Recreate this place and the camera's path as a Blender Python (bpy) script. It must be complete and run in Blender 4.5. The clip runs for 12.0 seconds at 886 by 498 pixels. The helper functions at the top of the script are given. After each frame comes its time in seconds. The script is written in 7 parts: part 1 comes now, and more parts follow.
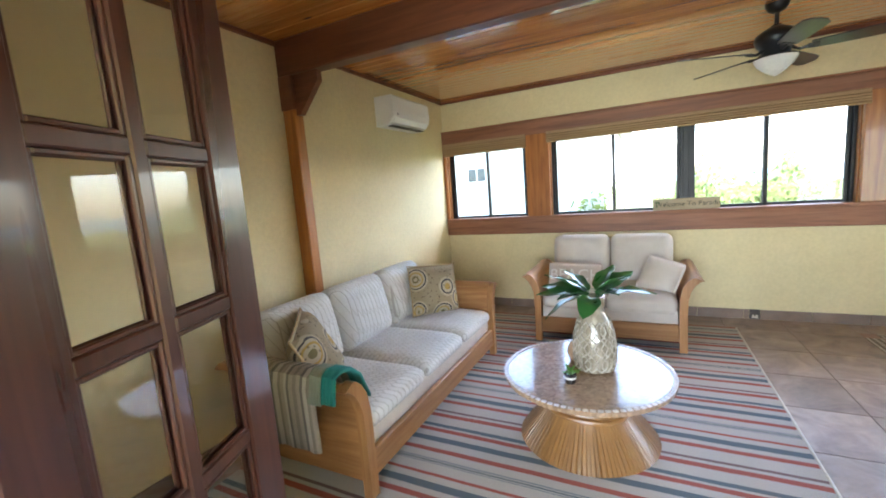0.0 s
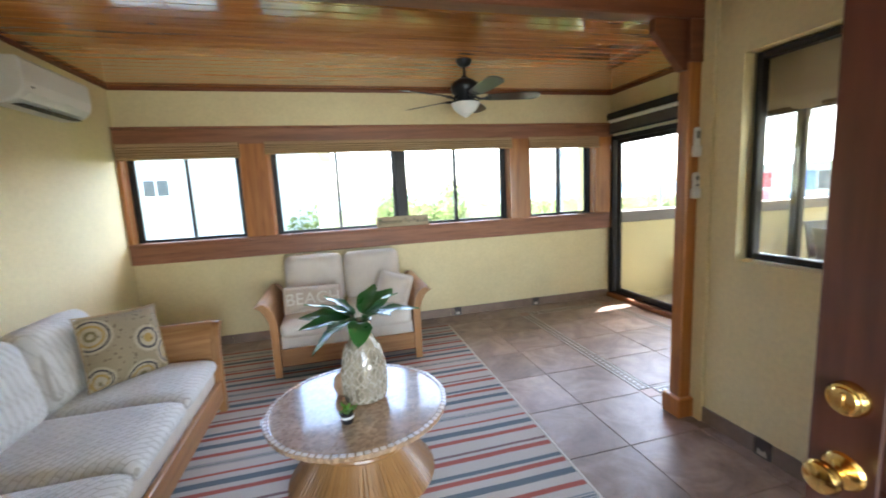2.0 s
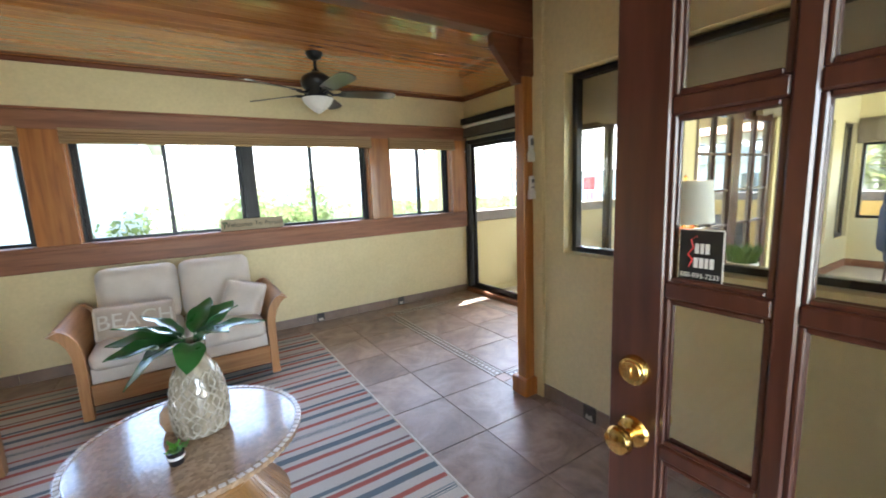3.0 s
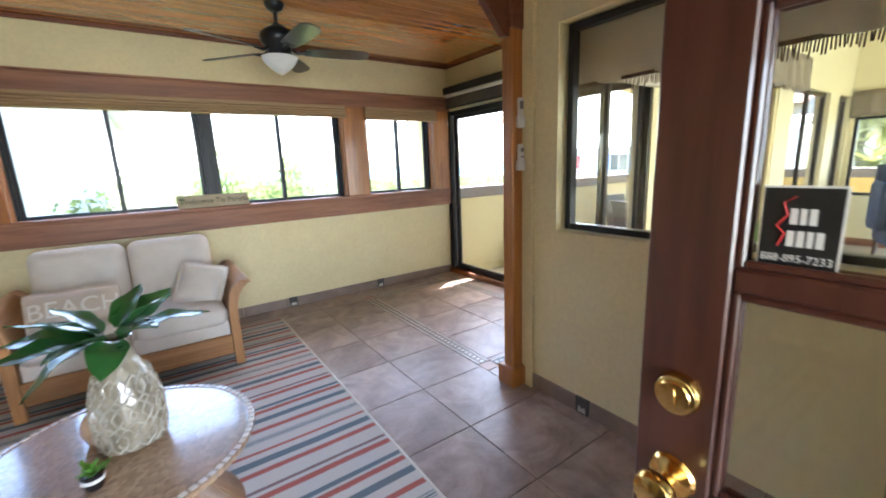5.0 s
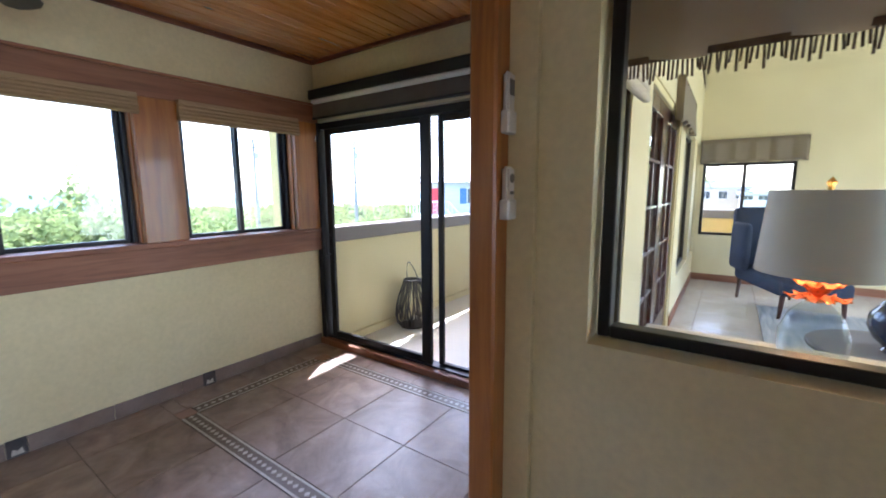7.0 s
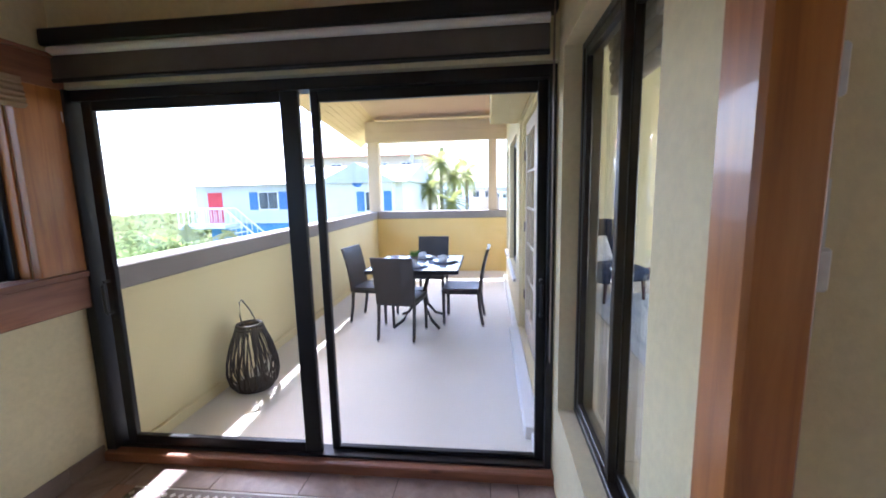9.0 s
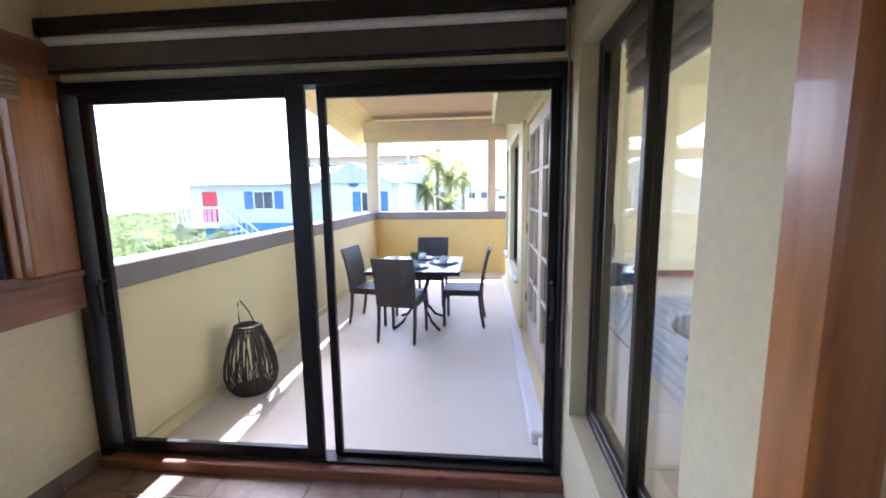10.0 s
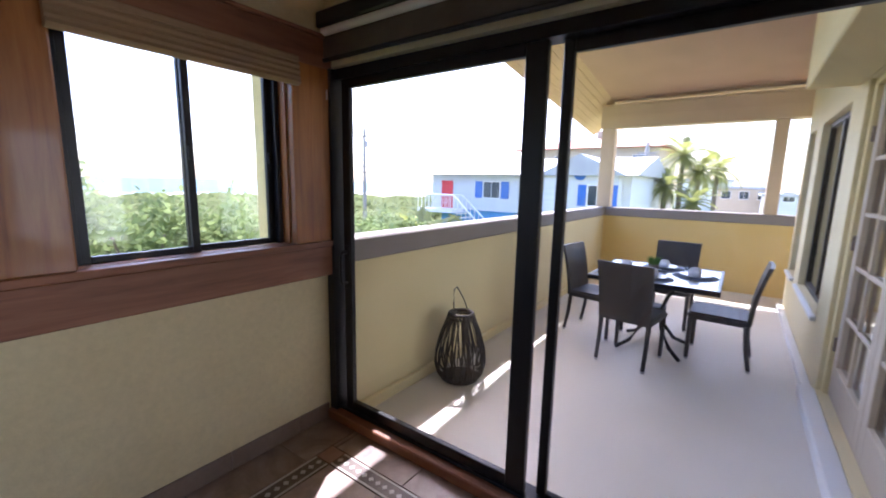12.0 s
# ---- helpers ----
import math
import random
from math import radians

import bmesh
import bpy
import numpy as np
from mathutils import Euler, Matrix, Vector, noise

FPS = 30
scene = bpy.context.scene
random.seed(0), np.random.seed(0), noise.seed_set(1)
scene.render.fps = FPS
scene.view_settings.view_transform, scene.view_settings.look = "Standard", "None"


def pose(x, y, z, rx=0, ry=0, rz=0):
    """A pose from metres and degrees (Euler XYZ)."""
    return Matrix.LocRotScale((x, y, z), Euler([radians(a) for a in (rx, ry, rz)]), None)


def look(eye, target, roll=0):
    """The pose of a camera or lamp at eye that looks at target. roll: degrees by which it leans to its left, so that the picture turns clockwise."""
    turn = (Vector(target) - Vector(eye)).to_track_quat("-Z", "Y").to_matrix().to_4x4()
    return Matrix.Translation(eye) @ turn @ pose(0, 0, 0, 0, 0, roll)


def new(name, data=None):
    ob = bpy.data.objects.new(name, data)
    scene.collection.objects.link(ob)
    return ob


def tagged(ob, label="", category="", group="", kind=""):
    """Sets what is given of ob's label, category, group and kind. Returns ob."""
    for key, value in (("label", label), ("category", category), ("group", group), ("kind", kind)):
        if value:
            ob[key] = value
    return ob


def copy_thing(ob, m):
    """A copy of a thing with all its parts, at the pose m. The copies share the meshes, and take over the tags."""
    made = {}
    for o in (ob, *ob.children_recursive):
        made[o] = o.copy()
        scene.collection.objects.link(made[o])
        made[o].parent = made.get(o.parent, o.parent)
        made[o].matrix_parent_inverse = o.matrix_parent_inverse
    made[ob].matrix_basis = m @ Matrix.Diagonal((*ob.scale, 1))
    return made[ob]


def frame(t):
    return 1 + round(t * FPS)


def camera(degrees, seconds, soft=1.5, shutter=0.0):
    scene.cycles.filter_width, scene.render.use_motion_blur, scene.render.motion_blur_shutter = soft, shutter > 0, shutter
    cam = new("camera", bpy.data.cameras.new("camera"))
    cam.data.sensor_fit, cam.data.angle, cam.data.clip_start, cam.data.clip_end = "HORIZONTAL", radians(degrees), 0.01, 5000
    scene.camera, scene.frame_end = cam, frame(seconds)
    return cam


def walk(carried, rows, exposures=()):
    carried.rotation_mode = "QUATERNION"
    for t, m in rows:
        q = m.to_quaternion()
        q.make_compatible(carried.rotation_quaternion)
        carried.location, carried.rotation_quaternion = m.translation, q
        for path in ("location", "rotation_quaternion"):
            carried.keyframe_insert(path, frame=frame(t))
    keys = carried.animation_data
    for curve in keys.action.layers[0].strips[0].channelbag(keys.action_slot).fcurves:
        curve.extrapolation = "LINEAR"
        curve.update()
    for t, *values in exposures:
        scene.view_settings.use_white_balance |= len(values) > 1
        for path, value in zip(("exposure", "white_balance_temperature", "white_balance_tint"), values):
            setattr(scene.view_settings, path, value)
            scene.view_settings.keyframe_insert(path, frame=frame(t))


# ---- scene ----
cam = camera(94.9, 12.0, 1.8, 0.3)
PATH = [
    (0, (0.102, -0.018, 1.487), (-0.783, 1.754, 1.211), -4.4),
    (0.5, (-0.015, 0.08, 1.471), (-0.78, 1.914, 1.244), -3.0),
    (1, (-0.103, 0.17, 1.469), (-0.663, 2.069, 1.187), -3.2),
    (1.5, (-0.204, 0.205, 1.477), (-0.267, 2.186, 1.21), -2.8),
    (2, (-0.223, 0.234, 1.488), (0.265, 2.153, 1.209), -2.9),
    (2.5, (-0.176, 0.257, 1.485), (0.684, 2.039, 1.191), -2.4),
    (3, (-0.129, 0.249, 1.485), (0.935, 1.914, 1.178), -2.4),
    (3.2, (-0.116, 0.246, 1.481), (0.993, 1.881, 1.167), -2.5),
    (4.8, (0.05, 0.386, 1.422), (1.087, 2.047, 1.015), -3.3),
    (5, (0.054, 0.468, 1.427), (1.167, 2.079, 1.02), -2.3),
    (5.5, (0.214, 0.805, 1.466), (1.573, 2.243, 1.171), -3.2),
    (6, (0.418, 1.093, 1.448), (1.88, 2.419, 1.127), -3.0),
    (6.5, (0.619, 1.379, 1.466), (2.142, 2.619, 1.092), -1.0),
    (6.7, (0.671, 1.493, 1.455), (2.231, 2.703, 1.13), -0.6),
    (8.3, (1.118, 2.342, 1.49), (2.995, 2.954, 1.167), -0.9),
    (8.5, (1.166, 2.422, 1.495), (3.082, 2.907, 1.187), -1.0),
    (9, (1.239, 2.602, 1.515), (3.206, 2.825, 1.228), -1.3),
    (9.5, (1.27, 2.659, 1.519), (3.244, 2.815, 1.241), -0.6),
    (10, (1.283, 2.676, 1.508), (3.253, 2.874, 1.226), -0.8),
    (10.5, (1.367, 2.682, 1.505), (3.309, 3.068, 1.223), -1.6),
    (11, (1.51, 2.692, 1.502), (3.364, 3.385, 1.214), -0.9),
    (11.5, (1.58, 2.756, 1.479), (3.303, 3.713, 1.142), -0.4),
    (12, (1.672, 2.879, 1.465), (3.272, 4.036, 1.146), 1.2),
]
walk(cam, [(t, look(eye, target, roll)) for t, eye, target, roll in PATH],
     [(0, 4.15, 6050, 10), (3, 3.9, 6000, 10), (5, 4.0, 5850, 12), (6.5, 3.55, 5350, 16), (8.5, 3.3, 5350, 20), (10.5, 3.3, 5450, 24), (12, 2.65, 5650, 26)])
# ---- daylight, with two added fill lamps ----
SUN_DIR = Vector((0.85, 0.50, 1.50)).normalized()
world = bpy.data.worlds.new("sky")
scene.world = world
world.use_nodes = True
wn = world.node_tree.nodes
wn.clear()
w_out = wn.new("ShaderNodeOutputWorld")
w_bg = wn.new("ShaderNodeBackground")
w_sky = wn.new("ShaderNodeTexSky")
w_sky.sky_type = "NISHITA"
w_sky.sun_disc = False
w_sky.sun_elevation = math.asin(SUN_DIR.z)
w_sky.sun_rotation = math.atan2(SUN_DIR.x, SUN_DIR.y)
w_sky.air_density, w_sky.dust_density, w_sky.ozone_density = 1.0, 2.5, 1.0
w_bg.inputs["Strength"].default_value = 0.15
world.node_tree.links.new(w_sky.outputs[0], w_bg.inputs[0])
world.node_tree.links.new(w_bg.outputs[0], w_out.inputs[0])
sun_data = bpy.data.lights.new("sun", "SUN")
sun_data.energy, sun_data.angle, sun_data.color = 2.1, radians(0.55), (1.0, 0.95, 0.87)
sun = new("sun", sun_data)
sun.matrix_world = look(SUN_DIR * 60, (0, 0, 0))


def fill_light(name, x, y, z, target, w, h, power):
    """A cool area lamp added as fill in an unseen wall opening."""
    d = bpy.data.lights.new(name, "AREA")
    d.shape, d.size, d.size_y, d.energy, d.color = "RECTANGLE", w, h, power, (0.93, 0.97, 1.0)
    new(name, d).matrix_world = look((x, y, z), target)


# added lamp at the south wall, lifts the living room's brightness
fill_light("living_fill_light", 5.3, -3.29, 1.15, (5.3, 0.0, 1.0), 4.5, 2.0, 16.0)
# added lamp behind the camera, brightens the start of the walk
fill_light("hall_fill_light", -0.1, -3.24, 1.25, (-0.1, 0.0, 1.25), 3.0, 1.9, 17.0)


# ---- materials ----
def nodes_of(name):
    m = bpy.data.materials.new(name)
    m.use_nodes = True
    nt = m.node_tree
    b = next(n for n in nt.nodes if n.type == "BSDF_PRINCIPLED")
    return m, nt, b


def mapped(nt, stretch=(1, 1, 1), kind="Object"):
    tc = nt.nodes.new("ShaderNodeTexCoord")
    mp = nt.nodes.new("ShaderNodeMapping")
    mp.inputs["Scale"].default_value = stretch
    nt.links.new(tc.outputs[kind], mp.inputs["Vector"])
    return mp.outputs[0]


def noise_tex(nt, vec, scale, detail=4.0, rough=0.55, distort=0.0):
    n = nt.nodes.new("ShaderNodeTexNoise")
    n.inputs["Scale"].default_value, n.inputs["Detail"].default_value = scale, detail
    n.inputs["Roughness"].default_value, n.inputs["Distortion"].default_value = rough, distort
    nt.links.new(vec, n.inputs["Vector"])
    return n.outputs["Fac"]


def ramp(nt, fac, stops, mode="LINEAR"):
    r = nt.nodes.new("ShaderNodeValToRGB")
    r.color_ramp.interpolation = mode
    e = r.color_ramp.elements
    while len(e) < len(stops):
        e.new(0.5)
    for k, (p, c) in enumerate(stops):
        e[k].position = p
        e[k].color = (*c, 1) if len(c) == 3 else c
    nt.links.new(fac, r.inputs["Fac"])
    return r.outputs["Color"]


def mix(nt, a, b, fac, mode="MIX"):
    m = nt.nodes.new("ShaderNodeMix")
    m.data_type, m.blend_type = "RGBA", mode
    for sock, v in ((m.inputs[0], fac), (m.inputs[6], a), (m.inputs[7], b)):
        if isinstance(v, (int, float)):
            sock.default_value = v
        elif isinstance(v, tuple):
            sock.default_value = (*v, 1)
        else:
            nt.links.new(v, sock)
    return m.outputs[2]


def bumped(nt, b, height, strength, dist=0.01):
    n = nt.nodes.new("ShaderNodeBump")
    n.inputs["Strength"].default_value, n.inputs["Distance"].default_value = strength, dist
    nt.links.new(height, n.inputs["Height"])
    nt.links.new(n.outputs[0], b.inputs["Normal"])


def per_object(nt, col, amount):
    oi = nt.nodes.new("ShaderNodeObjectInfo")
    mr = nt.nodes.new("ShaderNodeMapRange")
    mr.inputs["To Min"].default_value, mr.inputs["To Max"].default_value = 1 - amount, 1 + amount
    nt.links.new(oi.outputs["Random"], mr.inputs["Value"])
    hv = nt.nodes.new("ShaderNodeHueSaturation")
    nt.links.new(mr.outputs[0], hv.inputs["Value"])
    nt.links.new(col, hv.inputs["Color"])
    return hv.outputs[0]


def surf(name, c1, c2, scale=4.0, rough=0.6, bump=0.1, bscale=90.0, metal=0.0, coat=0.0, stretch=(1, 1, 1), vary=0.0, rvar=0.12):
    """A plain surface: two scales of tone, a grain and an uneven gloss."""
    m, nt, b = nodes_of(name)
    v = mapped(nt, stretch)
    big = noise_tex(nt, v, scale, 5)
    col = ramp(nt, big, [(0.3, c1), (0.7, c2)])
    fine = noise_tex(nt, v, bscale, 3)
    col = mix(nt, col, ramp(nt, fine, [(0.3, (0.86, 0.86, 0.86)), (0.7, (1, 1, 1))]), 0.6, "MULTIPLY")
    if vary:
        col = per_object(nt, col, vary)
    nt.links.new(col, b.inputs["Base Color"])
    rr = nt.nodes.new("ShaderNodeMapRange")
    rr.inputs["To Min"].default_value, rr.inputs["To Max"].default_value = max(rough - rvar, 0.02), min(rough + rvar, 1)
    nt.links.new(big, rr.inputs["Value"])
    nt.links.new(rr.outputs[0], b.inputs["Roughness"])
    b.inputs["Metallic"].default_value = metal
    b.inputs["Coat Weight"].default_value = coat
    b.inputs["Coat Roughness"].default_value = 0.1
    if bump:
        bumped(nt, b, fine, bump, 0.004)
    return m


def wood(name, dark, mid, light, axis=0, rough=0.4, coat=0.0, grain=26.0, knots=True, vary=0.1, bump=0.12):
    """Timber with long grain along one axis, slow tone bands and a few knots."""
    m, nt, b = nodes_of(name)
    st = [1.0, 1.0, 1.0]
    st[axis] = 0.07
    v = mapped(nt, tuple(st))
    g = noise_tex(nt, v, grain, 6, 0.6, 0.6)
    slow = noise_tex(nt, v, 5.0, 3, 0.5, 0.8)
    col = ramp(nt, g, [(0.25, dark), (0.5, mid), (0.8, light)])
    col = mix(nt, col, ramp(nt, slow, [(0.3, (0.62, 0.58, 0.55)), (0.65, (1.05, 1.02, 1.0))]), 0.7, "MULTIPLY")
    if knots:
        sk = [1.0, 1.0, 1.0]
        sk[axis] = 0.42
        vo = nt.nodes.new("ShaderNodeTexVoronoi")
        vo.inputs["Scale"].default_value = 4.6
        nt.links.new(mapped(nt, tuple(sk)), vo.inputs["Vector"])
        k = ramp(nt, vo.outputs["Distance"], [(0.03, (0.25, 0.2, 0.18)), (0.1, (1, 1, 1))])
        col = mix(nt, col, k, 0.75, "MULTIPLY")
    if vary:
        col = per_object(nt, col, vary)
    nt.links.new(col, b.inputs["Base Color"])
    rr = nt.nodes.new("ShaderNodeMapRange")
    rr.inputs["To Min"].default_value, rr.inputs["To Max"].default_value = rough - 0.08, rough + 0.1
    nt.links.new(slow, rr.inputs["Value"])
    nt.links.new(rr.outputs[0], b.inputs["Roughness"])
    b.inputs["Coat Weight"].default_value, b.inputs["Coat Roughness"].default_value = coat, 0.06
    bumped(nt, b, g, bump, 0.003)
    return m


def glass_mat(name, tint=(0.985, 0.992, 0.988), rough=0.0):
    m = bpy.data.materials.new(name)
    m.use_nodes = True
    nt = m.node_tree
    nt.nodes.clear()
    o = nt.nodes.new("ShaderNodeOutputMaterial")
    t = nt.nodes.new("ShaderNodeBsdfTransparent")
    t.inputs[0].default_value = (*tint, 1)
    g = nt.nodes.new("ShaderNodeBsdfGlossy")
    g.inputs["Roughness"].default_value = rough
    lw_ = nt.nodes.new("ShaderNodeLayerWeight")
    lw_.inputs[0].default_value = 0.5
    pw = nt.nodes.new("ShaderNodeMath")
    pw.operation = "POWER"
    pw.inputs[1].default_value = 4.5
    nt.links.new(lw_.outputs["Facing"], pw.inputs[0])
    f = nt.nodes.new("ShaderNodeMath")
    f.operation = "MULTIPLY_ADD"
    f.inputs[1].default_value, f.inputs[2].default_value = 0.9, 0.035
    nt.links.new(pw.outputs[0], f.inputs[0])
    x = nt.nodes.new("ShaderNodeMixShader")
    nt.links.new(f.outputs[0], x.inputs[0])
    nt.links.new(t.outputs[0], x.inputs[1])
    nt.links.new(g.outputs[0], x.inputs[2])
    nt.links.new(x.outputs[0], o.inputs[0])
    return m


def plain(name, c, rough=0.5, metal=0.0, emit=0.0):
    m, nt, b = nodes_of(name)
    b.inputs["Base Color"].default_value = (*c, 1)
    b.inputs["Roughness"].default_value, b.inputs["Metallic"].default_value = rough, metal
    if emit:
        b.inputs["Emission Color"].default_value = (*c, 1)
        b.inputs["Emission Strength"].default_value = emit
    return m


WALL = surf("yellow_plaster", (0.71, 0.605, 0.345), (0.77, 0.665, 0.395), 2.2, 0.62, 0.35, 38)
WALL_OUT = surf("yellow_stucco", (0.72, 0.60, 0.31), (0.78, 0.66, 0.36), 2.0, 0.85, 0.5, 60)
WALL_WARM = surf("warm_yellow_stucco", (0.76, 0.54, 0.18), (0.82, 0.61, 0.24), 2.0, 0.85, 0.5, 60)
def see_light_through(m, colour, share):
    """Thin leaves let part of the light through."""
    nt = m.node_tree
    out = next(n for n in nt.nodes if n.type == "OUTPUT_MATERIAL")
    b = next(n for n in nt.nodes if n.type == "BSDF_PRINCIPLED")
    tr = nt.nodes.new("ShaderNodeBsdfTranslucent")
    tr.inputs[0].default_value = (*colour, 1)
    x = nt.nodes.new("ShaderNodeMixShader")
    x.inputs[0].default_value = share
    nt.links.new(b.outputs[0], x.inputs[1])
    nt.links.new(tr.outputs[0], x.inputs[2])
    nt.links.new(x.outputs[0], out.inputs[0])


CEDAR_X = wood("cedar_along_x", (0.17, 0.068, 0.034), (0.29, 0.122, 0.062), (0.38, 0.175, 0.092), 0, 0.5)
CEDAR_Y = wood("cedar_along_y", (0.17, 0.068, 0.034), (0.29, 0.122, 0.062), (0.38, 0.175, 0.092), 1, 0.5)
CEDAR_Z = wood("cedar_upright", (0.24, 0.078, 0.016), (0.42, 0.155, 0.030), (0.55, 0.235, 0.055), 2, 0.36, 0.25)
BEAM = wood("dark_beam_timber", (0.11, 0.035, 0.016), (0.18, 0.06, 0.026), (0.25, 0.09, 0.04), 0, 0.45)
PLANK = wood("varnished_ceiling_plank", (0.38, 0.135, 0.028), (0.55, 0.215, 0.045), (0.68, 0.31, 0.085), 0, 0.16, 1.0, 22, True, 0.12, 0.02)
PLANK.node_tree.nodes["Principled BSDF"].inputs["Coat IOR"].default_value = 1.75
MAHOGANY = wood("mahogany_door_wood", (0.038, 0.012, 0.008), (0.066, 0.022, 0.015), (0.092, 0.033, 0.024), 2, 0.28, 0.4, 30, False, 0.0, 0.06)
OAK_Y = wood("honey_oak_along_y", (0.28, 0.13, 0.044), (0.40, 0.205, 0.078), (0.49, 0.275, 0.118), 1, 0.42, 0.2, 34, False)
OAK_X = wood("honey_oak_along_x", (0.28, 0.13, 0.044), (0.40, 0.205, 0.078), (0.49, 0.275, 0.118), 0, 0.42, 0.2, 34, False)
OAK_Z = wood("honey_oak_upright", (0.28, 0.13, 0.044), (0.40, 0.205, 0.078), (0.49, 0.275, 0.118), 2, 0.42, 0.2, 34, False)
FRAME = surf("black_anodised_frame", (0.012, 0.012, 0.014), (0.02, 0.02, 0.022), 6, 0.38, 0.05, 200, 0.3)
BRONZE = surf("dark_bronze_frame", (0.030, 0.024, 0.019), (0.045, 0.036, 0.028), 6, 0.35, 0.05, 200, 0.4)
GLASS = glass_mat("clear_glass")
WHITE = surf("white_paint", (0.76, 0.76, 0.74), (0.82, 0.82, 0.80), 5, 0.45, 0.05, 120)
SHADE = surf("bronze_woven_shade", (0.10, 0.085, 0.07), (0.14, 0.12, 0.10), 8, 0.85, 0.5, 300)
BLIND = surf("bamboo_roman_blind", (0.30, 0.19, 0.095), (0.42, 0.28, 0.15), 5, 0.7, 0.6, 160, stretch=(0.2, 1, 6))
BASE_TILE = surf("taupe_base_tile", (0.20, 0.145, 0.115), (0.30, 0.225, 0.18), 5, 0.4, 0.1, 60)
GREY_CAP = surf("taupe_parapet_cap", (0.235, 0.205, 0.185), (0.28, 0.25, 0.225), 4, 0.7, 0.3, 80)
DECK = surf("cream_deck_coating", (0.70, 0.65, 0.56), (0.78, 0.73, 0.64), 1.6, 0.5, 0.25, 120)
SOFFIT = surf("tan_soffit", (0.60, 0.42, 0.26), (0.68, 0.49, 0.31), 3, 0.7, 0.1, 90)
PORCH_CEIL = surf("brown_porch_ceiling", (0.47, 0.30, 0.225), (0.53, 0.345, 0.265), 3, 0.7, 0.1, 90)


# ---- mesh helpers ----
def thing(name, x=0.0, y=0.0, z=0.0, rz=0.0, label="", category="", group="", kind=""):
    e = new(name)
    e.empty_display_size = 0.1
    e.matrix_world = pose(x, y, z, 0, 0, rz)
    return tagged(e, label, category, group, kind)


def as_mesh(name, bm, material, smooth=False):
    me = bpy.data.meshes.new(name)
    bmesh.ops.recalc_face_normals(bm, faces=bm.faces)
    bm.to_mesh(me)
    bm.free()
    if smooth:
        me.polygons.foreach_set("use_smooth", [True] * len(me.polygons))
        me.set_sharp_from_angle(angle=radians(42))
    me.materials.append(material)
    return me


def part(name, bm, material, parent=None, label="", smooth=False, at=None):
    ob = new(name, as_mesh(name, bm, material, smooth))
    if parent is not None:
        ob.parent = parent
    if at is not None:
        ob.matrix_basis = at
    return tagged(ob, label)


def structure(name, bm, material, label="", smooth=False):
    ob = part(name, bm, material, None, label, smooth)
    return tagged(ob, kind="structure")


def box(bm, a, b, bevel=0.0, seg=1, m=None):
    x0, y0, z0 = a
    x1, y1, z1 = b
    vs = [bm.verts.new(p) for p in ((x0, y0, z0), (x1, y0, z0), (x1, y1, z0), (x0, y1, z0), (x0, y0, z1), (x1, y0, z1), (x1, y1, z1), (x0, y1, z1))]
    fs = [bm.faces.new([vs[i] for i in q]) for q in ((0, 3, 2, 1), (4, 5, 6, 7), (0, 1, 5, 4), (1, 2, 6, 5), (2, 3, 7, 6), (3, 0, 4, 7))]
    if bevel:
        es = list({e for f in fs for e in f.edges})
        r = bmesh.ops.bevel(bm, geom=es, offset=bevel, segments=seg, affect="EDGES", clamp_overlap=True)
        vs = list({v for f in r["faces"] for v in f.verts} | {v for v in vs if v.is_valid})
    if m is not None:
        bmesh.ops.transform(bm, matrix=m, verts=[v for v in vs if v.is_valid])
    return bm


def boxes(*rows, bevel=0.0, seg=1):
    bm = bmesh.new()
    for a, b in rows:
        box(bm, a, b, bevel, seg)
    return bm


def lathe(bm, profile, seg=32, c=(0, 0, 0), cap=True, m=None):
    rings = []
    made = []
    for r, z in profile:
        ring = [bm.verts.new((c[0] + r * math.cos(2 * math.pi * k / seg), c[1] + r * math.sin(2 * math.pi * k / seg), c[2] + z)) for k in range(seg)]
        rings.append(ring)
        made += ring
    for p, q in zip(rings, rings[1:]):
        for k in range(seg):
            bm.faces.new((p[k], p[(k + 1) % seg], q[(k + 1) % seg], q[k]))
    if cap:
        for ring in (rings[0], rings[-1]):
            bm.faces.new(ring)
    if m is not None:
        bmesh.ops.transform(bm, matrix=m, verts=made)
    return bm


def tube(bm, pts, r, seg=8, taper=None, cap=True):
    pts = [Vector(p) for p in pts]
    rings = []
    for k, p in enumerate(pts):
        d = (pts[min(k + 1, len(pts) - 1)] - pts[max(k - 1, 0)]).normalized()
        u = d.cross(Vector((0, 0, 1)) if abs(d.z) < 0.9 else Vector((1, 0, 0))).normalized()
        w = d.cross(u)
        rad = r if taper is None else r + (taper - r) * k / (len(pts) - 1)
        rings.append([bm.verts.new(p + rad * (u * math.cos(2 * math.pi * i / seg) + w * math.sin(2 * math.pi * i / seg))) for i in range(seg)])
    for p, q in zip(rings, rings[1:]):
        for i in range(seg):
            bm.faces.new((p[i], p[(i + 1) % seg], q[(i + 1) % seg], q[i]))
    if cap:
        bm.faces.new(rings[0])
        bm.faces.new(rings[-1])
    return bm


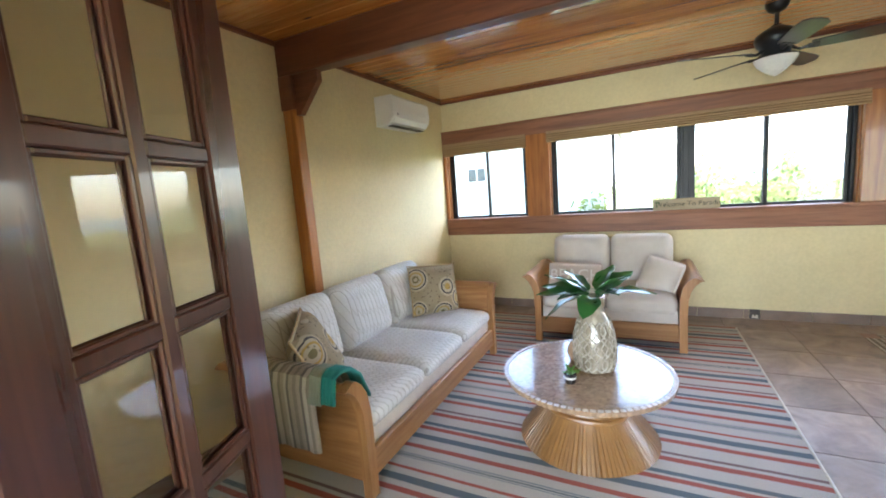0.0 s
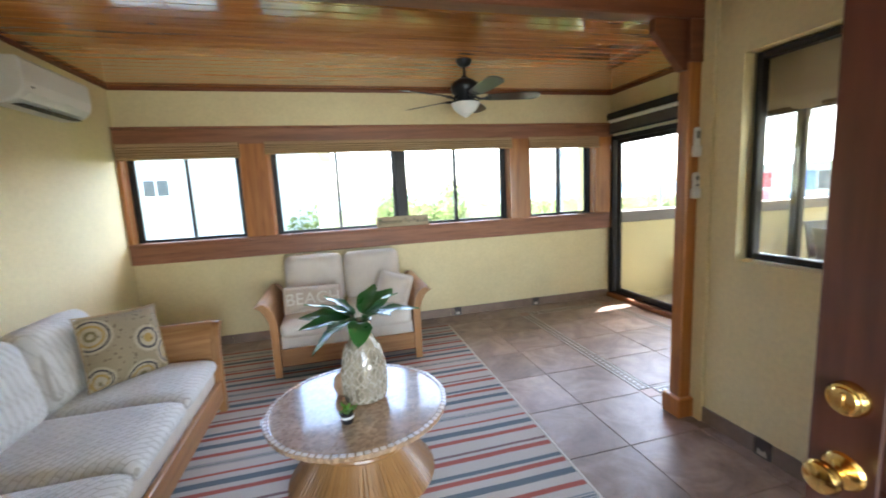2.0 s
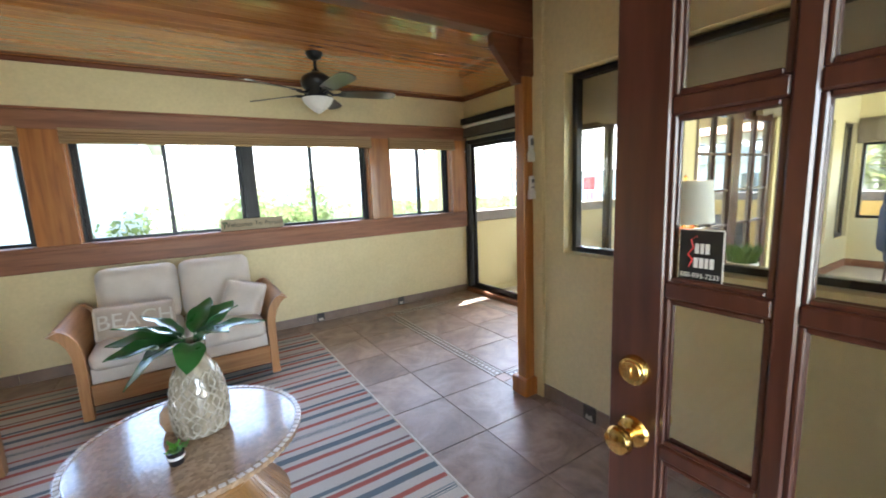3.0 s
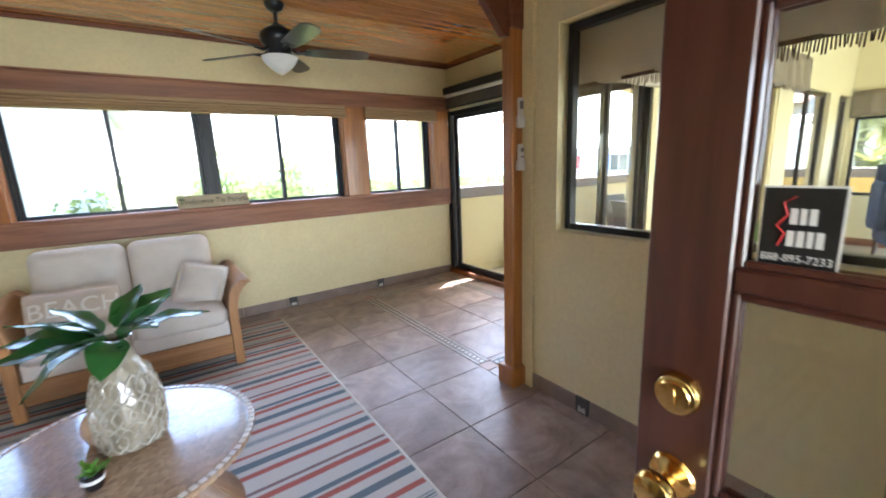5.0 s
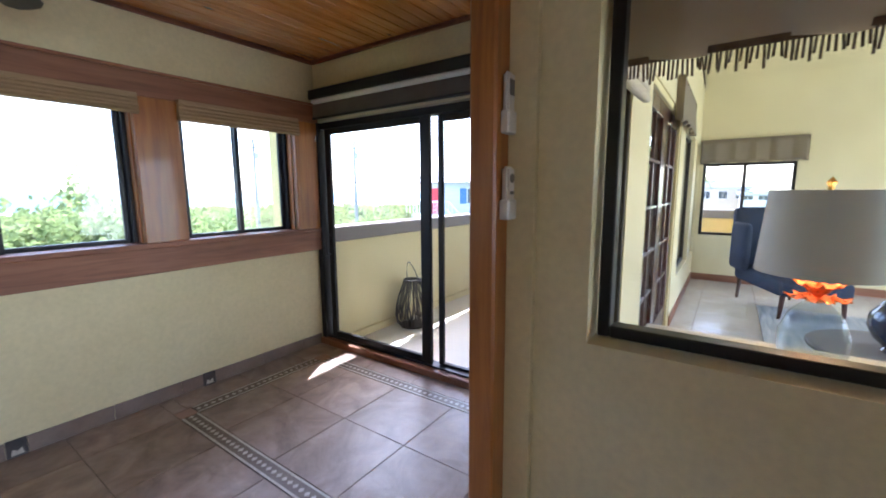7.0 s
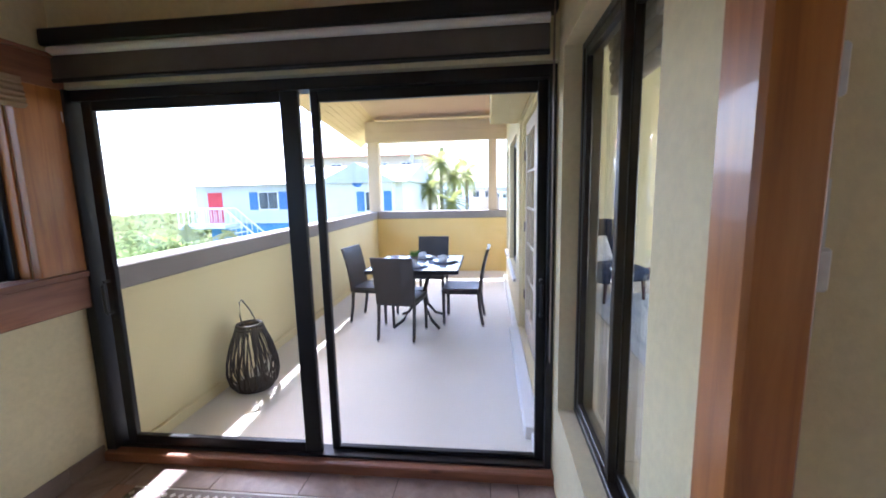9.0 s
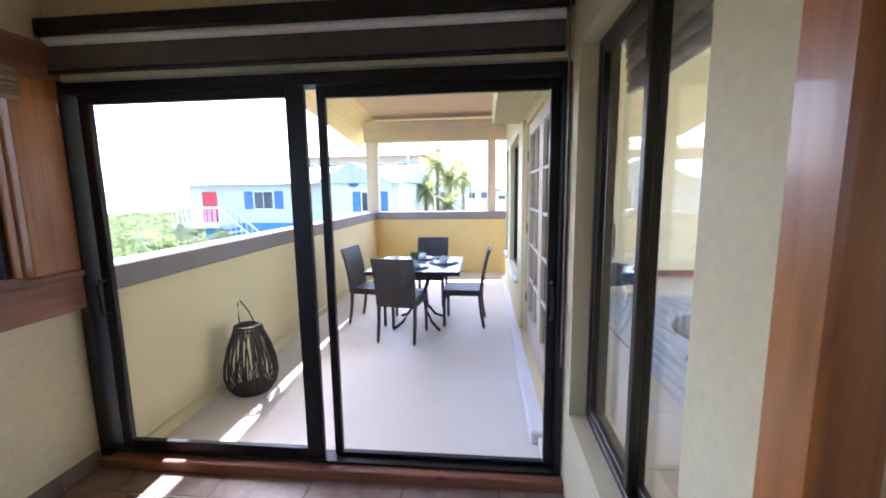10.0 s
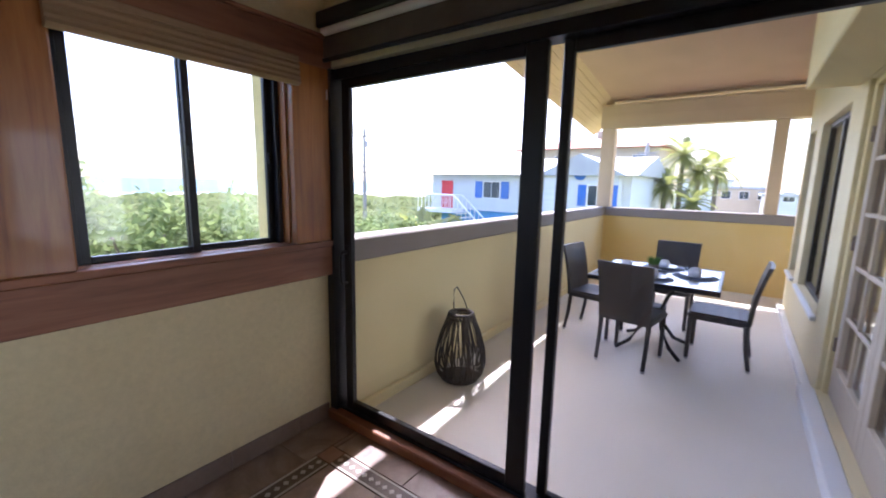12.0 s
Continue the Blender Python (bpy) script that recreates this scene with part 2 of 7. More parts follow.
def cushion(w, d, h, r=0.05, puff=0.03, n=12, seed=0, pinch=0.0):
    """A soft pad: a rounded box whose broad faces swell, with slight unevenness. Centre at the origin."""
    bm = bmesh.new()
    bmesh.ops.create_cube(bm, size=2)
    bmesh.ops.subdivide_edges(bm, edges=bm.edges[:], cuts=n - 1, use_grid_fill=True)
    for v in bm.verts:
        p = v.co.copy()
        size = Vector((w / 2, d / 2, h / 2))
        q = Vector((p.x * size.x, p.y * size.y, p.z * size.z))
        rr = min(r, *(size * 0.98))
        core = Vector([max(-s + rr, min(s - rr, c)) for s, c in zip(size, q)])
        off = q - core
        if off.length > 1e-6:
            q = core + off.normalized() * rr
        k = (1 - p.x ** 4) * (1 - p.y ** 4)
        q.z += p.z * puff * k
        if pinch:
            e = abs(p.x) ** 6 * abs(p.y) ** 6
            q.x *= 1 + pinch * e
            q.y *= 1 + pinch * e
            q.z *= 1 - 0.92 * max(abs(p.x), abs(p.y)) ** 5
        n3 = noise.noise(Vector((q.x * 5 + seed * 7.3, q.y * 5, q.z * 5)))
        q += Vector((0, 0, 0.012 * n3 * k))
        v.co = q
    return bm


def sheet_with_holes(axis, at0, at1, u0, u1, z0, z1, holes):
    """A wall slab between at0 and at1 on its axis, with openings (u0, u1, z0, z1) cut right through."""
    bm = bmesh.new()
    us = sorted({u0, u1, *[h[0] for h in holes], *[h[1] for h in holes]})
    zs = sorted({z0, z1, *[h[2] for h in holes], *[h[3] for h in holes]})
    us = [u for u in us if u0 <= u <= u1]
    zs = [z for z in zs if z0 <= z <= z1]

    def solid(i, k):
        if i < 0 or k < 0 or i >= len(us) - 1 or k >= len(zs) - 1:
            return False
        cu, cz = (us[i] + us[i + 1]) / 2, (zs[k] + zs[k + 1]) / 2
        return not any(h[0] < cu < h[1] and h[2] < cz < h[3] for h in holes)

    verts = {}

    def vert(s, u, z):
        key = (s, u, z)
        if key not in verts:
            verts[key] = bm.verts.new((s, u, z) if axis == "x" else (u, s, z))
        return verts[key]

    for i in range(len(us) - 1):
        for k in range(len(zs) - 1):
            if not solid(i, k):
                continue
            a, b, c, d = us[i], us[i + 1], zs[k], zs[k + 1]
            for s in (at0, at1):
                bm.faces.new([vert(s, a, c), vert(s, b, c), vert(s, b, d), vert(s, a, d)])
            for ok, p, q in ((solid(i - 1, k), (a, c), (a, d)), (solid(i + 1, k), (b, c), (b, d)), (solid(i, k - 1), (a, c), (b, c)), (solid(i, k + 1), (a, d), (b, d))):
                if not ok:
                    bm.faces.new([vert(at0, *p), vert(at0, *q), vert(at1, *q), vert(at1, *p)])
    return bm


def lettering(name, text, size, depth, material, m, parent=None, label=""):
    cu = bpy.data.curves.new(name, "FONT")
    cu.body, cu.size, cu.extrude, cu.align_x, cu.align_y = text, size, depth, "CENTER", "CENTER"
    tmp = bpy.data.objects.new(name, cu)
    scene.collection.objects.link(tmp)
    me = bpy.data.meshes.new_from_object(tmp.evaluated_get(bpy.context.evaluated_depsgraph_get()))
    bpy.data.objects.remove(tmp)
    me.materials.clear()
    me.materials.append(material)
    ob = new(name, me)
    ob.parent = parent
    ob.matrix_basis = m
    return tagged(ob, label)


# ---- the room's shell ----
XW, YN, XE, CZ = -2.20, 4.83, 3.22, 2.61          # west, north, door wall and ceiling
XI, YS2, YD = 1.865, 2.28, 0.10                    # wall with the inside window, wall beside the door, entrance wall
WINDOWS = [(-2.16, -1.13), (-0.86, 1.80), (2.06, 2.965)]
WZ0, WZ1 = 1.125, 2.065
structure("wall_north", sheet_with_holes("y", YN, YN + 0.16, XW - 0.15, XE + 0.10, -0.3, 3.0, [(a, b, WZ0, WZ1) for a, b in WINDOWS]), WALL)
structure("wall_west", sheet_with_holes("x", XW - 0.15, XW, -3.2, YN, -0.3, 3.0, []), WALL)
structure("wall_east", sheet_with_holes("x", XE + 0.001, XE + 0.10, YS2, YN - 0.001, -0.3, 3.0, [(2.285, 4.825, -0.3, 2.085)]), WALL)
IW = (0.22, 1.965, 1.035, 2.115)                    # inside window: y0, y1, z0, z1
structure("wall_inside_window", sheet_with_holes("x", XI, XI + 0.16, -3.2, YS2 - 0.161, -0.3, 4.6, [IW]), WALL)
SW = (2.08, 3.10, 0.465, 2.105)                     # tall window: x0, x1, z0, z1
BW = [(6.05, 7.45, 0.46, 2.14), (7.85, 8.45, 0.46, 2.14)]
BD = (3.72, 5.58, 0.02, 2.20)                     # balcony door
structure("wall_balcony", sheet_with_holes("y", YS2 - 0.16, YS2, 1.843, 8.62, -0.3, 4.6, [SW, BD, *BW]), WALL)
structure("wall_entrance", sheet_with_holes("y", YD - 0.14, YD - 0.02, XW, XI, -0.3, 3.0, [(-0.71, 0.73, -0.3, 2.12)]), WALL)
# unseen back wall; its opening is added to let fill light in
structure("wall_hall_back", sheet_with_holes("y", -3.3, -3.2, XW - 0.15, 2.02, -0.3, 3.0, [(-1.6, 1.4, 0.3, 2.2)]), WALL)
structure("ceiling_hall", boxes(((XW, -3.2, 2.6), (XI, YD - 0.02, 2.75))), WHITE)

# floor slab; tiles lie on it further down
GROUT = surf("brown_grout", (0.12, 0.085, 0.065), (0.16, 0.115, 0.09), 8, 0.8, 0.2, 90)
structure("floor", boxes(((XW - 0.1, -3.2, -0.25), (XE + 0.1, YN + 0.1, -0.006))), GROUT)
TILES_FLOOR = thing("floor_tiling", 0, 0, 0, 0, "", "", kind="structure")
# plank ceiling: boards along x, each with a small groove
bm = bmesh.new()
yy = YD - 0.02
while yy < YN - 0.001:
    y2 = min(yy + 0.098, YN)
    box(bm, (XW, yy + 0.002, CZ), (XE, y2 - 0.002, CZ + 0.02), 0.003)
    yy += 0.100
box(bm, (XW, YD - 0.02, CZ + 0.012), (XE, YN, CZ + 0.06))
structure("ceiling", bm, PLANK, "varnished tongue-and-groove plank ceiling")
structure("trim_ceiling", boxes(((XW, YN - 0.022, CZ - 0.035), (XE, YN, CZ)), ((XW, YD, CZ - 0.035), (XW + 0.022, YN - 0.022, CZ)), ((XE - 0.022, YS2, CZ - 0.035), (XE, YN - 0.022, CZ)),
                                ((XI - 0.022, YD, CZ - 0.035), (XI, 2.16, CZ)), bevel=0.006), BEAM)

# timber frame across the room: two posts, a beam, two knee braces
BY0, BY1 = 2.203, 2.289
portal = thing("timber_portal_frame", -0.15, 2.246, 0, 0, "dark red-brown timber posts and beam across the sunroom", "timber frame")


def portal_part(name, bm, mat_):
    bmesh.ops.translate(bm, verts=bm.verts, vec=(0.15, -2.246, 0))
    return part(name, bm, mat_, portal)


portal_part("beam", boxes(((XW + 0.002, BY0 - 0.01, 2.37), (XI, BY1 + 0.01, CZ - 0.002)), bevel=0.008), BEAM)
for x0, x1 in ((XW + 0.002, XW + 0.115), (1.765, 1.862)):
    portal_part("post", boxes(((x0, BY0, 0.0), (x1, BY1, 2.37)), bevel=0.007), CEDAR_Z)
    portal_part("post_head", boxes(((x0 - (0.0 if x0 < 0 else 0.012), BY0 - 0.012, 2.14), (x1 + (0.012 if x0 < 0 else 0.0), BY1 + 0.012, 2.369)), bevel=0.006), BEAM)
portal_part("base_block", boxes(((1.735, BY0 - 0.028, 0.0), (1.863, BY1 + 0.028, 0.13)), bevel=0.008), CEDAR_Z)
for sx, xp in ((1, XW + 0.115), (-1, 1.765)):
    bm = bmesh.new()
    prof = [(0.0, 2.10), (0.035, 2.10), (0.22, 2.30), (0.22, 2.371), (0.0, 2.371)]
    fr = [bm.verts.new((xp + sx * u, BY0 + 0.02, z)) for u, z in prof]
    bk = [bm.verts.new((xp + sx * u, BY1 - 0.02, z)) for u, z in prof]
    bm.faces.new(fr)
    bm.faces.new(bk)
    for i in range(5):
        bm.faces.new((fr[i], fr[(i + 1) % 5], bk[(i + 1) % 5], bk[i]))
    portal_part("knee_brace", bm, BEAM)

# baseboard of tiles with small inset pieces
base = thing("baseboard", 0, 0, 0, 0, kind="structure")


def base_run(x0, y0, x1, y1, nx, ny, insets=()):
    length = math.hypot(x1 - x0, y1 - y0)
    ux, uy = (x1 - x0) / length, (y1 - y0) / length
    cuts = [0.0] + [c for i in insets for c in (i - 0.045, i + 0.045)] + [length]
    for k in range(0, len(cuts), 2):
        a = cuts[k]
        while a < cuts[k + 1] - 0.02:
            e = min(a + 0.40, cuts[k + 1])
            bm = bmesh.new()
            p, q = (x0 + ux * (a + 0.0015), y0 + uy * (a + 0.0015)), (x0 + ux * (e - 0.0015) + nx * 0.011, y0 + uy * (e - 0.0015) + ny * 0.011)
            box(bm, (min(p[0], q[0]), min(p[1], q[1]), 0), (max(p[0], q[0]), max(p[1], q[1]), 0.098), 0.002)
            part("base_tile", bm, BASE_TILE, base)
            a = e
    for i in insets:
        bm = bmesh.new()
        p, q = (x0 + ux * (i - 0.044), y0 + uy * (i - 0.044)), (x0 + ux * (i + 0.044) + nx * 0.012, y0 + uy * (i + 0.044) + ny * 0.012)
        box(bm, (min(p[0], q[0]), min(p[1], q[1]), 0), (max(p[0], q[0]), max(p[1], q[1]), 0.1), 0.002)
        ins = part("inset_tile", bm, DARK_TILE, base, "dark inset tile with a pale motif")
        bm = bmesh.new()
        cx, cy = x0 + ux * i + nx * 0.0145, y0 + uy * i + ny * 0.0145
        tri = [bm.verts.new((cx + ux * u, cy + uy * u, z)) for u, z in ((-0.028, 0.012), (0.028, 0.012), (0.020, 0.05), (0.0, 0.035), (-0.020, 0.05))]
        bm.faces.new(tri)
        part("motif", bm, PALE_TILE, ins)


DARK_TILE = surf("dark_inset_tile", (0.05, 0.045, 0.045), (0.09, 0.08, 0.075), 20, 0.4, 0.1, 90)
PALE_TILE = surf("pale_inset_tile", (0.52, 0.47, 0.40), (0.62, 0.57, 0.50), 20, 0.45, 0.1, 90)
base_run(XW, YN, XE - 0.04, YN, 0, -1, (3.289, 4.324))
base_run(XI, YD, XI, 2.174, -1, 0, (1.648,))
base_run(XW, YD, XW, 2.20, 1, 0)
base_run(XW, 2.292, XW, YN - 0.012, 1, 0)

# north windows: cedar surround, black sliders, bamboo blinds
TF = YN - 0.05
trim = thing("trim_windows", 0, 0, 0, 0, kind="structure")
part("header_board", boxes(((XW + 0.001, TF, WZ1), (XE - 0.001, YN, 2.215)), bevel=0.004), CEDAR_X, trim)
part("header_cap", boxes(((XW + 0.001, TF - 0.018, 2.215), (XE - 0.001, YN, 2.233)), bevel=0.004), CEDAR_X, trim)
part("sill_board", boxes(((XW + 0.001, TF - 0.002, 0.92), (XE - 0.001, YN, WZ0 - 0.032)), bevel=0.005), CEDAR_X, trim)
part("sill_ledge", boxes(((XW + 0.001, TF - 0.014, WZ0 - 0.032), (XE - 0.001, YN, WZ0)), bevel=0.004), CEDAR_X, trim)
for a, b in WINDOWS:
    part("sill_ledge", boxes(((a, YN, WZ0 - 0.05), (b, YN + 0.054, WZ0 + 0.002)), bevel=0.003), CEDAR_X, trim)
for a, b in ((XW + 0.001, -2.16), (-1.13, -0.86), (1.80, 2.06), (2.965, XE - 0.001)):
    part("casing_board", boxes(((a, TF, WZ0), (b, YN, WZ1)), bevel=0.004), CEDAR_Z, trim)
for a, b in WINDOWS:
    for x0, x1 in ((a, a + 0.012), (b - 0.012, b)):
        part("jamb_lining", boxes(((x0, YN, WZ0 + 0.002), (x1, YN + 0.12, WZ1)), bevel=0.002), CEDAR_Z, trim)
    part("jamb_lining", boxes(((a + 0.012, YN, WZ1 - 0.012), (b - 0.012, YN + 0.12, WZ1)), bevel=0.002), CEDAR_X, trim)


def slider_sash(parent, x0, x1, z0, z1, y, w=0.032):
    """One sliding sash with its pane."""
    bm = bmesh.new()
    for a, b in (((x0, y, z0), (x0 + w, y + 0.026, z1)), ((x1 - w, y, z0), (x1, y + 0.026, z1)), ((x0 + w, y, z0), (x1 - w, y + 0.026, z0 + w)), ((x0 + w, y, z1 - w), (x1 - w, y + 0.026, z1))):
        box(bm, a, b, 0.003)
    s = part("sash", bm, FRAME, parent)
    p = part("pane", boxes(((x0 + w - 0.004, y + 0.010, z0 + w - 0.004), (x1 - w + 0.004, y + 0.014, z1 - w + 0.004))), GLASS, s)
    p.visible_shadow = False
    part("latch", boxes(((x1 - w + 0.004, y - 0.012, (z0 + z1) / 2 - 0.03), (x1 - 0.006, y, (z0 + z1) / 2 + 0.03)), bevel=0.003), FRAME, s)


def frame_rim(parent, x0, x1, z0, z1, y0, y1, w=0.024, mat_=None):
    bm = bmesh.new()
    for a, b in (((x0, y0, z0), (x0 + w, y1, z1)), ((x1 - w, y0, z0), (x1, y1, z1)), ((x0 + w, y0, z0), (x1 - w, y1, z0 + w)), ((x0 + w, y0, z1 - w), (x1 - w, y1, z1))):
        box(bm, a, b, 0.002)
    part("window_frame", bm, mat_ or FRAME, parent)


for k, (a, b) in enumerate(WINDOWS):
    wdw = thing("window_%d" % (k + 1), 0, 0, 0, 0, kind="structure")
    units = [(a + 0.012, b - 0.012)] if k != 1 else [(a + 0.012, 0.470), (0.520, b - 0.012)]
    if k == 1:
        part("mullion", boxes(((0.470, YN + 0.05, WZ0 + 0.003), (0.520, YN + 0.125, WZ1 - 0.012)), bevel=0.003), FRAME, wdw)
    for x0, x1 in units:
        z0, z1 = WZ0 - 0.028, WZ1 - 0.013
        frame_rim(wdw, x0, x1, z0, z1, YN + 0.055, YN + 0.125)
        mid = (x0 + x1) / 2
        slider_sash(wdw, x0 + 0.024, mid + 0.018, z0 + 0.024, z1 - 0.024, YN + 0.066)
        slider_sash(wdw, mid - 0.018, x1 - 0.024, z0 + 0.024, z1 - 0.024, YN + 0.096)


def roman_blind(x0, x1, ztop, zbot, y, folds=5):
    """A bamboo blind drawn up into folds under its head rail."""
    t = thing("roman_blind", (x0 + x1) / 2, y, ztop, 0, "bamboo roman blind drawn up above a window", "blind", "blinds of the sunroom windows")
    w = (x1 - x0) / 2
    part("head_rail", boxes(((-w, -0.012, -0.03), (w, 0.03, 0.0)), bevel=0.004), BLIND, t)
    h = (ztop - zbot - 0.03) / folds
    for k in range(folds):
        bm = bmesh.new()
        z = -0.03 - k * h * 0.92
        n = 14
        rows = []
        for i in range(n + 1):
            x = -w + 2 * w * i / n
            sag = 0.004 * noise.noise(Vector((x * 2.5, k * 3.1 + x0, 0)))
            rows.append([bm.verts.new((x, yy_, zz_ + sag)) for yy_, zz_ in ((0.02, z), (-0.006 - 0.003 * k, z - 0.002), (-0.016 - 0.003 * k, z - h * 0.62), (-0.008, z - h * 1.08), (0.02, z - h * 1.02))])
        for p, q in zip(rows, rows[1:]):
            for i in range(5):
                bm.faces.new((p[i], p[(i + 1) % 5], q[(i + 1) % 5], q[i]))
        bm.faces.new(rows[0])
        bm.faces.new(rows[-1])
        part("fold", bm, BLIND, t)
    return t


w1_blind = roman_blind(-2.17, -1.115, 2.075, 1.915, TF - 0.004 - 0.032, 5)
roman_blind(-0.875, 1.815, 2.075, 1.945, TF - 0.004 - 0.032, 4)
roman_blind(2.045, 2.98, 2.075, 1.93, TF - 0.004 - 0.032, 4)

part("pull_cord", tube(bmesh.new(), [(0.485, -0.02, -0.16), (0.487, -0.018, -0.40), (0.478, -0.016, -0.66), (0.484, -0.018, -0.72)], 0.0035, 5), WHITE, w1_blind, "white pull cord")

# sliding glass door
sd = thing("door_1", XE, 0, 0, 0, kind="structure")
D0, D1, DZ = 2.286, 4.824, 2.07
bm = bmesh.new()
for a, b in (((0.0, D0, 0.06), (0.10, D0 + 0.034, DZ)), ((-0.03, D1 - 0.061, 0.06), (0.10, D1, DZ)), ((0.0, D0 + 0.034, DZ - 0.055), (0.10, D1 - 0.061, DZ)), ((0.0, D0 + 0.034, 0.06), (0.10, D1 - 0.061, 0.075))):
    box(bm, a, b, 0.003)
part("door_frame", bm, FRAME, sd)
part("wooden_sill", boxes(((-0.055, D0 - 0.02, 0.0), (0.02, D1 - 0.002, 0.06)), bevel=0.006), CEDAR_Y, sd, "worn orange-brown wooden sill")


def door_leaf(y0, y1, x, grip_y, w, w2, foot):
    z0, z1 = 0.076, DZ - 0.055
    bm = bmesh.new()
    for a, b in (((x, y0, z0), (x + 0.034, y0 + w, z1)), ((x, y1 - w2, z0), (x + 0.034, y1, z1)), ((x, y0 + w, z0), (x + 0.034, y1 - w2, z0 + foot)), ((x, y0 + w, z1 - 0.05), (x + 0.034, y1 - w2, z1))):
        box(bm, a, b, 0.004)
    leaf = part("door_panel", bm, FRAME, sd)
    p = part("pane", boxes(((x + 0.014, y0 + w - 0.004, z0 + foot - 0.005), (x + 0.020, y1 - w2 + 0.004, z1 - 0.046))), GLASS, leaf)
    p.visible_shadow = False
    bm = bmesh.new()
    tube(bm, [(x, grip_y, 0.88), (x - 0.04, grip_y, 0.88), (x - 0.05, grip_y, 0.90), (x - 0.05, grip_y, 1.04), (x - 0.04, grip_y, 1.06), (x, grip_y, 1.06)], 0.009)
    box(bm, (x - 0.006, grip_y - 0.018, 0.84), (x, grip_y + 0.018, 1.10), 0.003)
    part("handle", bm, FRAME, leaf, "black pull handle")


door_leaf(3.533, 4.721, 0.012, 4.69, 0.094, 0.060, 0.058)
door_leaf(D0 + 0.034, 3.488, 0.054, 2.345, 0.046, 0.042, 0.02)

# roller shade over the sliding door
rs = thing("roller_shade", XE - 0.01, 3.56, 2.10, 0, "dark bronze roller shade with black cassette above the sliding door", "roller shade")
part("cassette", boxes(((-0.075, -1.262, 0.165), (0.0, 1.245, 0.245)), bevel=0.008), FRAME, rs)
bm = bmesh.new()
for k in range(2):
    z0, z1 = (0.0, 0.11) if k == 0 else (0.105, 0.17)
    box(bm, (-0.05 + 0.006 * k, -1.23, z0), (-0.044 + 0.006 * k, 1.215, z1))
part("shade_fabric", bm, SHADE, rs)
bm = bmesh.new()
lathe(bm, [(0.012, 0), (0.012, 2.445)], 10, m=Matrix.Translation((-0.046, -1.23, 0.004)) @ pose(0, 0, 0, -90, 0, 0))
part("bottom_bar", bm, FRAME, rs)
bm = bmesh.new()
lathe(bm, [(0.022, 0), (0.022, 2.445)], 14, m=Matrix.Translation((-0.045, -1.23, 0.145)) @ pose(0, 0, 0, -90, 0, 0))
part("roller_tube", bm, WHITE, rs, "pale roller tube")
bm = bmesh.new()
for dx in (0.0, 0.02):
    tube(bm, [(-0.055 - dx, -1.245, 0.2), (-0.055 - dx, -1.247, -0.6), (-0.058 - dx * 0.6, -1.247, -1.42)], 0.0032, 6)
part("bead_chain", bm, BASE_TILE, rs)

# contact sensor on the door frame
sens = thing("door_sensor", XE - 0.031, 4.797, 1.90, 0, "small white plastic contact sensor on the black door frame", "sensor")
part("sensor_body", boxes(((-0.014, -0.017, 0.0), (0.0, 0.017, 0.062)), bevel=0.004, seg=2), WHITE, sens)
part("magnet_body", boxes(((-0.012, 0.019, 0.018), (0.0, 0.027, 0.058)), bevel=0.003), WHITE, sens)

# inside window: black frame, fixed pane
iw = thing("window_4", XI, 0, 0, 0, kind="structure")
y0, y1, z0, z1 = IW[0], IW[1] - 0.012, IW[2] + 0.008, IW[3] - 0.008
bm = bmesh.new()
w = 0.034
for a, b in (((0.06, y0, z0), (0.115, y0 + w, z1)), ((0.06, y1 - w, z0), (0.115, y1, z1)), ((0.06, y0 + w, z0), (0.115, y1 - w, z0 + w)), ((0.06, y0 + w, z1 - w), (0.115, y1 - w, z1))):
    box(bm, a, b, 0.004)
part("window_frame", bm, FRAME, iw)
p = part("pane", boxes(((0.084, y0 + w - 0.004, z0 + w - 0.004), (0.090, y1 - w + 0.004, z1 - w + 0.004))), GLASS, iw)
p.visible_shadow = False

# tall bronze slider in the wall beside the sliding door
sw = thing("window_5", 0, YS2, 0, 0, kind="structure")
x0, x1, z0, z1 = SW
bm = bmesh.new()
w = 0.03
for a, b in (((x0, -0.155, z0), (x0 + w, -0.075, z1)), ((x1 - w, -0.155, z0), (x1, -0.075, z1)), ((x0 + w, -0.155, z0), (x1 - w, -0.075, z0 + w)), ((x0 + w, -0.155, z1 - w), (x1 - w, -0.075, z1))):
    box(bm, a, b, 0.003)
part("window_frame", bm, BRONZE, sw)
for a, b, yy in ((x0 + w, (x0 + x1) / 2 + 0.02, -0.14), ((x0 + x1) / 2 - 0.02, x1 - w, -0.108)):
    bm = bmesh.new()
    q = 0.036
    for c, d in (((a, yy, z0 + w), (a + q, yy + 0.028, z1 - w)), ((b - q, yy, z0 + w), (b, yy + 0.028, z1 - w)), ((a + q, yy, z0 + w), (b - q, yy + 0.028, z0 + w + q)), ((a + q, yy, z1 - w - q), (b - q, yy + 0.028, z1 - w))):
        box(bm, c, d, 0.003)
    s = part("sash", bm, BRONZE, sw)
    p = part("pane", boxes(((a + q - 0.004, yy + 0.011, z0 + w + q - 0.004), (b - q + 0.004, yy + 0.016, z1 - w - q + 0.004))), GLASS, s)
    p.visible_shadow = False


# ---- entrance doors ----
BRASS = surf("polished_brass", (0.72, 0.46, 0.14), (0.80, 0.54, 0.19), 12, 0.16, 0.02, 200, 1.0)


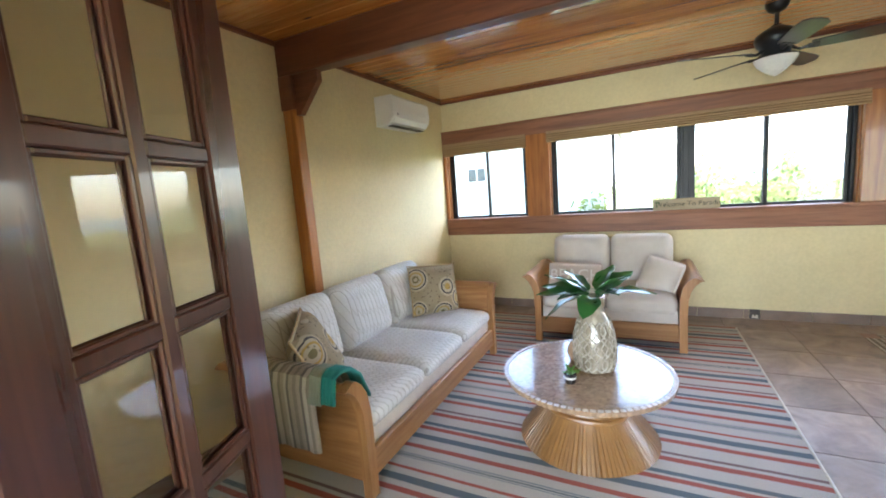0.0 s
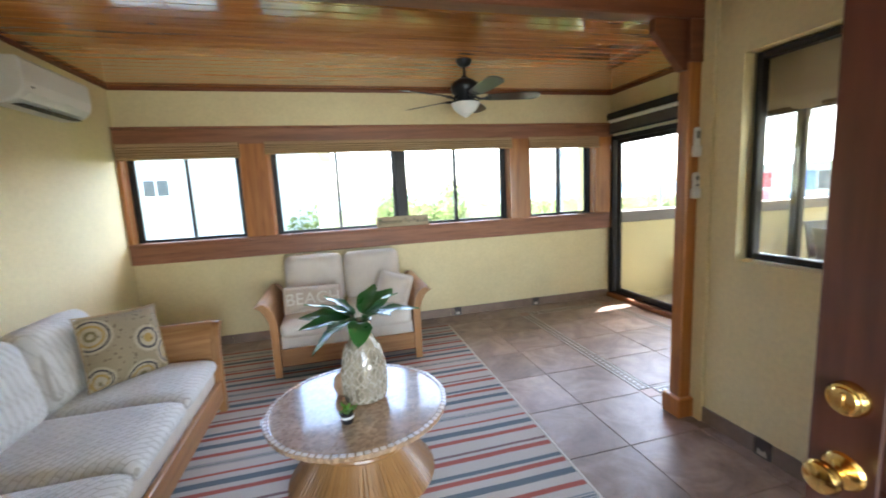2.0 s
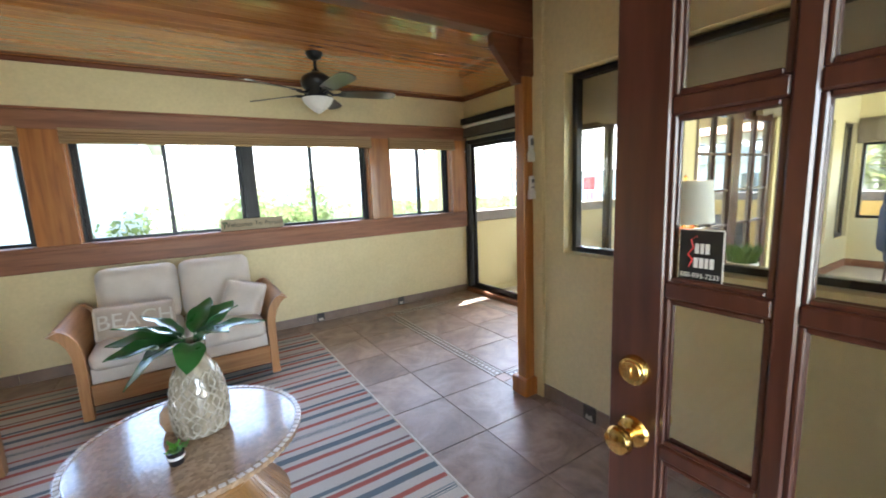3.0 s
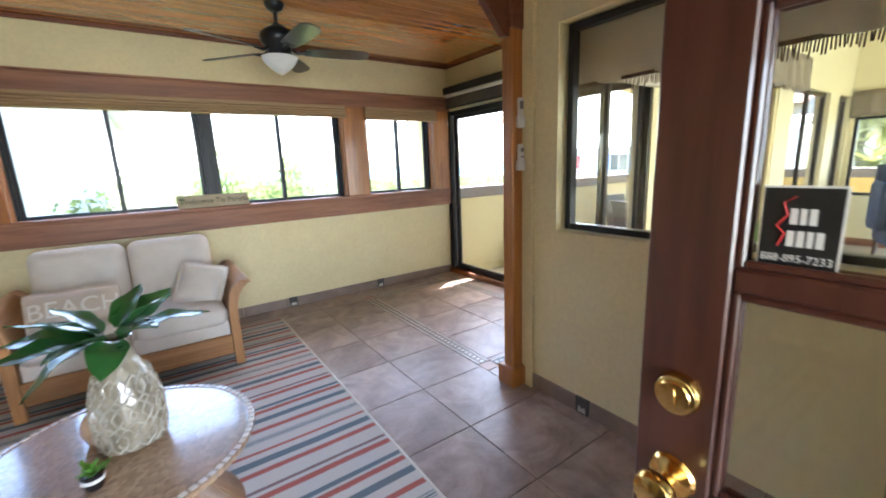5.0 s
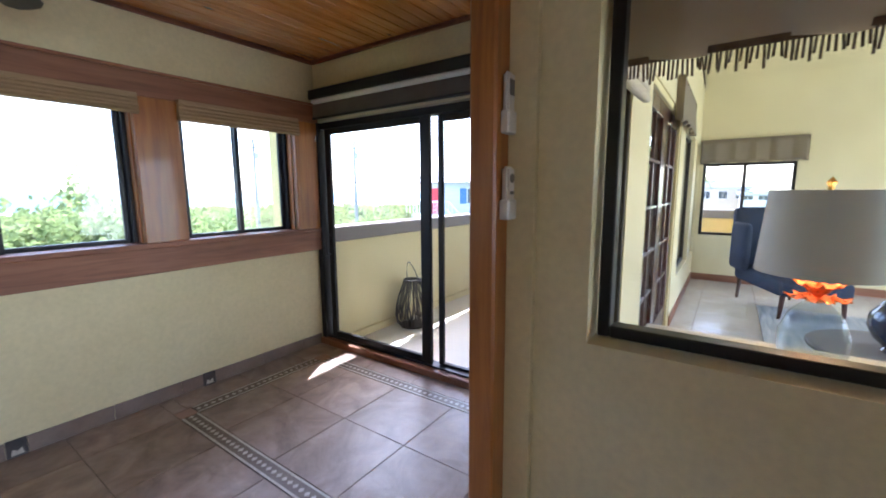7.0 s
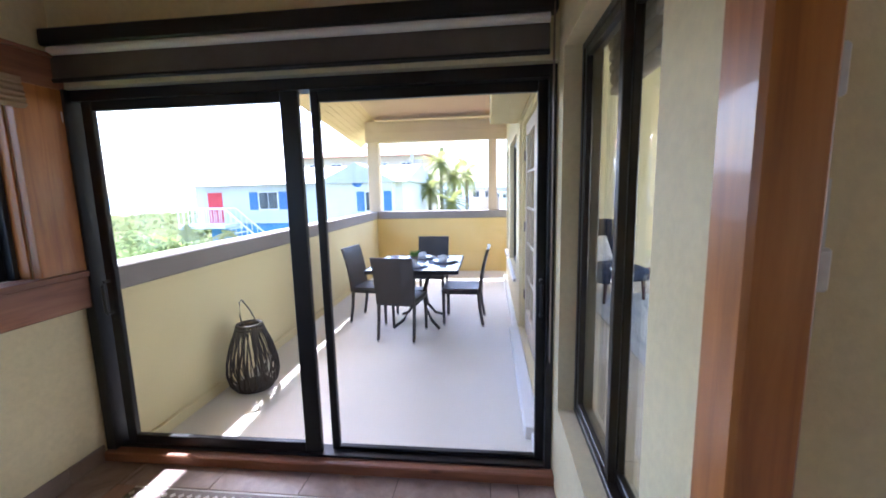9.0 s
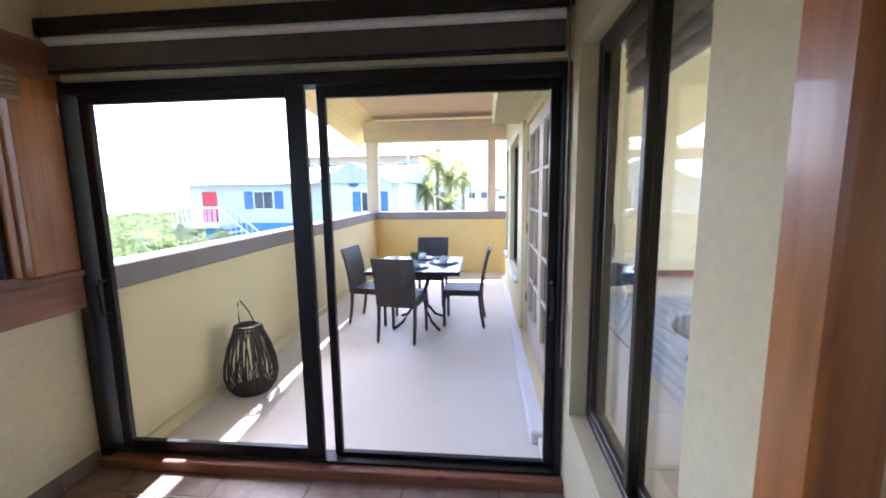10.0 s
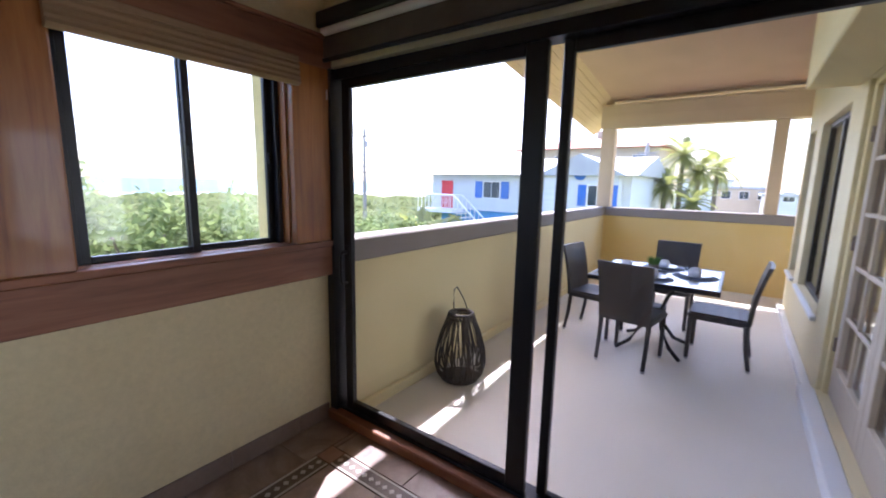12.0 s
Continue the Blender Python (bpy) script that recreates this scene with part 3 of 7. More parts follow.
def french_leaf(hx, hy, angle, width, knob):
    """A glazed mahogany leaf hinged at (hx, hy); it runs from the hinge along the angle (degrees from +y towards +x)."""
    t = thing("door_%d" % (2 if knob else 3), hx, hy, 0, 90 - angle, kind="structure")
    st, sh, th, z0, z1 = 0.113, 0.118, 0.021, 0.01, 2.05
    bm = bmesh.new()
    box(bm, (0, -th, z0), (sh, th, z1), 0.003)
    box(bm, (width - st, -th, z0), (width, th, z1), 0.003)
    box(bm, (sh, -th, z0), (width - st, th, 0.203), 0.003)
    box(bm, (sh, -th, 1.967), (width - st, th, z1), 0.003)
    part("leaf_frame", bm, MAHOGANY, t)
    zb, zt, rows = 0.203, 1.967, 5
    mid = (sh + width - st) / 2
    bm = bmesh.new()
    mw = 0.017
    box(bm, (mid - mw, -th + 0.003, zb), (mid + mw, th - 0.003, zt), 0.004)
    for k in range(1, rows):
        z = zb + (zt - zb) * k / rows
        box(bm, (sh, -th + 0.004, z - mw), (mid - mw, th - 0.004, z + mw), 0.004)
        box(bm, (mid + mw, -th + 0.004, z - mw), (width - st, th - 0.004, z + mw), 0.004)
    part("muntin_grid", bm, MAHOGANY, t)
    bm = bmesh.new()
    bd = 0.011
    for k in range(rows):
        za, zc = zb + (zt - zb) * k / rows + (mw if k else 0), zb + (zt - zb) * (k + 1) / rows - (mw if k < rows - 1 else 0)
        for xa, xb in ((sh, mid - mw), (mid + mw, width - st)):
            for s in (-1, 1):
                ya, yb = sorted((s * 0.005, s * 0.014))
                for c, d in (((xa, ya, za), (xa + bd, yb, zc)), ((xb - bd, ya, za), (xb, yb, zc)), ((xa + bd, ya, za), (xb - bd, yb, za + bd)), ((xa + bd, ya, zc - bd), (xb - bd, yb, zc))):
                    box(bm, c, d, 0.003)
            pn = part("pane", boxes(((xa + 0.002, -0.002, za + 0.002), (xb - 0.002, 0.002, zc - 0.002))), GLASS, t)
            pn.visible_shadow = False
    part("glazing_bead", bm, MAHOGANY, t)
    for k in range(3):
        bm = bmesh.new()
        lathe(bm, [(0.008, 0), (0.008, 0.09)], 10, (-0.004, th + 0.002, 0.25 + k * 0.75))
        part("hinge", bm, BRASS, t, "brass butt hinge")
    if knob:
        kx = width - 0.062
        for s in (-1, 1):
            turn = pose(kx, s * th, 0.93, -90 * s, 0, 0)
            bm = bmesh.new()
            lathe(bm, [(0.034, 0.0), (0.036, 0.003), (0.032, 0.009), (0.018, 0.012), (0.012, 0.016), (0.012, 0.03), (0.02, 0.036), (0.029, 0.046), (0.031, 0.056), (0.027, 0.066), (0.014, 0.071), (0.001, 0.072)], 24, m=turn)
            part("door_knob", bm, BRASS, t, "polished brass door knob", True)
            turn = pose(kx, s * th, 1.075, -90 * s, 0, 0)
            bm = bmesh.new()
            lathe(bm, [(0.033, 0.0), (0.033, 0.010), (0.029, 0.017), (0.024, 0.018), (0.022, 0.021), (0.001, 0.022)], 24, m=turn)
            box(bm, (-0.004, -0.014, 0.0), (0.004, 0.014, 0.004), 0.001, m=turn @ Matrix.Translation((0, 0, 0.021)))
            part("deadbolt", bm, BRASS, t, "brass deadbolt", True)
        part("latch_plate", boxes(((width, -0.012, 0.87), (width + 0.0015, 0.012, 0.99))), BRASS, t)
    return t


leaf_r = french_leaf(0.68, 0.17, 0, 0.62, True)
leaf_l = french_leaf(-0.652, 0.138, -20, 0.62, False)


# ---- rug ----
def rug_material():
    m, nt, b = nodes_of("striped_flatweave")
    white, red, blue, plum, pale = (0.56, 0.535, 0.51), (0.40, 0.115, 0.09), (0.135, 0.175, 0.215), (0.22, 0.145, 0.155), (0.25, 0.29, 0.32)
    stops = [(0.0, white)]
    for a, c, col in ((0.02, 0.074, blue), (0.137, 0.177, red), (0.242, 0.251, pale), (0.259, 0.270, blue), (0.278, 0.287, pale), (0.366, 0.388, red), (0.440, 0.494, blue), (0.538, 0.575, red),
                      (0.683, 0.706, plum), (0.733, 0.774, red), (0.871, 0.903, blue), (0.925, 0.961, red)):
        stops += [(a, col), (c, white)]
    tc = nt.nodes.new("ShaderNodeTexCoord")
    sep = nt.nodes.new("ShaderNodeSeparateXYZ")
    nt.links.new(tc.outputs["Object"], sep.inputs[0])
    wob = noise_tex(nt, tc.outputs["Object"], 3.0, 3)
    w2 = nt.nodes.new("ShaderNodeMath")
    w2.operation = "MULTIPLY_ADD"
    w2.inputs[1].default_value, w2.inputs[2].default_value = 0.012, 2.874
    nt.links.new(wob, w2.inputs[0])
    sub = nt.nodes.new("ShaderNodeMath")
    sub.operation = "SUBTRACT"
    nt.links.new(w2.outputs[0], sub.inputs[0])
    nt.links.new(sep.outputs["Y"], sub.inputs[1])
    div = nt.nodes.new("ShaderNodeMath")
    div.operation = "DIVIDE"
    div.inputs[1].default_value = 0.867
    nt.links.new(sub.outputs[0], div.inputs[0])
    fr = nt.nodes.new("ShaderNodeMath")
    fr.operation = "FLOORED_MODULO"
    fr.inputs[1].default_value = 1.0
    nt.links.new(div.outputs[0], fr.inputs[0])
    col = ramp(nt, fr.outputs[0], stops, "CONSTANT")
    weave = noise_tex(nt, mapped(nt, (30, 260, 1)), 3.0, 2)
    col = mix(nt, col, ramp(nt, weave, [(0.3, (0.7, 0.7, 0.7)), (0.7, (1.06, 1.06, 1.06))]), 0.6, "MULTIPLY")
    col = mix(nt, col, ramp(nt, noise_tex(nt, tc.outputs["Object"], 1.7, 4), [(0.3, (0.85, 0.83, 0.8)), (0.7, (1, 1, 1))]), 0.5, "MULTIPLY")
    nt.links.new(col, b.inputs["Base Color"])
    b.inputs["Roughness"].default_value = 0.95
    bumped(nt, b, weave, 0.35, 0.003)
    return m


rug = thing("area_rug", 0, 0, 0, 0, "flatwoven rug with red, blue and white stripes on the tiles", "rug")
bm = bmesh.new()
n, m_ = 30, 40
grid = [[bm.verts.new((-1.98 + 2.855 * i / n + (0.006 * noise.noise(Vector((j * 0.4, 3, i * 0.1)))), 0.90 + 3.585 * j / m_, 0.010 + 0.0018 * noise.noise(Vector((i * 0.3, j * 0.3, 0))))) for j in range(m_ + 1)] for i in range(n + 1)]
for i in range(n):
    for j in range(m_):
        bm.faces.new((grid[i][j], grid[i + 1][j], grid[i + 1][j + 1], grid[i][j + 1]))
ex = bmesh.ops.extrude_face_region(bm, geom=bm.faces[:])
bmesh.ops.translate(bm, verts=[v for v in ex["geom"] if isinstance(v, bmesh.types.BMVert)], vec=(0, 0, -0.0095))
part("woven_field", bm, rug_material(), rug)
HEM = surf("cream_rug_hem", (0.62, 0.58, 0.52), (0.70, 0.66, 0.60), 9, 0.9, 0.4, 200)
bm = bmesh.new()
box(bm, (0.872, 0.90, 0.0008), (0.888, 4.485, 0.013), 0.003)
part("hem", bm, HEM, rug)


# ---- seating ----
def quilt_material(name, c1, c2, thread):
    m, nt, b = nodes_of(name)
    v = mapped(nt, (1, 1, 1))
    br = nt.nodes.new("ShaderNodeTexBrick")
    br.inputs["Scale"].default_value = 9.0
    br.inputs["Mortar Size"].default_value = 0.024
    br.inputs["Mortar Smooth"].default_value = 0.6
    br.inputs["Color1"].default_value, br.inputs["Color2"].default_value, br.inputs["Mortar"].default_value = (*c1, 1), (*c2, 1), (*thread, 1)
    rot = nt.nodes.new("ShaderNodeMapping")
    rot.inputs["Rotation"].default_value = (0.5, 0.35, 0.75)
    nt.links.new(v, rot.inputs[0])
    nt.links.new(rot.outputs[0], br.inputs["Vector"])
    fine = noise_tex(nt, v, 160, 3)
    col = mix(nt, br.outputs["Color"], ramp(nt, fine, [(0.3, (0.8, 0.8, 0.8)), (0.7, (1, 1, 1))]), 0.5, "MULTIPLY")
    col = mix(nt, col, ramp(nt, noise_tex(nt, v, 6, 4), [(0.3, (0.86, 0.85, 0.83)), (0.7, (1, 1, 1))]), 0.6, "MULTIPLY")
    nt.links.new(col, b.inputs["Base Color"])
    b.inputs["Roughness"].default_value = 0.9
    b.inputs["Sheen Weight"].default_value = 0.15
    bumped(nt, b, fine, 0.3, 0.002)
    return m


LINEN = quilt_material("ivory_chevron_weave", (0.76, 0.76, 0.75), (0.69, 0.69, 0.68), (0.48, 0.465, 0.44))
LINEN_PLAIN = surf("ivory_linen", (0.62, 0.565, 0.50), (0.70, 0.645, 0.58), 7, 0.92, 0.4, 240)
OATMEAL = surf("oatmeal_linen", (0.52, 0.44, 0.36), (0.60, 0.52, 0.43), 7, 0.92, 0.4, 240)


def sofa(x, y, rz, W, D, seats, label, seat_h, back_h, cloth):
    """Oak-framed sofa with flared arms; local front is -y."""
    t = thing("sofa", x, y, 0.012, rz, label, "sofa")
    for s in (-1, 1):
        bm = bmesh.new()
        prof = [(W / 2 - 0.055, 0.10), (W / 2 - 0.052, 0.34), (W / 2 - 0.048, 0.46), (W / 2 - 0.030, 0.54), (W / 2 + 0.002, 0.595), (W / 2 + 0.040, 0.628), (W / 2 + 0.062, 0.632)]
        ys = [-D / 2 + 0.05, D / 2 - 0.02]
        rings = []
        for yv in ys:
            inner = [bm.verts.new((s * (u - 0.012), yv, z + 0.008)) for u, z in prof]
            outer = [bm.verts.new((s * (u + 0.016), yv, z - 0.012)) for u, z in reversed(prof)]
            rings.append(inner + outer)
        k = len(rings[0])
        for i in range(k):
            bm.faces.new((rings[0][i], rings[0][(i + 1) % k], rings[1][(i + 1) % k], rings[1][i]))
        bm.faces.new(rings[0])
        bm.faces.new(rings[1])
        part("arm_panel", bm, OAK_Y, t, smooth=True)
        bm = bmesh.new()
        prof2 = [(W / 2 - 0.05, 0.0)] + prof[1:]
        for yv0, yv1, hh in ((-D / 2, -D / 2 + 0.05, 0.0), (D / 2 - 0.07, D / 2 - 0.02, 0.01)):
            rings = []
            for yv in (yv0, yv1):
                inner = [bm.verts.new((s * (u - 0.040), yv, z + 0.010 * (z > 0.5))) for u, z in prof2]
                outer = [bm.verts.new((s * (u + 0.020), yv, z - 0.016 * (z > 0.5))) for u, z in reversed(prof2)]
                rings.append(inner + outer)
            k = len(rings[0])
            for i in range(k):
                bm.faces.new((rings[0][i], rings[0][(i + 1) % k], rings[1][(i + 1) % k], rings[1][i]))
            bm.faces.new(rings[0])
            bm.faces.new(rings[1])
            part("arm_post", bm, OAK_Z, t, smooth=True)
            bm = bmesh.new()
        bm.free()
    inn = W / 2 - 0.092
    part("front_rail", boxes(((-inn, -D / 2 + 0.008, 0.09), (inn, -D / 2 + 0.04, 0.235)), bevel=0.006), OAK_X, t)
    part("back_rail", boxes(((-inn, D / 2 - 0.06, 0.09), (inn, D / 2 - 0.03, 0.40)), bevel=0.006), OAK_X, t)
    bm = cushion(2 * inn - 0.004, D - 0.108, 0.13, 0.018, 0.0, 6)
    bmesh.ops.translate(bm, verts=bm.verts, vec=(0, -0.010, 0.281))
    part("seat_deck", bm, LINEN_PLAIN, t, smooth=True)
    cw = 2 * inn / seats
    for i in range(seats):
        cx = -inn + cw * (i + 0.5)
        bm = cushion(cw - 0.006, D - 0.12, seat_h - 0.31, 0.058, 0.026, 14, i)
        bmesh.ops.translate(bm, verts=bm.verts, vec=(cx, -0.045, 0.31 + (seat_h - 0.31) / 2))
        part("seat_cushion", bm, cloth, t, smooth=True)
        bm = cushion(cw - 0.008, back_h - seat_h + 0.03, 0.19, 0.075, 0.03, 12, i + 5)
        bmesh.ops.transform(bm, matrix=pose(cx, D / 2 - 0.165, seat_h + (back_h - seat_h) / 2 - 0.005, 78, 0, 0), verts=bm.verts)
        part("back_cushion", bm, cloth, t, smooth=True)
    return t


sofa(-1.56, 2.37, 90, 1.98, 0.92, 3, "long oak-framed sofa with ivory chevron cushions against the wall", 0.415, 0.86, LINEN)
sofa(-0.205, 4.16, 0, 1.32, 0.90, 2, "two-seat oak-framed loveseat with ivory cushions below the windows", 0.455, 0.91, LINEN_PLAIN)


def medallion_material():
    m, nt, b = nodes_of("medallion_print")
    v = mapped(nt, (1, 1, 1))
    vo = nt.nodes.new("ShaderNodeTexVoronoi")
    vo.inputs["Scale"].default_value = 4.6
    vo.inputs["Randomness"].default_value = 0.75
    nt.links.new(v, vo.inputs["Vector"])
    base_c, olive, navy, cream, mustard = (0.33, 0.27, 0.17), (0.20, 0.17, 0.08), (0.06, 0.055, 0.06), (0.48, 0.41, 0.29), (0.42, 0.28, 0.08)
    rings_ = ramp(nt, vo.outputs["Distance"], [(0.0, cream), (0.10, olive), (0.16, cream), (0.25, mustard), (0.30, cream), (0.36, navy), (0.41, cream), (0.47, base_c)], "CONSTANT")
    v2 = nt.nodes.new("ShaderNodeTexVoronoi")
    v2.inputs["Scale"].default_value = 30
    nt.links.new(v, v2.inputs["Vector"])
    dots = ramp(nt, v2.outputs["Distance"], [(0.0, navy), (0.22, (1, 1, 1))], "CONSTANT")
    col = mix(nt, rings_, dots, 0.55, "MULTIPLY")
    fine = noise_tex(nt, v, 220, 2)
    col = mix(nt, col, ramp(nt, fine, [(0.3, (0.78, 0.78, 0.78)), (0.7, (1, 1, 1))]), 0.6, "MULTIPLY")
    nt.links.new(col, b.inputs["Base Color"])
    b.inputs["Roughness"].default_value = 0.92
    bumped(nt, b, fine, 0.3, 0.002)
    return m


MEDAL = medallion_material()
PIPING = surf("tan_piping", (0.38, 0.27, 0.14), (0.46, 0.34, 0.19), 12, 0.85, 0.3, 200)


def pillow(m, w, h, d, material, label, seed, piping=None):
    t = thing("throw_pillow", label=label, category="pillow")
    t.matrix_world = m
    part("cover", cushion(w, h, d, 0.05, 0.01, 14, seed, 0.05), material, t, smooth=True)
    if piping is not None:
        bm = bmesh.new()
        k = 0.985
        pts = []
        for a in range(41):
            u = a / 40 * 4
            e, f_ = int(u) % 4, u - int(u)
            x, y = ((-1 + 2 * f_, -1), (1, -1 + 2 * f_), (1 - 2 * f_, 1), (-1, 1 - 2 * f_))[e]
            g = 1 + 0.05 * abs(x) ** 6 * abs(y) ** 6
            pts.append((x * w / 2 * k * g, y * h / 2 * k * g, 0))
        tube(bm, pts, 0.006, 6)
        part("piping", bm, piping, t)
    return t


pillow(pose(-1.56, 3.07, 0.64, 74, 4, 52), 0.44, 0.44, 0.15, MEDAL, "square throw pillow with olive medallion print on the sofa", 3, PIPING)
pillow(pose(-1.56, 1.62, 0.62, 66, -6, 128), 0.46, 0.46, 0.16, MEDAL, "square medallion throw pillow with tan piping leaning on the sofa arm", 9, PIPING)
beach = pillow(pose(-0.50, 4.03, 0.575, 68, 2, 6), 0.50, 0.27, 0.13, OATMEAL, "oatmeal lumbar pillow with pale lettering on the loveseat", 4)
FELT = surf("pale_felt_letters", (0.72, 0.69, 0.63), (0.80, 0.77, 0.71), 12, 0.95, 0.3, 240)
letters = lettering("lettering", "BEACH", 0.15, 0.002, FELT, Matrix.Identity(4), beach, "pale block letters")
for v in letters.data.vertices:
    px, py = v.co.x / 0.25, v.co.y / 0.135
    v.co.z += (0.065 + 0.01 * (1 - px ** 4) * (1 - py ** 4)) * (1 - 0.92 * max(abs(px), abs(py)) ** 5) + 0.008
pillow(pose(0.235, 4.04, 0.595, 62, 14, -20), 0.33, 0.33, 0.13, LINEN_PLAIN, "small ivory throw pillow tilted on the loveseat", 6)


# folded throw over the near arm
def throw_material():
    m, nt, b = nodes_of("striped_throw")
    tc = nt.nodes.new("ShaderNodeTexCoord")
    sep = nt.nodes.new("ShaderNodeSeparateXYZ")
    nt.links.new(tc.outputs["Object"], sep.inputs[0])
    k = nt.nodes.new("ShaderNodeMath")
    k.operation = "MULTIPLY"
    k.inputs[1].default_value = 5.2
    nt.links.new(sep.outputs["X"], k.inputs[0])
    fr = nt.nodes.new("ShaderNodeMath")
    fr.operation = "FLOORED_MODULO"
    fr.inputs[1].default_value = 1.0
    nt.links.new(k.outputs[0], fr.inputs[0])
    g1, g2, g3, g4 = (0.42, 0.38, 0.32), (0.20, 0.19, 0.18), (0.55, 0.52, 0.46), (0.30, 0.27, 0.23)
    col = ramp(nt, fr.outputs[0], [(0.0, g1), (0.14, g2), (0.24, g3), (0.38, g4), (0.46, g1), (0.6, g3), (0.7, g2), (0.78, g1), (0.9, g4)], "CONSTANT")
    fine = noise_tex(nt, mapped(nt, (40, 160, 160)), 3, 3)
    col = mix(nt, col, ramp(nt, fine, [(0.3, (0.65, 0.65, 0.65)), (0.7, (1.05, 1.05, 1.05))]), 0.7, "MULTIPLY")
    nt.links.new(col, b.inputs["Base Color"])
    b.inputs["Roughness"].default_value = 0.95
    bumped(nt, b, fine, 0.5, 0.004)
    return m


def draped(name, x0, x1, pts, material, parent, thick=0.014):
    bm = bmesh.new()
    nseg = 14
    rows_ = []
    for i in range(nseg + 1):
        xx = x0 + (x1 - x0) * i / nseg
        wv = 0.007 * math.sin(i * 1.9) + 0.004 * math.sin(i * 4.3)
        rows_.append([bm.verts.new((xx, yv + wv * (1 if k > 2 else 0.3), zv + 0.003 * math.sin(i * 2.6 + k))) for k, (yv, zv) in enumerate(pts)])
    for p, q in zip(rows_, rows_[1:]):
        for i in range(len(pts) - 1):
            bm.faces.new((p[i], p[i + 1], q[i + 1], q[i]))
    ob = part(name, bm, material, parent, smooth=True)
    so = ob.modifiers.new("thickness", "SOLIDIFY")
    so.thickness = thick
    return ob


throw = thing("throw_blanket", -1.58, 1.38, 0.69, 0, "folded striped throw with teal edge hanging over the sofa arm", "blanket")
OVER = [(0.16, -0.20), (0.10, -0.06), (0.03, 0.0), (-0.04, 0.012), (-0.085, -0.01), (-0.10, -0.07), (-0.10, -0.16), (-0.098, -0.27), (-0.094, -0.39)]
draped("blanket", -0.17, 0.30, OVER, throw_material(), throw)
TEAL = surf("teal_wool", (0.02, 0.20, 0.20), (0.035, 0.28, 0.27), 9, 0.95, 0.5, 160)
OLIVE = surf("sage_wool", (0.22, 0.26, 0.20), (0.30, 0.33, 0.26), 9, 0.95, 0.5, 160)
draped("teal_edge", 0.345, 0.43, [(y_ * 1.0 + 0.004, z_ + 0.012) for y_, z_ in OVER[:6]] + [(-0.105, -0.12)], TEAL, throw, 0.018)
draped("sage_band", 0.27, 0.35, [(y_ + 0.002, z_ + 0.010) for y_, z_ in OVER[:6]] + [(-0.108, -0.13)], OLIVE, throw, 0.016)


# ---- coffee table ----
RATTAN = surf("golden_rattan", (0.19, 0.085, 0.024), (0.29, 0.145, 0.045), 9, 0.42, 0.2, 120, 0.0, 0.3, (1, 1, 0.3), 0.18)
def tabletop_material():
    m, nt, b = nodes_of("polished_chip_top")
    v = mapped(nt)
    vo = nt.nodes.new("ShaderNodeTexVoronoi")
    vo.inputs["Scale"].default_value = 52
    nt.links.new(v, vo.inputs["Vector"])
    bw = nt.nodes.new("ShaderNodeRGBToBW")
    nt.links.new(vo.outputs["Color"], bw.inputs[0])
    col = mix(nt, ramp(nt, noise_tex(nt, v, 5, 4), [(0.3, (0.36, 0.235, 0.14)), (0.7, (0.46, 0.32, 0.205))]), ramp(nt, bw.outputs[0], [(0.2, (0.62, 0.58, 0.54)), (0.8, (1.15, 1.12, 1.1))]), 0.8, "MULTIPLY")
    nt.links.new(col, b.inputs["Base Color"])
    b.inputs["Roughness"].default_value = 0.26
    b.inputs["Coat Weight"].default_value, b.inputs["Coat Roughness"].default_value = 0.9, 0.09
    bumped(nt, b, vo.outputs["Distance"], 0.25, 0.003)
    return m


CT = (-0.20, 2.30)
ct = thing("coffee_table", CT[0], CT[1], 0.012, 0, "round coffee table, scalloped top on golden rattan sheaf base", "coffee table")
bm = bmesh.new()
seg = 288
R0 = 0.462
rim_t = [bm.verts.new(((R0 + 0.0048 * abs(math.sin(math.pi * 84 * k / seg))) * math.cos(2 * math.pi * k / seg), (R0 + 0.0048 * abs(math.sin(math.pi * 84 * k / seg))) * math.sin(2 * math.pi * k / seg), 0.408)) for k in range(seg)]
rim_b = [bm.verts.new((v.co.x * 0.985, v.co.y * 0.985, 0.382)) for v in rim_t]
in1 = [bm.verts.new((0.438 * math.cos(2 * math.pi * k / seg), 0.438 * math.sin(2 * math.pi * k / seg), 0.408)) for k in range(seg)]
in2 = [bm.verts.new((0.434 * math.cos(2 * math.pi * k / seg), 0.434 * math.sin(2 * math.pi * k / seg), 0.4065)) for k in range(seg)]
for k in range(seg):
    q = (k + 1) % seg
    bm.faces.new((rim_b[k], rim_b[q], rim_t[q], rim_t[k]))
    bm.faces.new((rim_t[k], rim_t[q], in1[q], in1[k]))
    bm.faces.new((in1[k], in1[q], in2[q], in2[k]))
bm.faces.new(in2)
bm.faces.new(rim_b)
top = part("tabletop", bm, tabletop_material(), ct)
chip = bmesh.new()
box(chip, (-0.013, -0.010, 0.0), (0.013, 0.012, 0.0045), 0.003)
chip_me = as_mesh("edge_chip", chip, surf("pale_edge_chip", (0.62, 0.55, 0.48), (0.76, 0.69, 0.62), 14, 0.3, 0.1, 120, 0, 0.4, (1, 1, 1), 0.12))
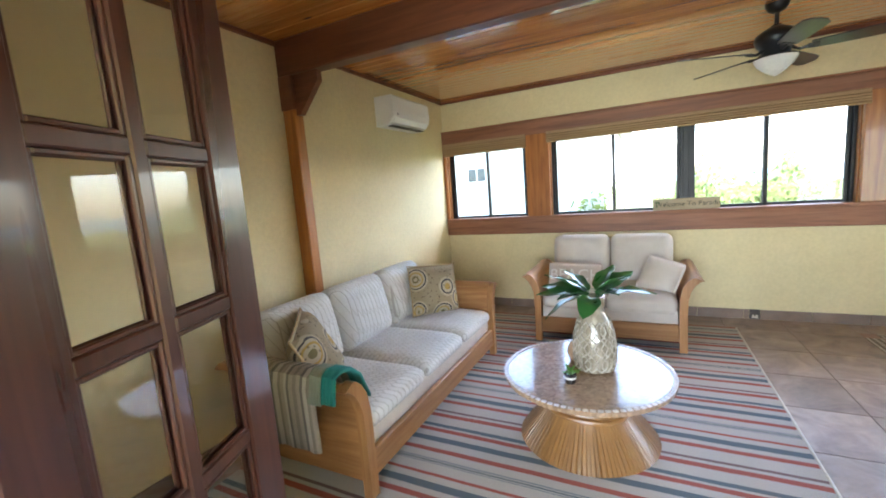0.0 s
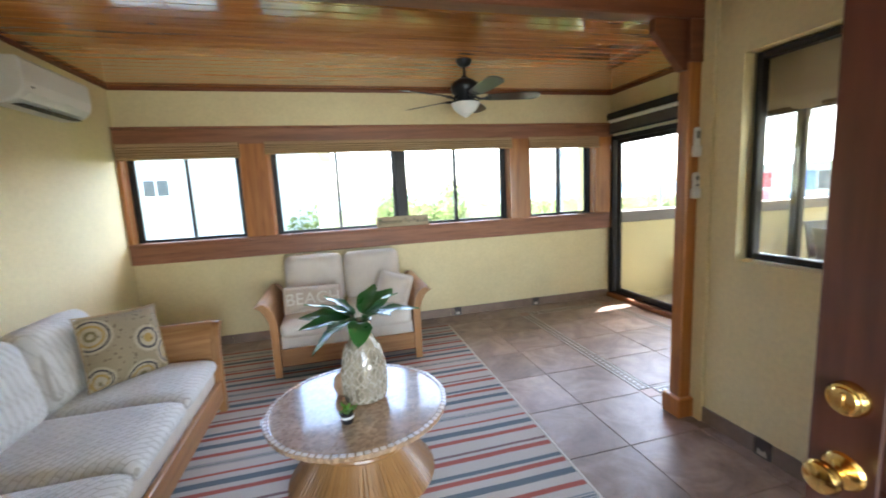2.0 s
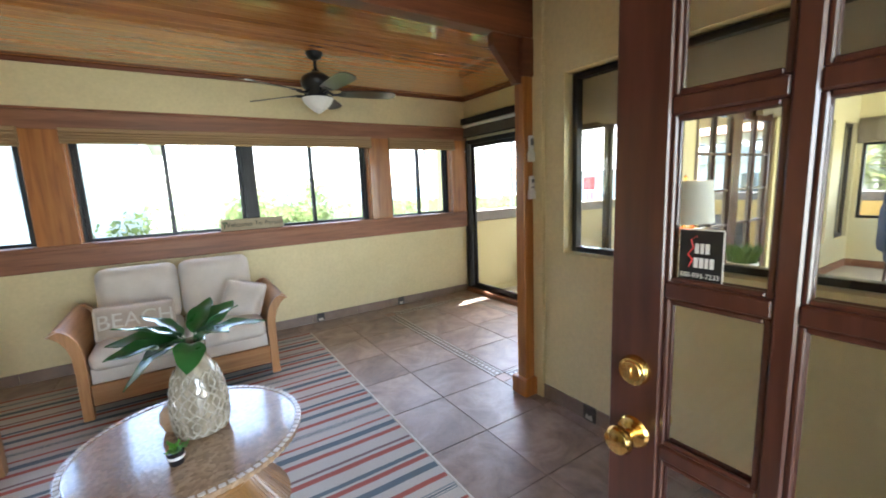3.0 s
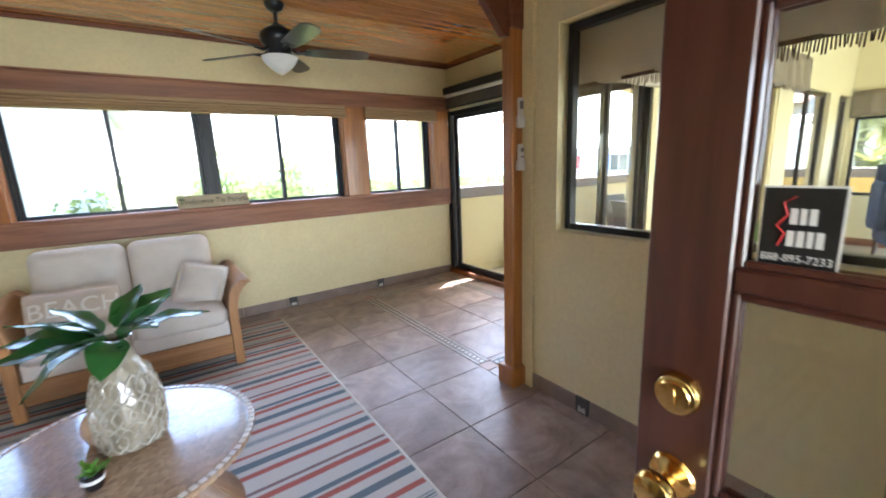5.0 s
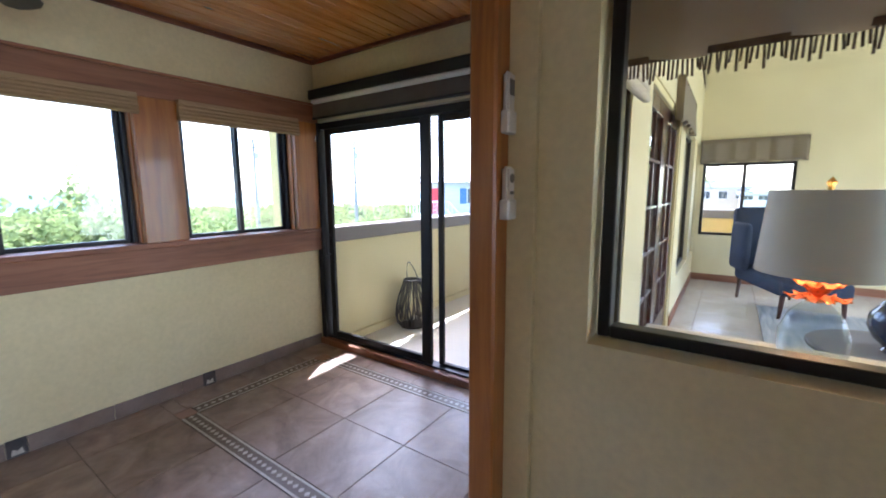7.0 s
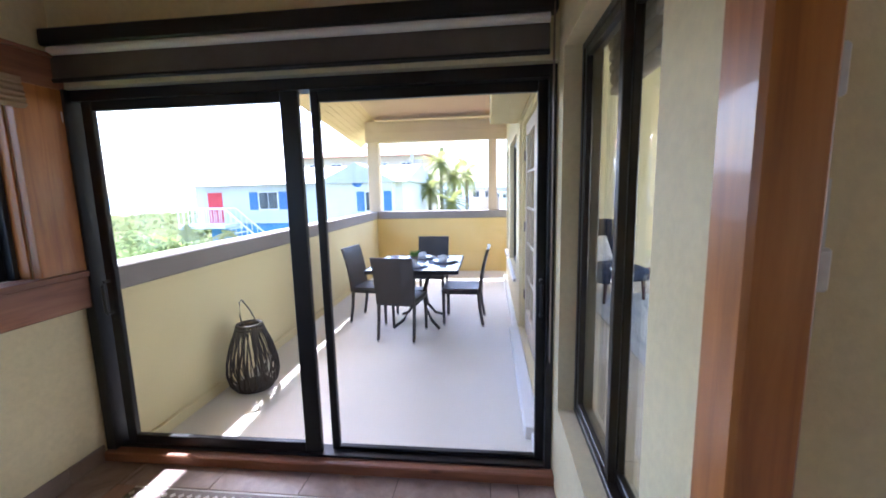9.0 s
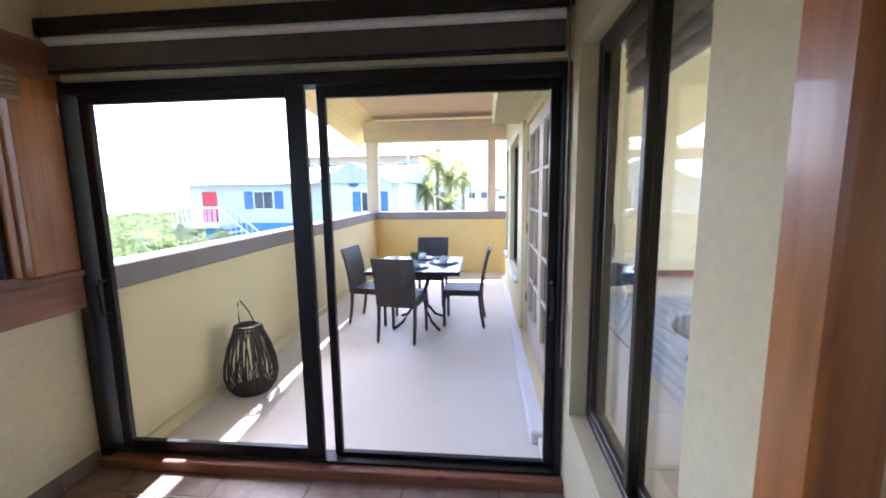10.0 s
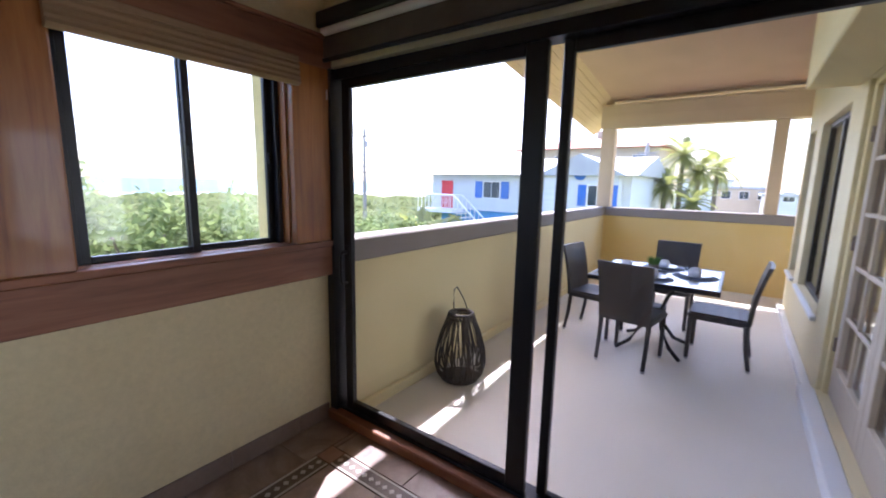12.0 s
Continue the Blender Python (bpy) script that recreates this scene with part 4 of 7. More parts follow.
for k in range(84):
    a = 2 * math.pi * (k + 0.5) / 84
    c = new("edge_chip", chip_me)
    c.parent = top
    c.matrix_basis = Matrix.Translation((0.452 * math.cos(a), 0.452 * math.sin(a), 0.4075)) @ pose(0, 0, 0, 0, 0, math.degrees(a) + 90 + 6 * math.sin(k * 7.7))
reed = bmesh.new()
rprof = [(0.245, 0.380), (0.225, 0.34), (0.200, 0.285), (0.196, 0.25), (0.222, 0.20), (0.275, 0.13), (0.335, 0.06), (0.372, 0.008)]
tube(reed, [(r, 0, z) for r, z in rprof], 0.0105, 6, 0.0155)
reed_me = as_mesh("rattan_cane", reed, RATTAN, True)
for k in range(96):
    c = new("rattan_cane", reed_me)
    c.parent = ct
    c.matrix_basis = pose(0, 0, 0, 0, 0, 360 * k / 96 + 0.5 * math.sin(k * 5.1))
bm = bmesh.new()
lathe(bm, [(r - 0.012, z) for r, z in rprof], 48)
part("core", bm, RATTAN, ct, smooth=True)
for z, r in ((0.272, 0.222), (0.245, 0.226), (0.218, 0.234)):
    bm = bmesh.new()
    tube(bm, [((r + 0.003 * math.sin(5 * a)) * math.cos(a), (r + 0.003 * math.sin(5 * a)) * math.sin(a), z + 0.006 * math.sin(2 * a)) for a in [2 * math.pi * i / 40 for i in range(41)]], 0.0145, 8)
    part("binding", bm, RATTAN, ct, smooth=True)

TZ = 0.4185
# glass vase with driftwood-white relief, and its leaves
vase = thing("vase", -0.155, 2.335, TZ, 0, "tall ribbed glass vase with cream coral relief on the coffee table", "vase")
VGLASS = surf("cream_glazed_relief", (0.15, 0.125, 0.085), (0.42, 0.37, 0.29), 18, 0.12, 0.8, 30, 0.0, 0.6, (1, 1, 0.4))
bm = bmesh.new()
vp = [(0.085, 0.0), (0.104, 0.012), (0.113, 0.07), (0.115, 0.14), (0.108, 0.21), (0.088, 0.285), (0.066, 0.33), (0.054, 0.355), (0.056, 0.43), (0.051, 0.431), (0.049, 0.36), (0.001, 0.34)]
lathe(bm, vp, 48)
for v in bm.verts:
    r = math.hypot(v.co.x, v.co.y)
    if r > 0.05 and 0.0 < v.co.z < 0.33:
        a = math.atan2(v.co.y, v.co.x)
        g = 1 + 0.07 * math.sin(9 * a + 40 * v.co.z) * math.sin(6 * a - 30 * v.co.z)
        v.co.x *= g
        v.co.y *= g
part("body", bm, VGLASS, vase, smooth=True)
RELIEF = surf("white_relief", (0.27, 0.235, 0.18), (0.52, 0.47, 0.39), 22, 0.3, 0.1, 90, 0, 0.5)
for s in (-1, 1):
    bm = bmesh.new()
    pts = []
    for i in range(11):
        z = 0.02 + 0.28 * i / 10
        r = np.interp(z, [p_[1] for p_ in vp[:8]], [p_[0] for p_ in vp[:8]]) + 0.003
        a = s * 0.33 * math.sin(i * 0.95)
        pts.append((r * math.cos(a), r * math.sin(a), z))
    tube(bm, pts, 0.0046, 5)
    strand = as_mesh("relief_strand", bm, RELIEF)
    for k in range(16):
        o_ = new("relief_strand", strand)
        o_.parent = vase
        o_.matrix_basis = pose(0, 0, 0, 0, 0, 360 * k / 16 + 4 * math.sin(k * 3.1))
LEAF = surf("glossy_leaf", (0.018, 0.085, 0.018), (0.04, 0.15, 0.035), 6, 0.3, 0.15, 60, 0, 0.3, (1, 1, 1), 0.2)


def broad_leaf(length, width, droop, n=9):
    bm = bmesh.new()
    rows_ = []
    for i in range(n + 1):
        u = i / n
        w = width * (math.sin(math.pi * min(1, u * 0.97 + 0.03)) ** 0.75) * (1 - 0.25 * u)
        z = -droop * u * u
        x = length * u
        rows_.append([bm.verts.new((x, s * w / 2, z + abs(s) * 0.10 * w + 0.006 * math.sin(u * 14) * abs(s))) for s in (-1, -0.5, 0, 0.5, 1)])
    for p, q in zip(rows_, rows_[1:]):
        for i in range(4):
            bm.faces.new((p[i], p[i + 1], q[i + 1], q[i]))
    ex = bmesh.ops.extrude_face_region(bm, geom=bm.faces[:])
    bmesh.ops.translate(bm, verts=[v for v in ex["geom"] if isinstance(v, bmesh.types.BMVert)], vec=(0, 0, -0.0016))
    return bm


spray = thing("leaf_spray", -0.155, 2.335, TZ + 0.40, 0, "glossy dark green tropical leaves standing in the vase", "foliage")
for az, up, ln, wd, dr in ((40, 34, 0.24, 0.15, 0.06), (0, 20, 0.26, 0.15, 0.08), (140, 40, 0.20, 0.13, 0.05), (205, 18, 0.26, 0.14, 0.07), (178, 34, 0.24, 0.13, 0.05), (62, 48, 0.20, 0.13, 0.05), (168, 22, 0.26, 0.14, 0.10), (202, 2, 0.22, 0.14, 0.12), (228, 24, 0.20, 0.13, 0.08), (268, 10, 0.18, 0.14, 0.10),
                           (312, 30, 0.18, 0.13, 0.06), (345, 46, 0.20, 0.14, 0.05), (190, 46, 0.17, 0.12, 0.05)):
    hold = pose(0, 0, 0.02, 0, 0, az) @ pose(0, 0, 0, 0, -up, 0)
    bm = bmesh.new()
    tube(bm, [(0, 0, -0.06), (0.02, 0, -0.02), (0.055, 0, 0.0)], 0.003, 5)
    part("stem", bm, LEAF, spray, at=hold)
    part("leaf", broad_leaf(ln, wd, dr), LEAF, spray, at=hold @ Matrix.Translation((0.05, 0, 0)) @ pose(0, 0, 0, 14 * math.sin(az), 0, 0), smooth=True)
orn = thing("ornament", -0.27, 2.42, TZ, 0, "small tan ceramic sea-snail ornament behind the vase", "ornament")
bm = bmesh.new()
lathe(bm, [(0.001, 0.0), (0.035, 0.004), (0.052, 0.05), (0.048, 0.085), (0.03, 0.115), (0.001, 0.125)], 24)
part("shell", bm, surf("tan_ceramic", (0.36, 0.22, 0.13), (0.48, 0.32, 0.2), 20, 0.3, 0.2, 60, 0, 0.4), orn, smooth=True)
pot = thing("potted_plant", -0.258, 2.115, TZ, 0, "tiny potted succulent in a black and white glazed cup", "plant")
BLACK = surf("black_glaze", (0.012, 0.012, 0.014), (0.02, 0.02, 0.024), 9, 0.15, 0.02, 90)
bm = bmesh.new()
lathe(bm, [(0.024, 0.0), (0.027, 0.004), (0.033, 0.055), (0.030, 0.056), (0.028, 0.048), (0.001, 0.046)], 24)
part("cup", bm, BLACK, pot, smooth=True)
bm = bmesh.new()
lathe(bm, [(0.0312, 0.028), (0.0322, 0.029), (0.0332, 0.040), (0.0322, 0.041)], 24, cap=False)
part("band", bm, WHITE, pot, "white stripe")
for k in range(9):
    a = k * 2.4
    part("leaf", broad_leaf(0.05 + 0.012 * math.sin(k), 0.024, 0.012, 5), surf("lime_leaf", (0.10, 0.26, 0.03), (0.18, 0.38, 0.06), 9, 0.35, 0.1, 60) if k == 0 else bpy.data.materials["lime_leaf"], pot,
         at=pose(0, 0, 0.047, 0, 0, math.degrees(a)) @ pose(0, 0, 0, 0, -(38 + 30 * (k % 2)), 0), smooth=True)


# ---- ceiling fan ----
FAN_DARK = surf("oil_rubbed_bronze", (0.018, 0.020, 0.022), (0.035, 0.036, 0.038), 9, 0.35, 0.05, 120, 0.6)
BLADE = wood("dark_fan_blade", (0.03, 0.03, 0.032), (0.05, 0.05, 0.052), (0.07, 0.068, 0.066), 0, 0.3, 0.35, 30, False, 0.0, 0.04)
fan = thing("ceiling_fan", 0.95, 3.78, CZ, 0, "dark bronze ceiling fan with frosted bowl light under the plank ceiling", "ceiling fan")
bm = bmesh.new()
lathe(bm, [(0.001, 0.0), (0.068, 0.0), (0.070, -0.012), (0.052, -0.045), (0.022, -0.062), (0.001, -0.062)], 28)
part("canopy", bm, FAN_DARK, fan, smooth=True)
bm = bmesh.new()
lathe(bm, [(0.014, -0.06), (0.014, -0.135), (0.03, -0.14), (0.036, -0.16)], 16)
part("down_rod", bm, FAN_DARK, fan, smooth=True)
bm = bmesh.new()
lathe(bm, [(0.001, -0.15), (0.04, -0.152), (0.085, -0.175), (0.122, -0.205), (0.128, -0.235), (0.118, -0.27), (0.09, -0.298), (0.085, -0.33), (0.07, -0.345), (0.001, -0.346)], 36)
part("motor_housing", bm, FAN_DARK, fan, smooth=True)
bm = bmesh.new()
lathe(bm, [(0.09, -0.346), (0.122, -0.352), (0.124, -0.366), (0.001, -0.366)], 36)
kit = part("light_ring", bm, FAN_DARK, fan, smooth=True)
bm = bmesh.new()
lathe(bm, [(0.128, -0.364), (0.126, -0.375), (0.105, -0.41), (0.068, -0.445), (0.035, -0.468), (0.014, -0.482), (0.001, -0.486)], 36)
part("glass_bowl", bm, surf("frosted_bowl_glass", (0.74, 0.73, 0.70), (0.82, 0.81, 0.78), 5, 0.3, 0.03, 60), fan, "frosted white glass bowl", True)
for k in range(5):
    a = -14 + 72 * k
    m = pose(0, 0, -0.325, 0, 0, a) @ pose(0, 0, 0, -13, 0, 0)
    bm = bmesh.new()
    tube(bm, [(0.085, 0, 0.02), (0.13, 0, -0.008), (0.17, 0.0, -0.004), (0.2, 0, 0.0)], 0.011, 8)
    box(bm, (0.17, -0.035, -0.004), (0.235, 0.035, 0.0), 0.002)
    part("blade_iron", bm, FAN_DARK, fan, at=m)
    bm = bmesh.new()
    outline = [(0.19, -0.052), (0.30, -0.062), (0.50, -0.070), (0.61, -0.068), (0.655, -0.04), (0.665, 0.0), (0.655, 0.04), (0.61, 0.068), (0.50, 0.070), (0.30, 0.062), (0.19, 0.052)]
    lo = [bm.verts.new((x, y, 0.001)) for x, y in outline]
    hi = [bm.verts.new((x, y, 0.008)) for x, y in outline]
    bm.faces.new(lo)
    bm.faces.new(hi)
    for i in range(len(lo)):
        j = (i + 1) % len(lo)
        bm.faces.new((lo[i], lo[j], hi[j], hi[i]))
    part("blade", bm, BLADE, fan, at=m)
for dx, ln in ((0.05, 0.10), (-0.05, 0.08)):
    bm = bmesh.new()
    tube(bm, [(dx, 0.11, -0.34), (dx, 0.112, -0.34 - ln)], 0.0015, 5)
    part("pull_chain", bm, BRASS, fan)

# ---- split air conditioner ----
AC_WHITE = surf("white_ac_plastic", (0.76, 0.75, 0.72), (0.80, 0.79, 0.76), 3, 0.35, 0.02, 100)
ac = thing("air_conditioner", XW, 3.715, 2.155, 0, "white wall-mounted split air conditioner near the ceiling", "air conditioner")
bm = bmesh.new()
prof = [(0.0, 0.0), (0.10, 0.0), (0.165, 0.028), (0.205, 0.075), (0.212, 0.13), (0.208, 0.255), (0.19, 0.275), (0.0, 0.275)]
l, r = [bm.verts.new((x, -0.362, z)) for x, z in prof], [bm.verts.new((x, 0.362, z)) for x, z in prof]
for i in range(len(prof)):
    j = (i + 1) % len(prof)
    bm.faces.new((l[i], l[j], r[j], r[i]))
bm.faces.new(l)
bm.faces.new(r)
bmesh.ops.bevel(bm, geom=[e for e in bm.edges if abs(e.verts[0].co.y - e.verts[1].co.y) < 1e-5], offset=0.008, segments=2, affect="EDGES")
part("casing", bm, AC_WHITE, ac)
part("louvre", boxes(((-0.30, -0.001, -0.30), (0.30, 0.004, 0.30)), bevel=0.001), AC_WHITE, ac).matrix_basis = pose(0.190, 0, 0.049, 0, 0, 90) @ pose(0, 0, 0, 43, 0, 0) @ Matrix.Diagonal((1.08, 1, 0.075, 1))
part("outlet_slot", boxes(((0.100, -0.30, -0.0015), (0.160, 0.30, 0.004))), plain("dark_slot", (0.02, 0.02, 0.02), 0.6), ac)
part("badge", boxes(((0.2125, -0.295, 0.095), (0.2145, -0.275, 0.107))), plain("dark_badge", (0.03, 0.03, 0.03), 0.4), ac)

# ---- sign on the window ledge ----
sg = thing("wooden_sign", 0.49, 4.822, WZ0 + 0.002, 0, "narrow cream wooden sign with dark script on the window ledge", "sign")
sg.matrix_world = pose(0.49, 4.822, WZ0 + 0.002, -7, 0, 0)
part("board", boxes(((-0.295, -0.009, 0.0), (0.295, 0.009, 0.112)), bevel=0.003), wood("weathered_cream_board", (0.30, 0.25, 0.15), (0.44, 0.38, 0.26), (0.52, 0.46, 0.33), 0, 0.7, 0, 24, False), sg)
INK = plain("dark_green_ink", (0.03, 0.045, 0.03), 0.7)
lettering("lettering", "Welcome To Paradise", 0.068, 0.0008, INK, pose(0.03, -0.0102, 0.055, 90, 0, 0), sg)
bm = bmesh.new()
tube(bm, [(-0.265, -0.0095, 0.02), (-0.262, -0.0095, 0.075)], 0.0035, 6)
for k in range(6):
    a = k * 60 + 20
    tube(bm, [(-0.262, -0.0095, 0.075), (-0.262 + 0.02 * math.cos(radians(a)), -0.0095, 0.082 + 0.012 * math.sin(radians(a))), (-0.262 + 0.03 * math.cos(radians(a)), -0.0095, 0.076 + 0.018 * math.sin(radians(a)))], 0.0035, 5)
part("painted_palm", bm, plain("painted_palm_green", (0.03, 0.11, 0.03), 0.7), sg)

# ---- remotes on the post ----
RW = surf("white_remote_plastic", (0.66, 0.65, 0.62), (0.74, 0.73, 0.70), 6, 0.4, 0.02, 100)
GREYB = plain("grey_button", (0.16, 0.16, 0.16), 0.5)
for kk, (z, h, w, d) in enumerate(((1.615, 0.165, 0.045, 0.020), (1.375, 0.150, 0.045, 0.024))):
    rm = thing("remote_control", 1.817, BY0, z, 0, "white remote control in its holder on the timber post" if kk == 0 else "white fan remote with grey buttons on the timber post", "remote control")
    part("holder", boxes(((-w / 2 - 0.004, -d - 0.006, 0.0), (w / 2 + 0.004, 0.0, h * 0.38)), bevel=0.004), RW, rm)
    part("remote_body", boxes(((-w / 2, -d - 0.002, 0.004), (w / 2, -0.003, h)), bevel=0.007, seg=2), RW, rm)
    if kk == 0:
        part("display", boxes(((-0.014, -d - 0.0035, h * 0.62), (0.014, -d - 0.001, h * 0.88)), bevel=0.001), GREYB, rm)
    else:
        bm = bmesh.new()
        lathe(bm, [(0.013, 0), (0.013, 0.003)], 18, m=pose(0, -d - 0.001, h * 0.78, 90, 0, 0))
        part("dial", bm, GREYB, rm)
        for k in range(3):
            part("button", boxes(((-0.012 + k * 0.009, -d - 0.004, h * 0.48), (-0.006 + k * 0.009, -d - 0.001, h * 0.54))), GREYB, rm)

# ---- sticker on the door pane ----
st = thing("window_sticker", label="black and white rectangular security sticker on the door glass", category="sticker")
st.matrix_world = leaf_r.matrix_world @ pose(0.448, 0.0045, 1.290, 0, 0, 180) @ Matrix.Diagonal((0.60, 1, 0.64, 1))
part("backing", boxes(((-0.066, -0.0004, -0.012), (0.066, 0.0004, 0.150))), plain("white_vinyl", (0.75, 0.75, 0.75), 0.4), st)
part("face", boxes(((-0.062, -0.0016, -0.002), (0.062, -0.0008, 0.146))), plain("black_vinyl", (0.012, 0.012, 0.013), 0.3), st)
VW, VR = plain("white_print", (0.7, 0.7, 0.7), 0.4), plain("red_print", (0.45, 0.02, 0.02), 0.4)
lettering("lettering", "888-895-7233", 0.0205, 0.0002, VW, pose(0, -0.0020, 0.012, 90, 0, 0), st)
bm = bmesh.new()
for x0, z0, x1, z1 in ((-0.016, 0.078, -0.004, 0.108), (0.000, 0.078, 0.010, 0.108), (0.014, 0.078, 0.026, 0.108), (-0.018, 0.036, -0.006, 0.066), (-0.002, 0.036, 0.010, 0.066), (0.014, 0.036, 0.024, 0.066), (0.028, 0.036, 0.040, 0.066)):
    box(bm, (x0, -0.0020, z0), (x1, -0.0016, z1))
part("white_bars", bm, VW, st)
bm = bmesh.new()
tube(bm, [(-0.01, -0.0020, 0.130), (-0.028, -0.0020, 0.118), (-0.020, -0.0020, 0.096), (-0.036, -0.0020, 0.074), (-0.022, -0.0020, 0.060), (-0.032, -0.0020, 0.036)], 0.0022, 5)
part("red_stroke", bm, VR, st)


# ---- balcony ----
BX0, BX1, BN, PT = XE + 0.10, 9.15, 4.80, 1.12
DK = -0.08                                        # deck, a little below the room
structure("balcony_floor", boxes(((BX0, YS2 - 0.0, -0.28), (BX1 + 0.18, BN + 0.16, DK)), ((8.62, -3.2, -0.28), (BX1 + 0.18, YS2, DK))), DECK)
structure("parapet_north", boxes(((BX0 + 0.021, BN, -0.28), (BX1 + 0.18, BN + 0.15, PT - 0.15)), ((BX0, BN - 0.03, DK), (BX1, BN, DK + 0.085)), bevel=0.006), WALL_OUT)
structure("corner_pilaster", boxes(((3.06, YN + 0.161, -0.3), (BX0 + 0.02, YN + 0.50, 2.99)), bevel=0.01), WALL_OUT)
structure("parapet_east", boxes(((BX1, -3.2, -0.28), (BX1 + 0.15, BN, PT - 0.15)), bevel=0.006), WALL_WARM)
structure("parapet_cap", boxes(((BX0 + 0.021, BN - 0.02, PT - 0.15), (BX1 + 0.18, BN + 0.17, PT)), ((BX1 - 0.02, -3.2, PT - 0.15), (BX1 + 0.17, BN - 0.02, PT)), bevel=0.012), GREY_CAP)
structure("trim_deck_curb", boxes(((BX0, YS2, DK), (3.68, YS2 + 0.06, DK + 0.06)), ((5.62, YS2, DK), (8.62, YS2 + 0.06, DK + 0.06)), ((3.68, YS2, DK), (5.62, YS2 + 0.10, 0.015)), bevel=0.008), WHITE)
POST_T = surf("tan_painted_post", (0.58, 0.44, 0.28), (0.66, 0.51, 0.34), 3, 0.75, 0.15, 80)
bm = bmesh.new()
for y0, y1 in ((4.72, 4.94), (2.44, 2.60), (-2.0, -1.8)):
    box(bm, (BX1 - 0.03, y0, PT), (BX1 + 0.17, y1, 2.44), 0.01)
structure("porch_posts", bm, POST_T)
structure("porch_beam", boxes(((BX1 - 0.05, -3.2, 2.44), (BX1 + 0.17, 4.96, 2.80)), bevel=0.01), POST_T)
structure("beam_trim", boxes(((BX1 - 0.065, -3.2, 2.80), (BX1 + 0.17, 4.98, 2.83)), bevel=0.005), POST_T)


def sloped(name, pts, material, thick=0.08):
    bm = bmesh.new()
    lo = [bm.verts.new(p) for p in pts]
    hi = [bm.verts.new((p[0], p[1], p[2] + thick)) for p in pts]
    bm.faces.new(lo)
    bm.faces.new(hi)
    for i in range(len(pts)):
        j = (i + 1) % len(pts)
        bm.faces.new((lo[i], lo[j], hi[j], hi[i]))
    return structure(name, bm, material)


RX = 3.34
RS = 0.12                                                    # rise of the porch roof towards the house, per metre
sloped("porch_ceiling", [(9.9, -3.2, 2.82), (9.9, 4.80, 2.82), (RX, 4.80, 2.82 + RS * (9.9 - RX)), (RX, YS2 - 0.16, 2.82 + RS * (9.9 - RX)), (8.62, YS2 - 0.16, 2.82 + RS * 1.28), (8.62, -3.2, 2.82 + RS * 1.28)], PORCH_CEIL, 0.14)
bm = bmesh.new()
nb = 7
for k in range(nb):
    u0, u1 = k / nb, (k + 0.94) / nb
    p = [(9.9, 4.80 + 0.505 * u0, 2.82 - 0.394 * u0), (9.9, 4.80 + 0.505 * u1, 2.82 - 0.394 * u1), (RX, 4.80 + 0.505 * u1, 2.82 + RS * (9.9 - RX) - 0.394 * u1), (RX, 4.80 + 0.505 * u0, 2.82 + RS * (9.9 - RX) - 0.394 * u0)]
    lo = [bm.verts.new(q) for q in p]
    hi = [bm.verts.new((q[0], q[1], q[2] + 0.1)) for q in p]
    bm.faces.new(lo)
    bm.faces.new(hi)
    for i in range(4):
        bm.faces.new((lo[i], lo[(i + 1) % 4], hi[(i + 1) % 4], hi[i]))
structure("porch_soffit", bm, SOFFIT)
structure("door_hood", boxes(((BX0 + 0.02, YS2, 2.20), (5.80, YS2 + 0.30, 2.95)), bevel=0.01), WALL_OUT)
# unseen roof; deep north overhang added to keep sun off the north windows
sloped("roof_sunroom_sunblock", [(XW - 0.6, YD - 3.4, 3.0), (XI + 0.16, YD - 3.4, 3.0), (XI + 0.16, YS2 - 0.16, 3.0), (XE + 0.11, YS2 - 0.16, 3.0), (XE + 0.11, YN + 1.15, 3.0), (XW - 0.6, YN + 1.15, 3.0)], GREY_CAP, 0.12)

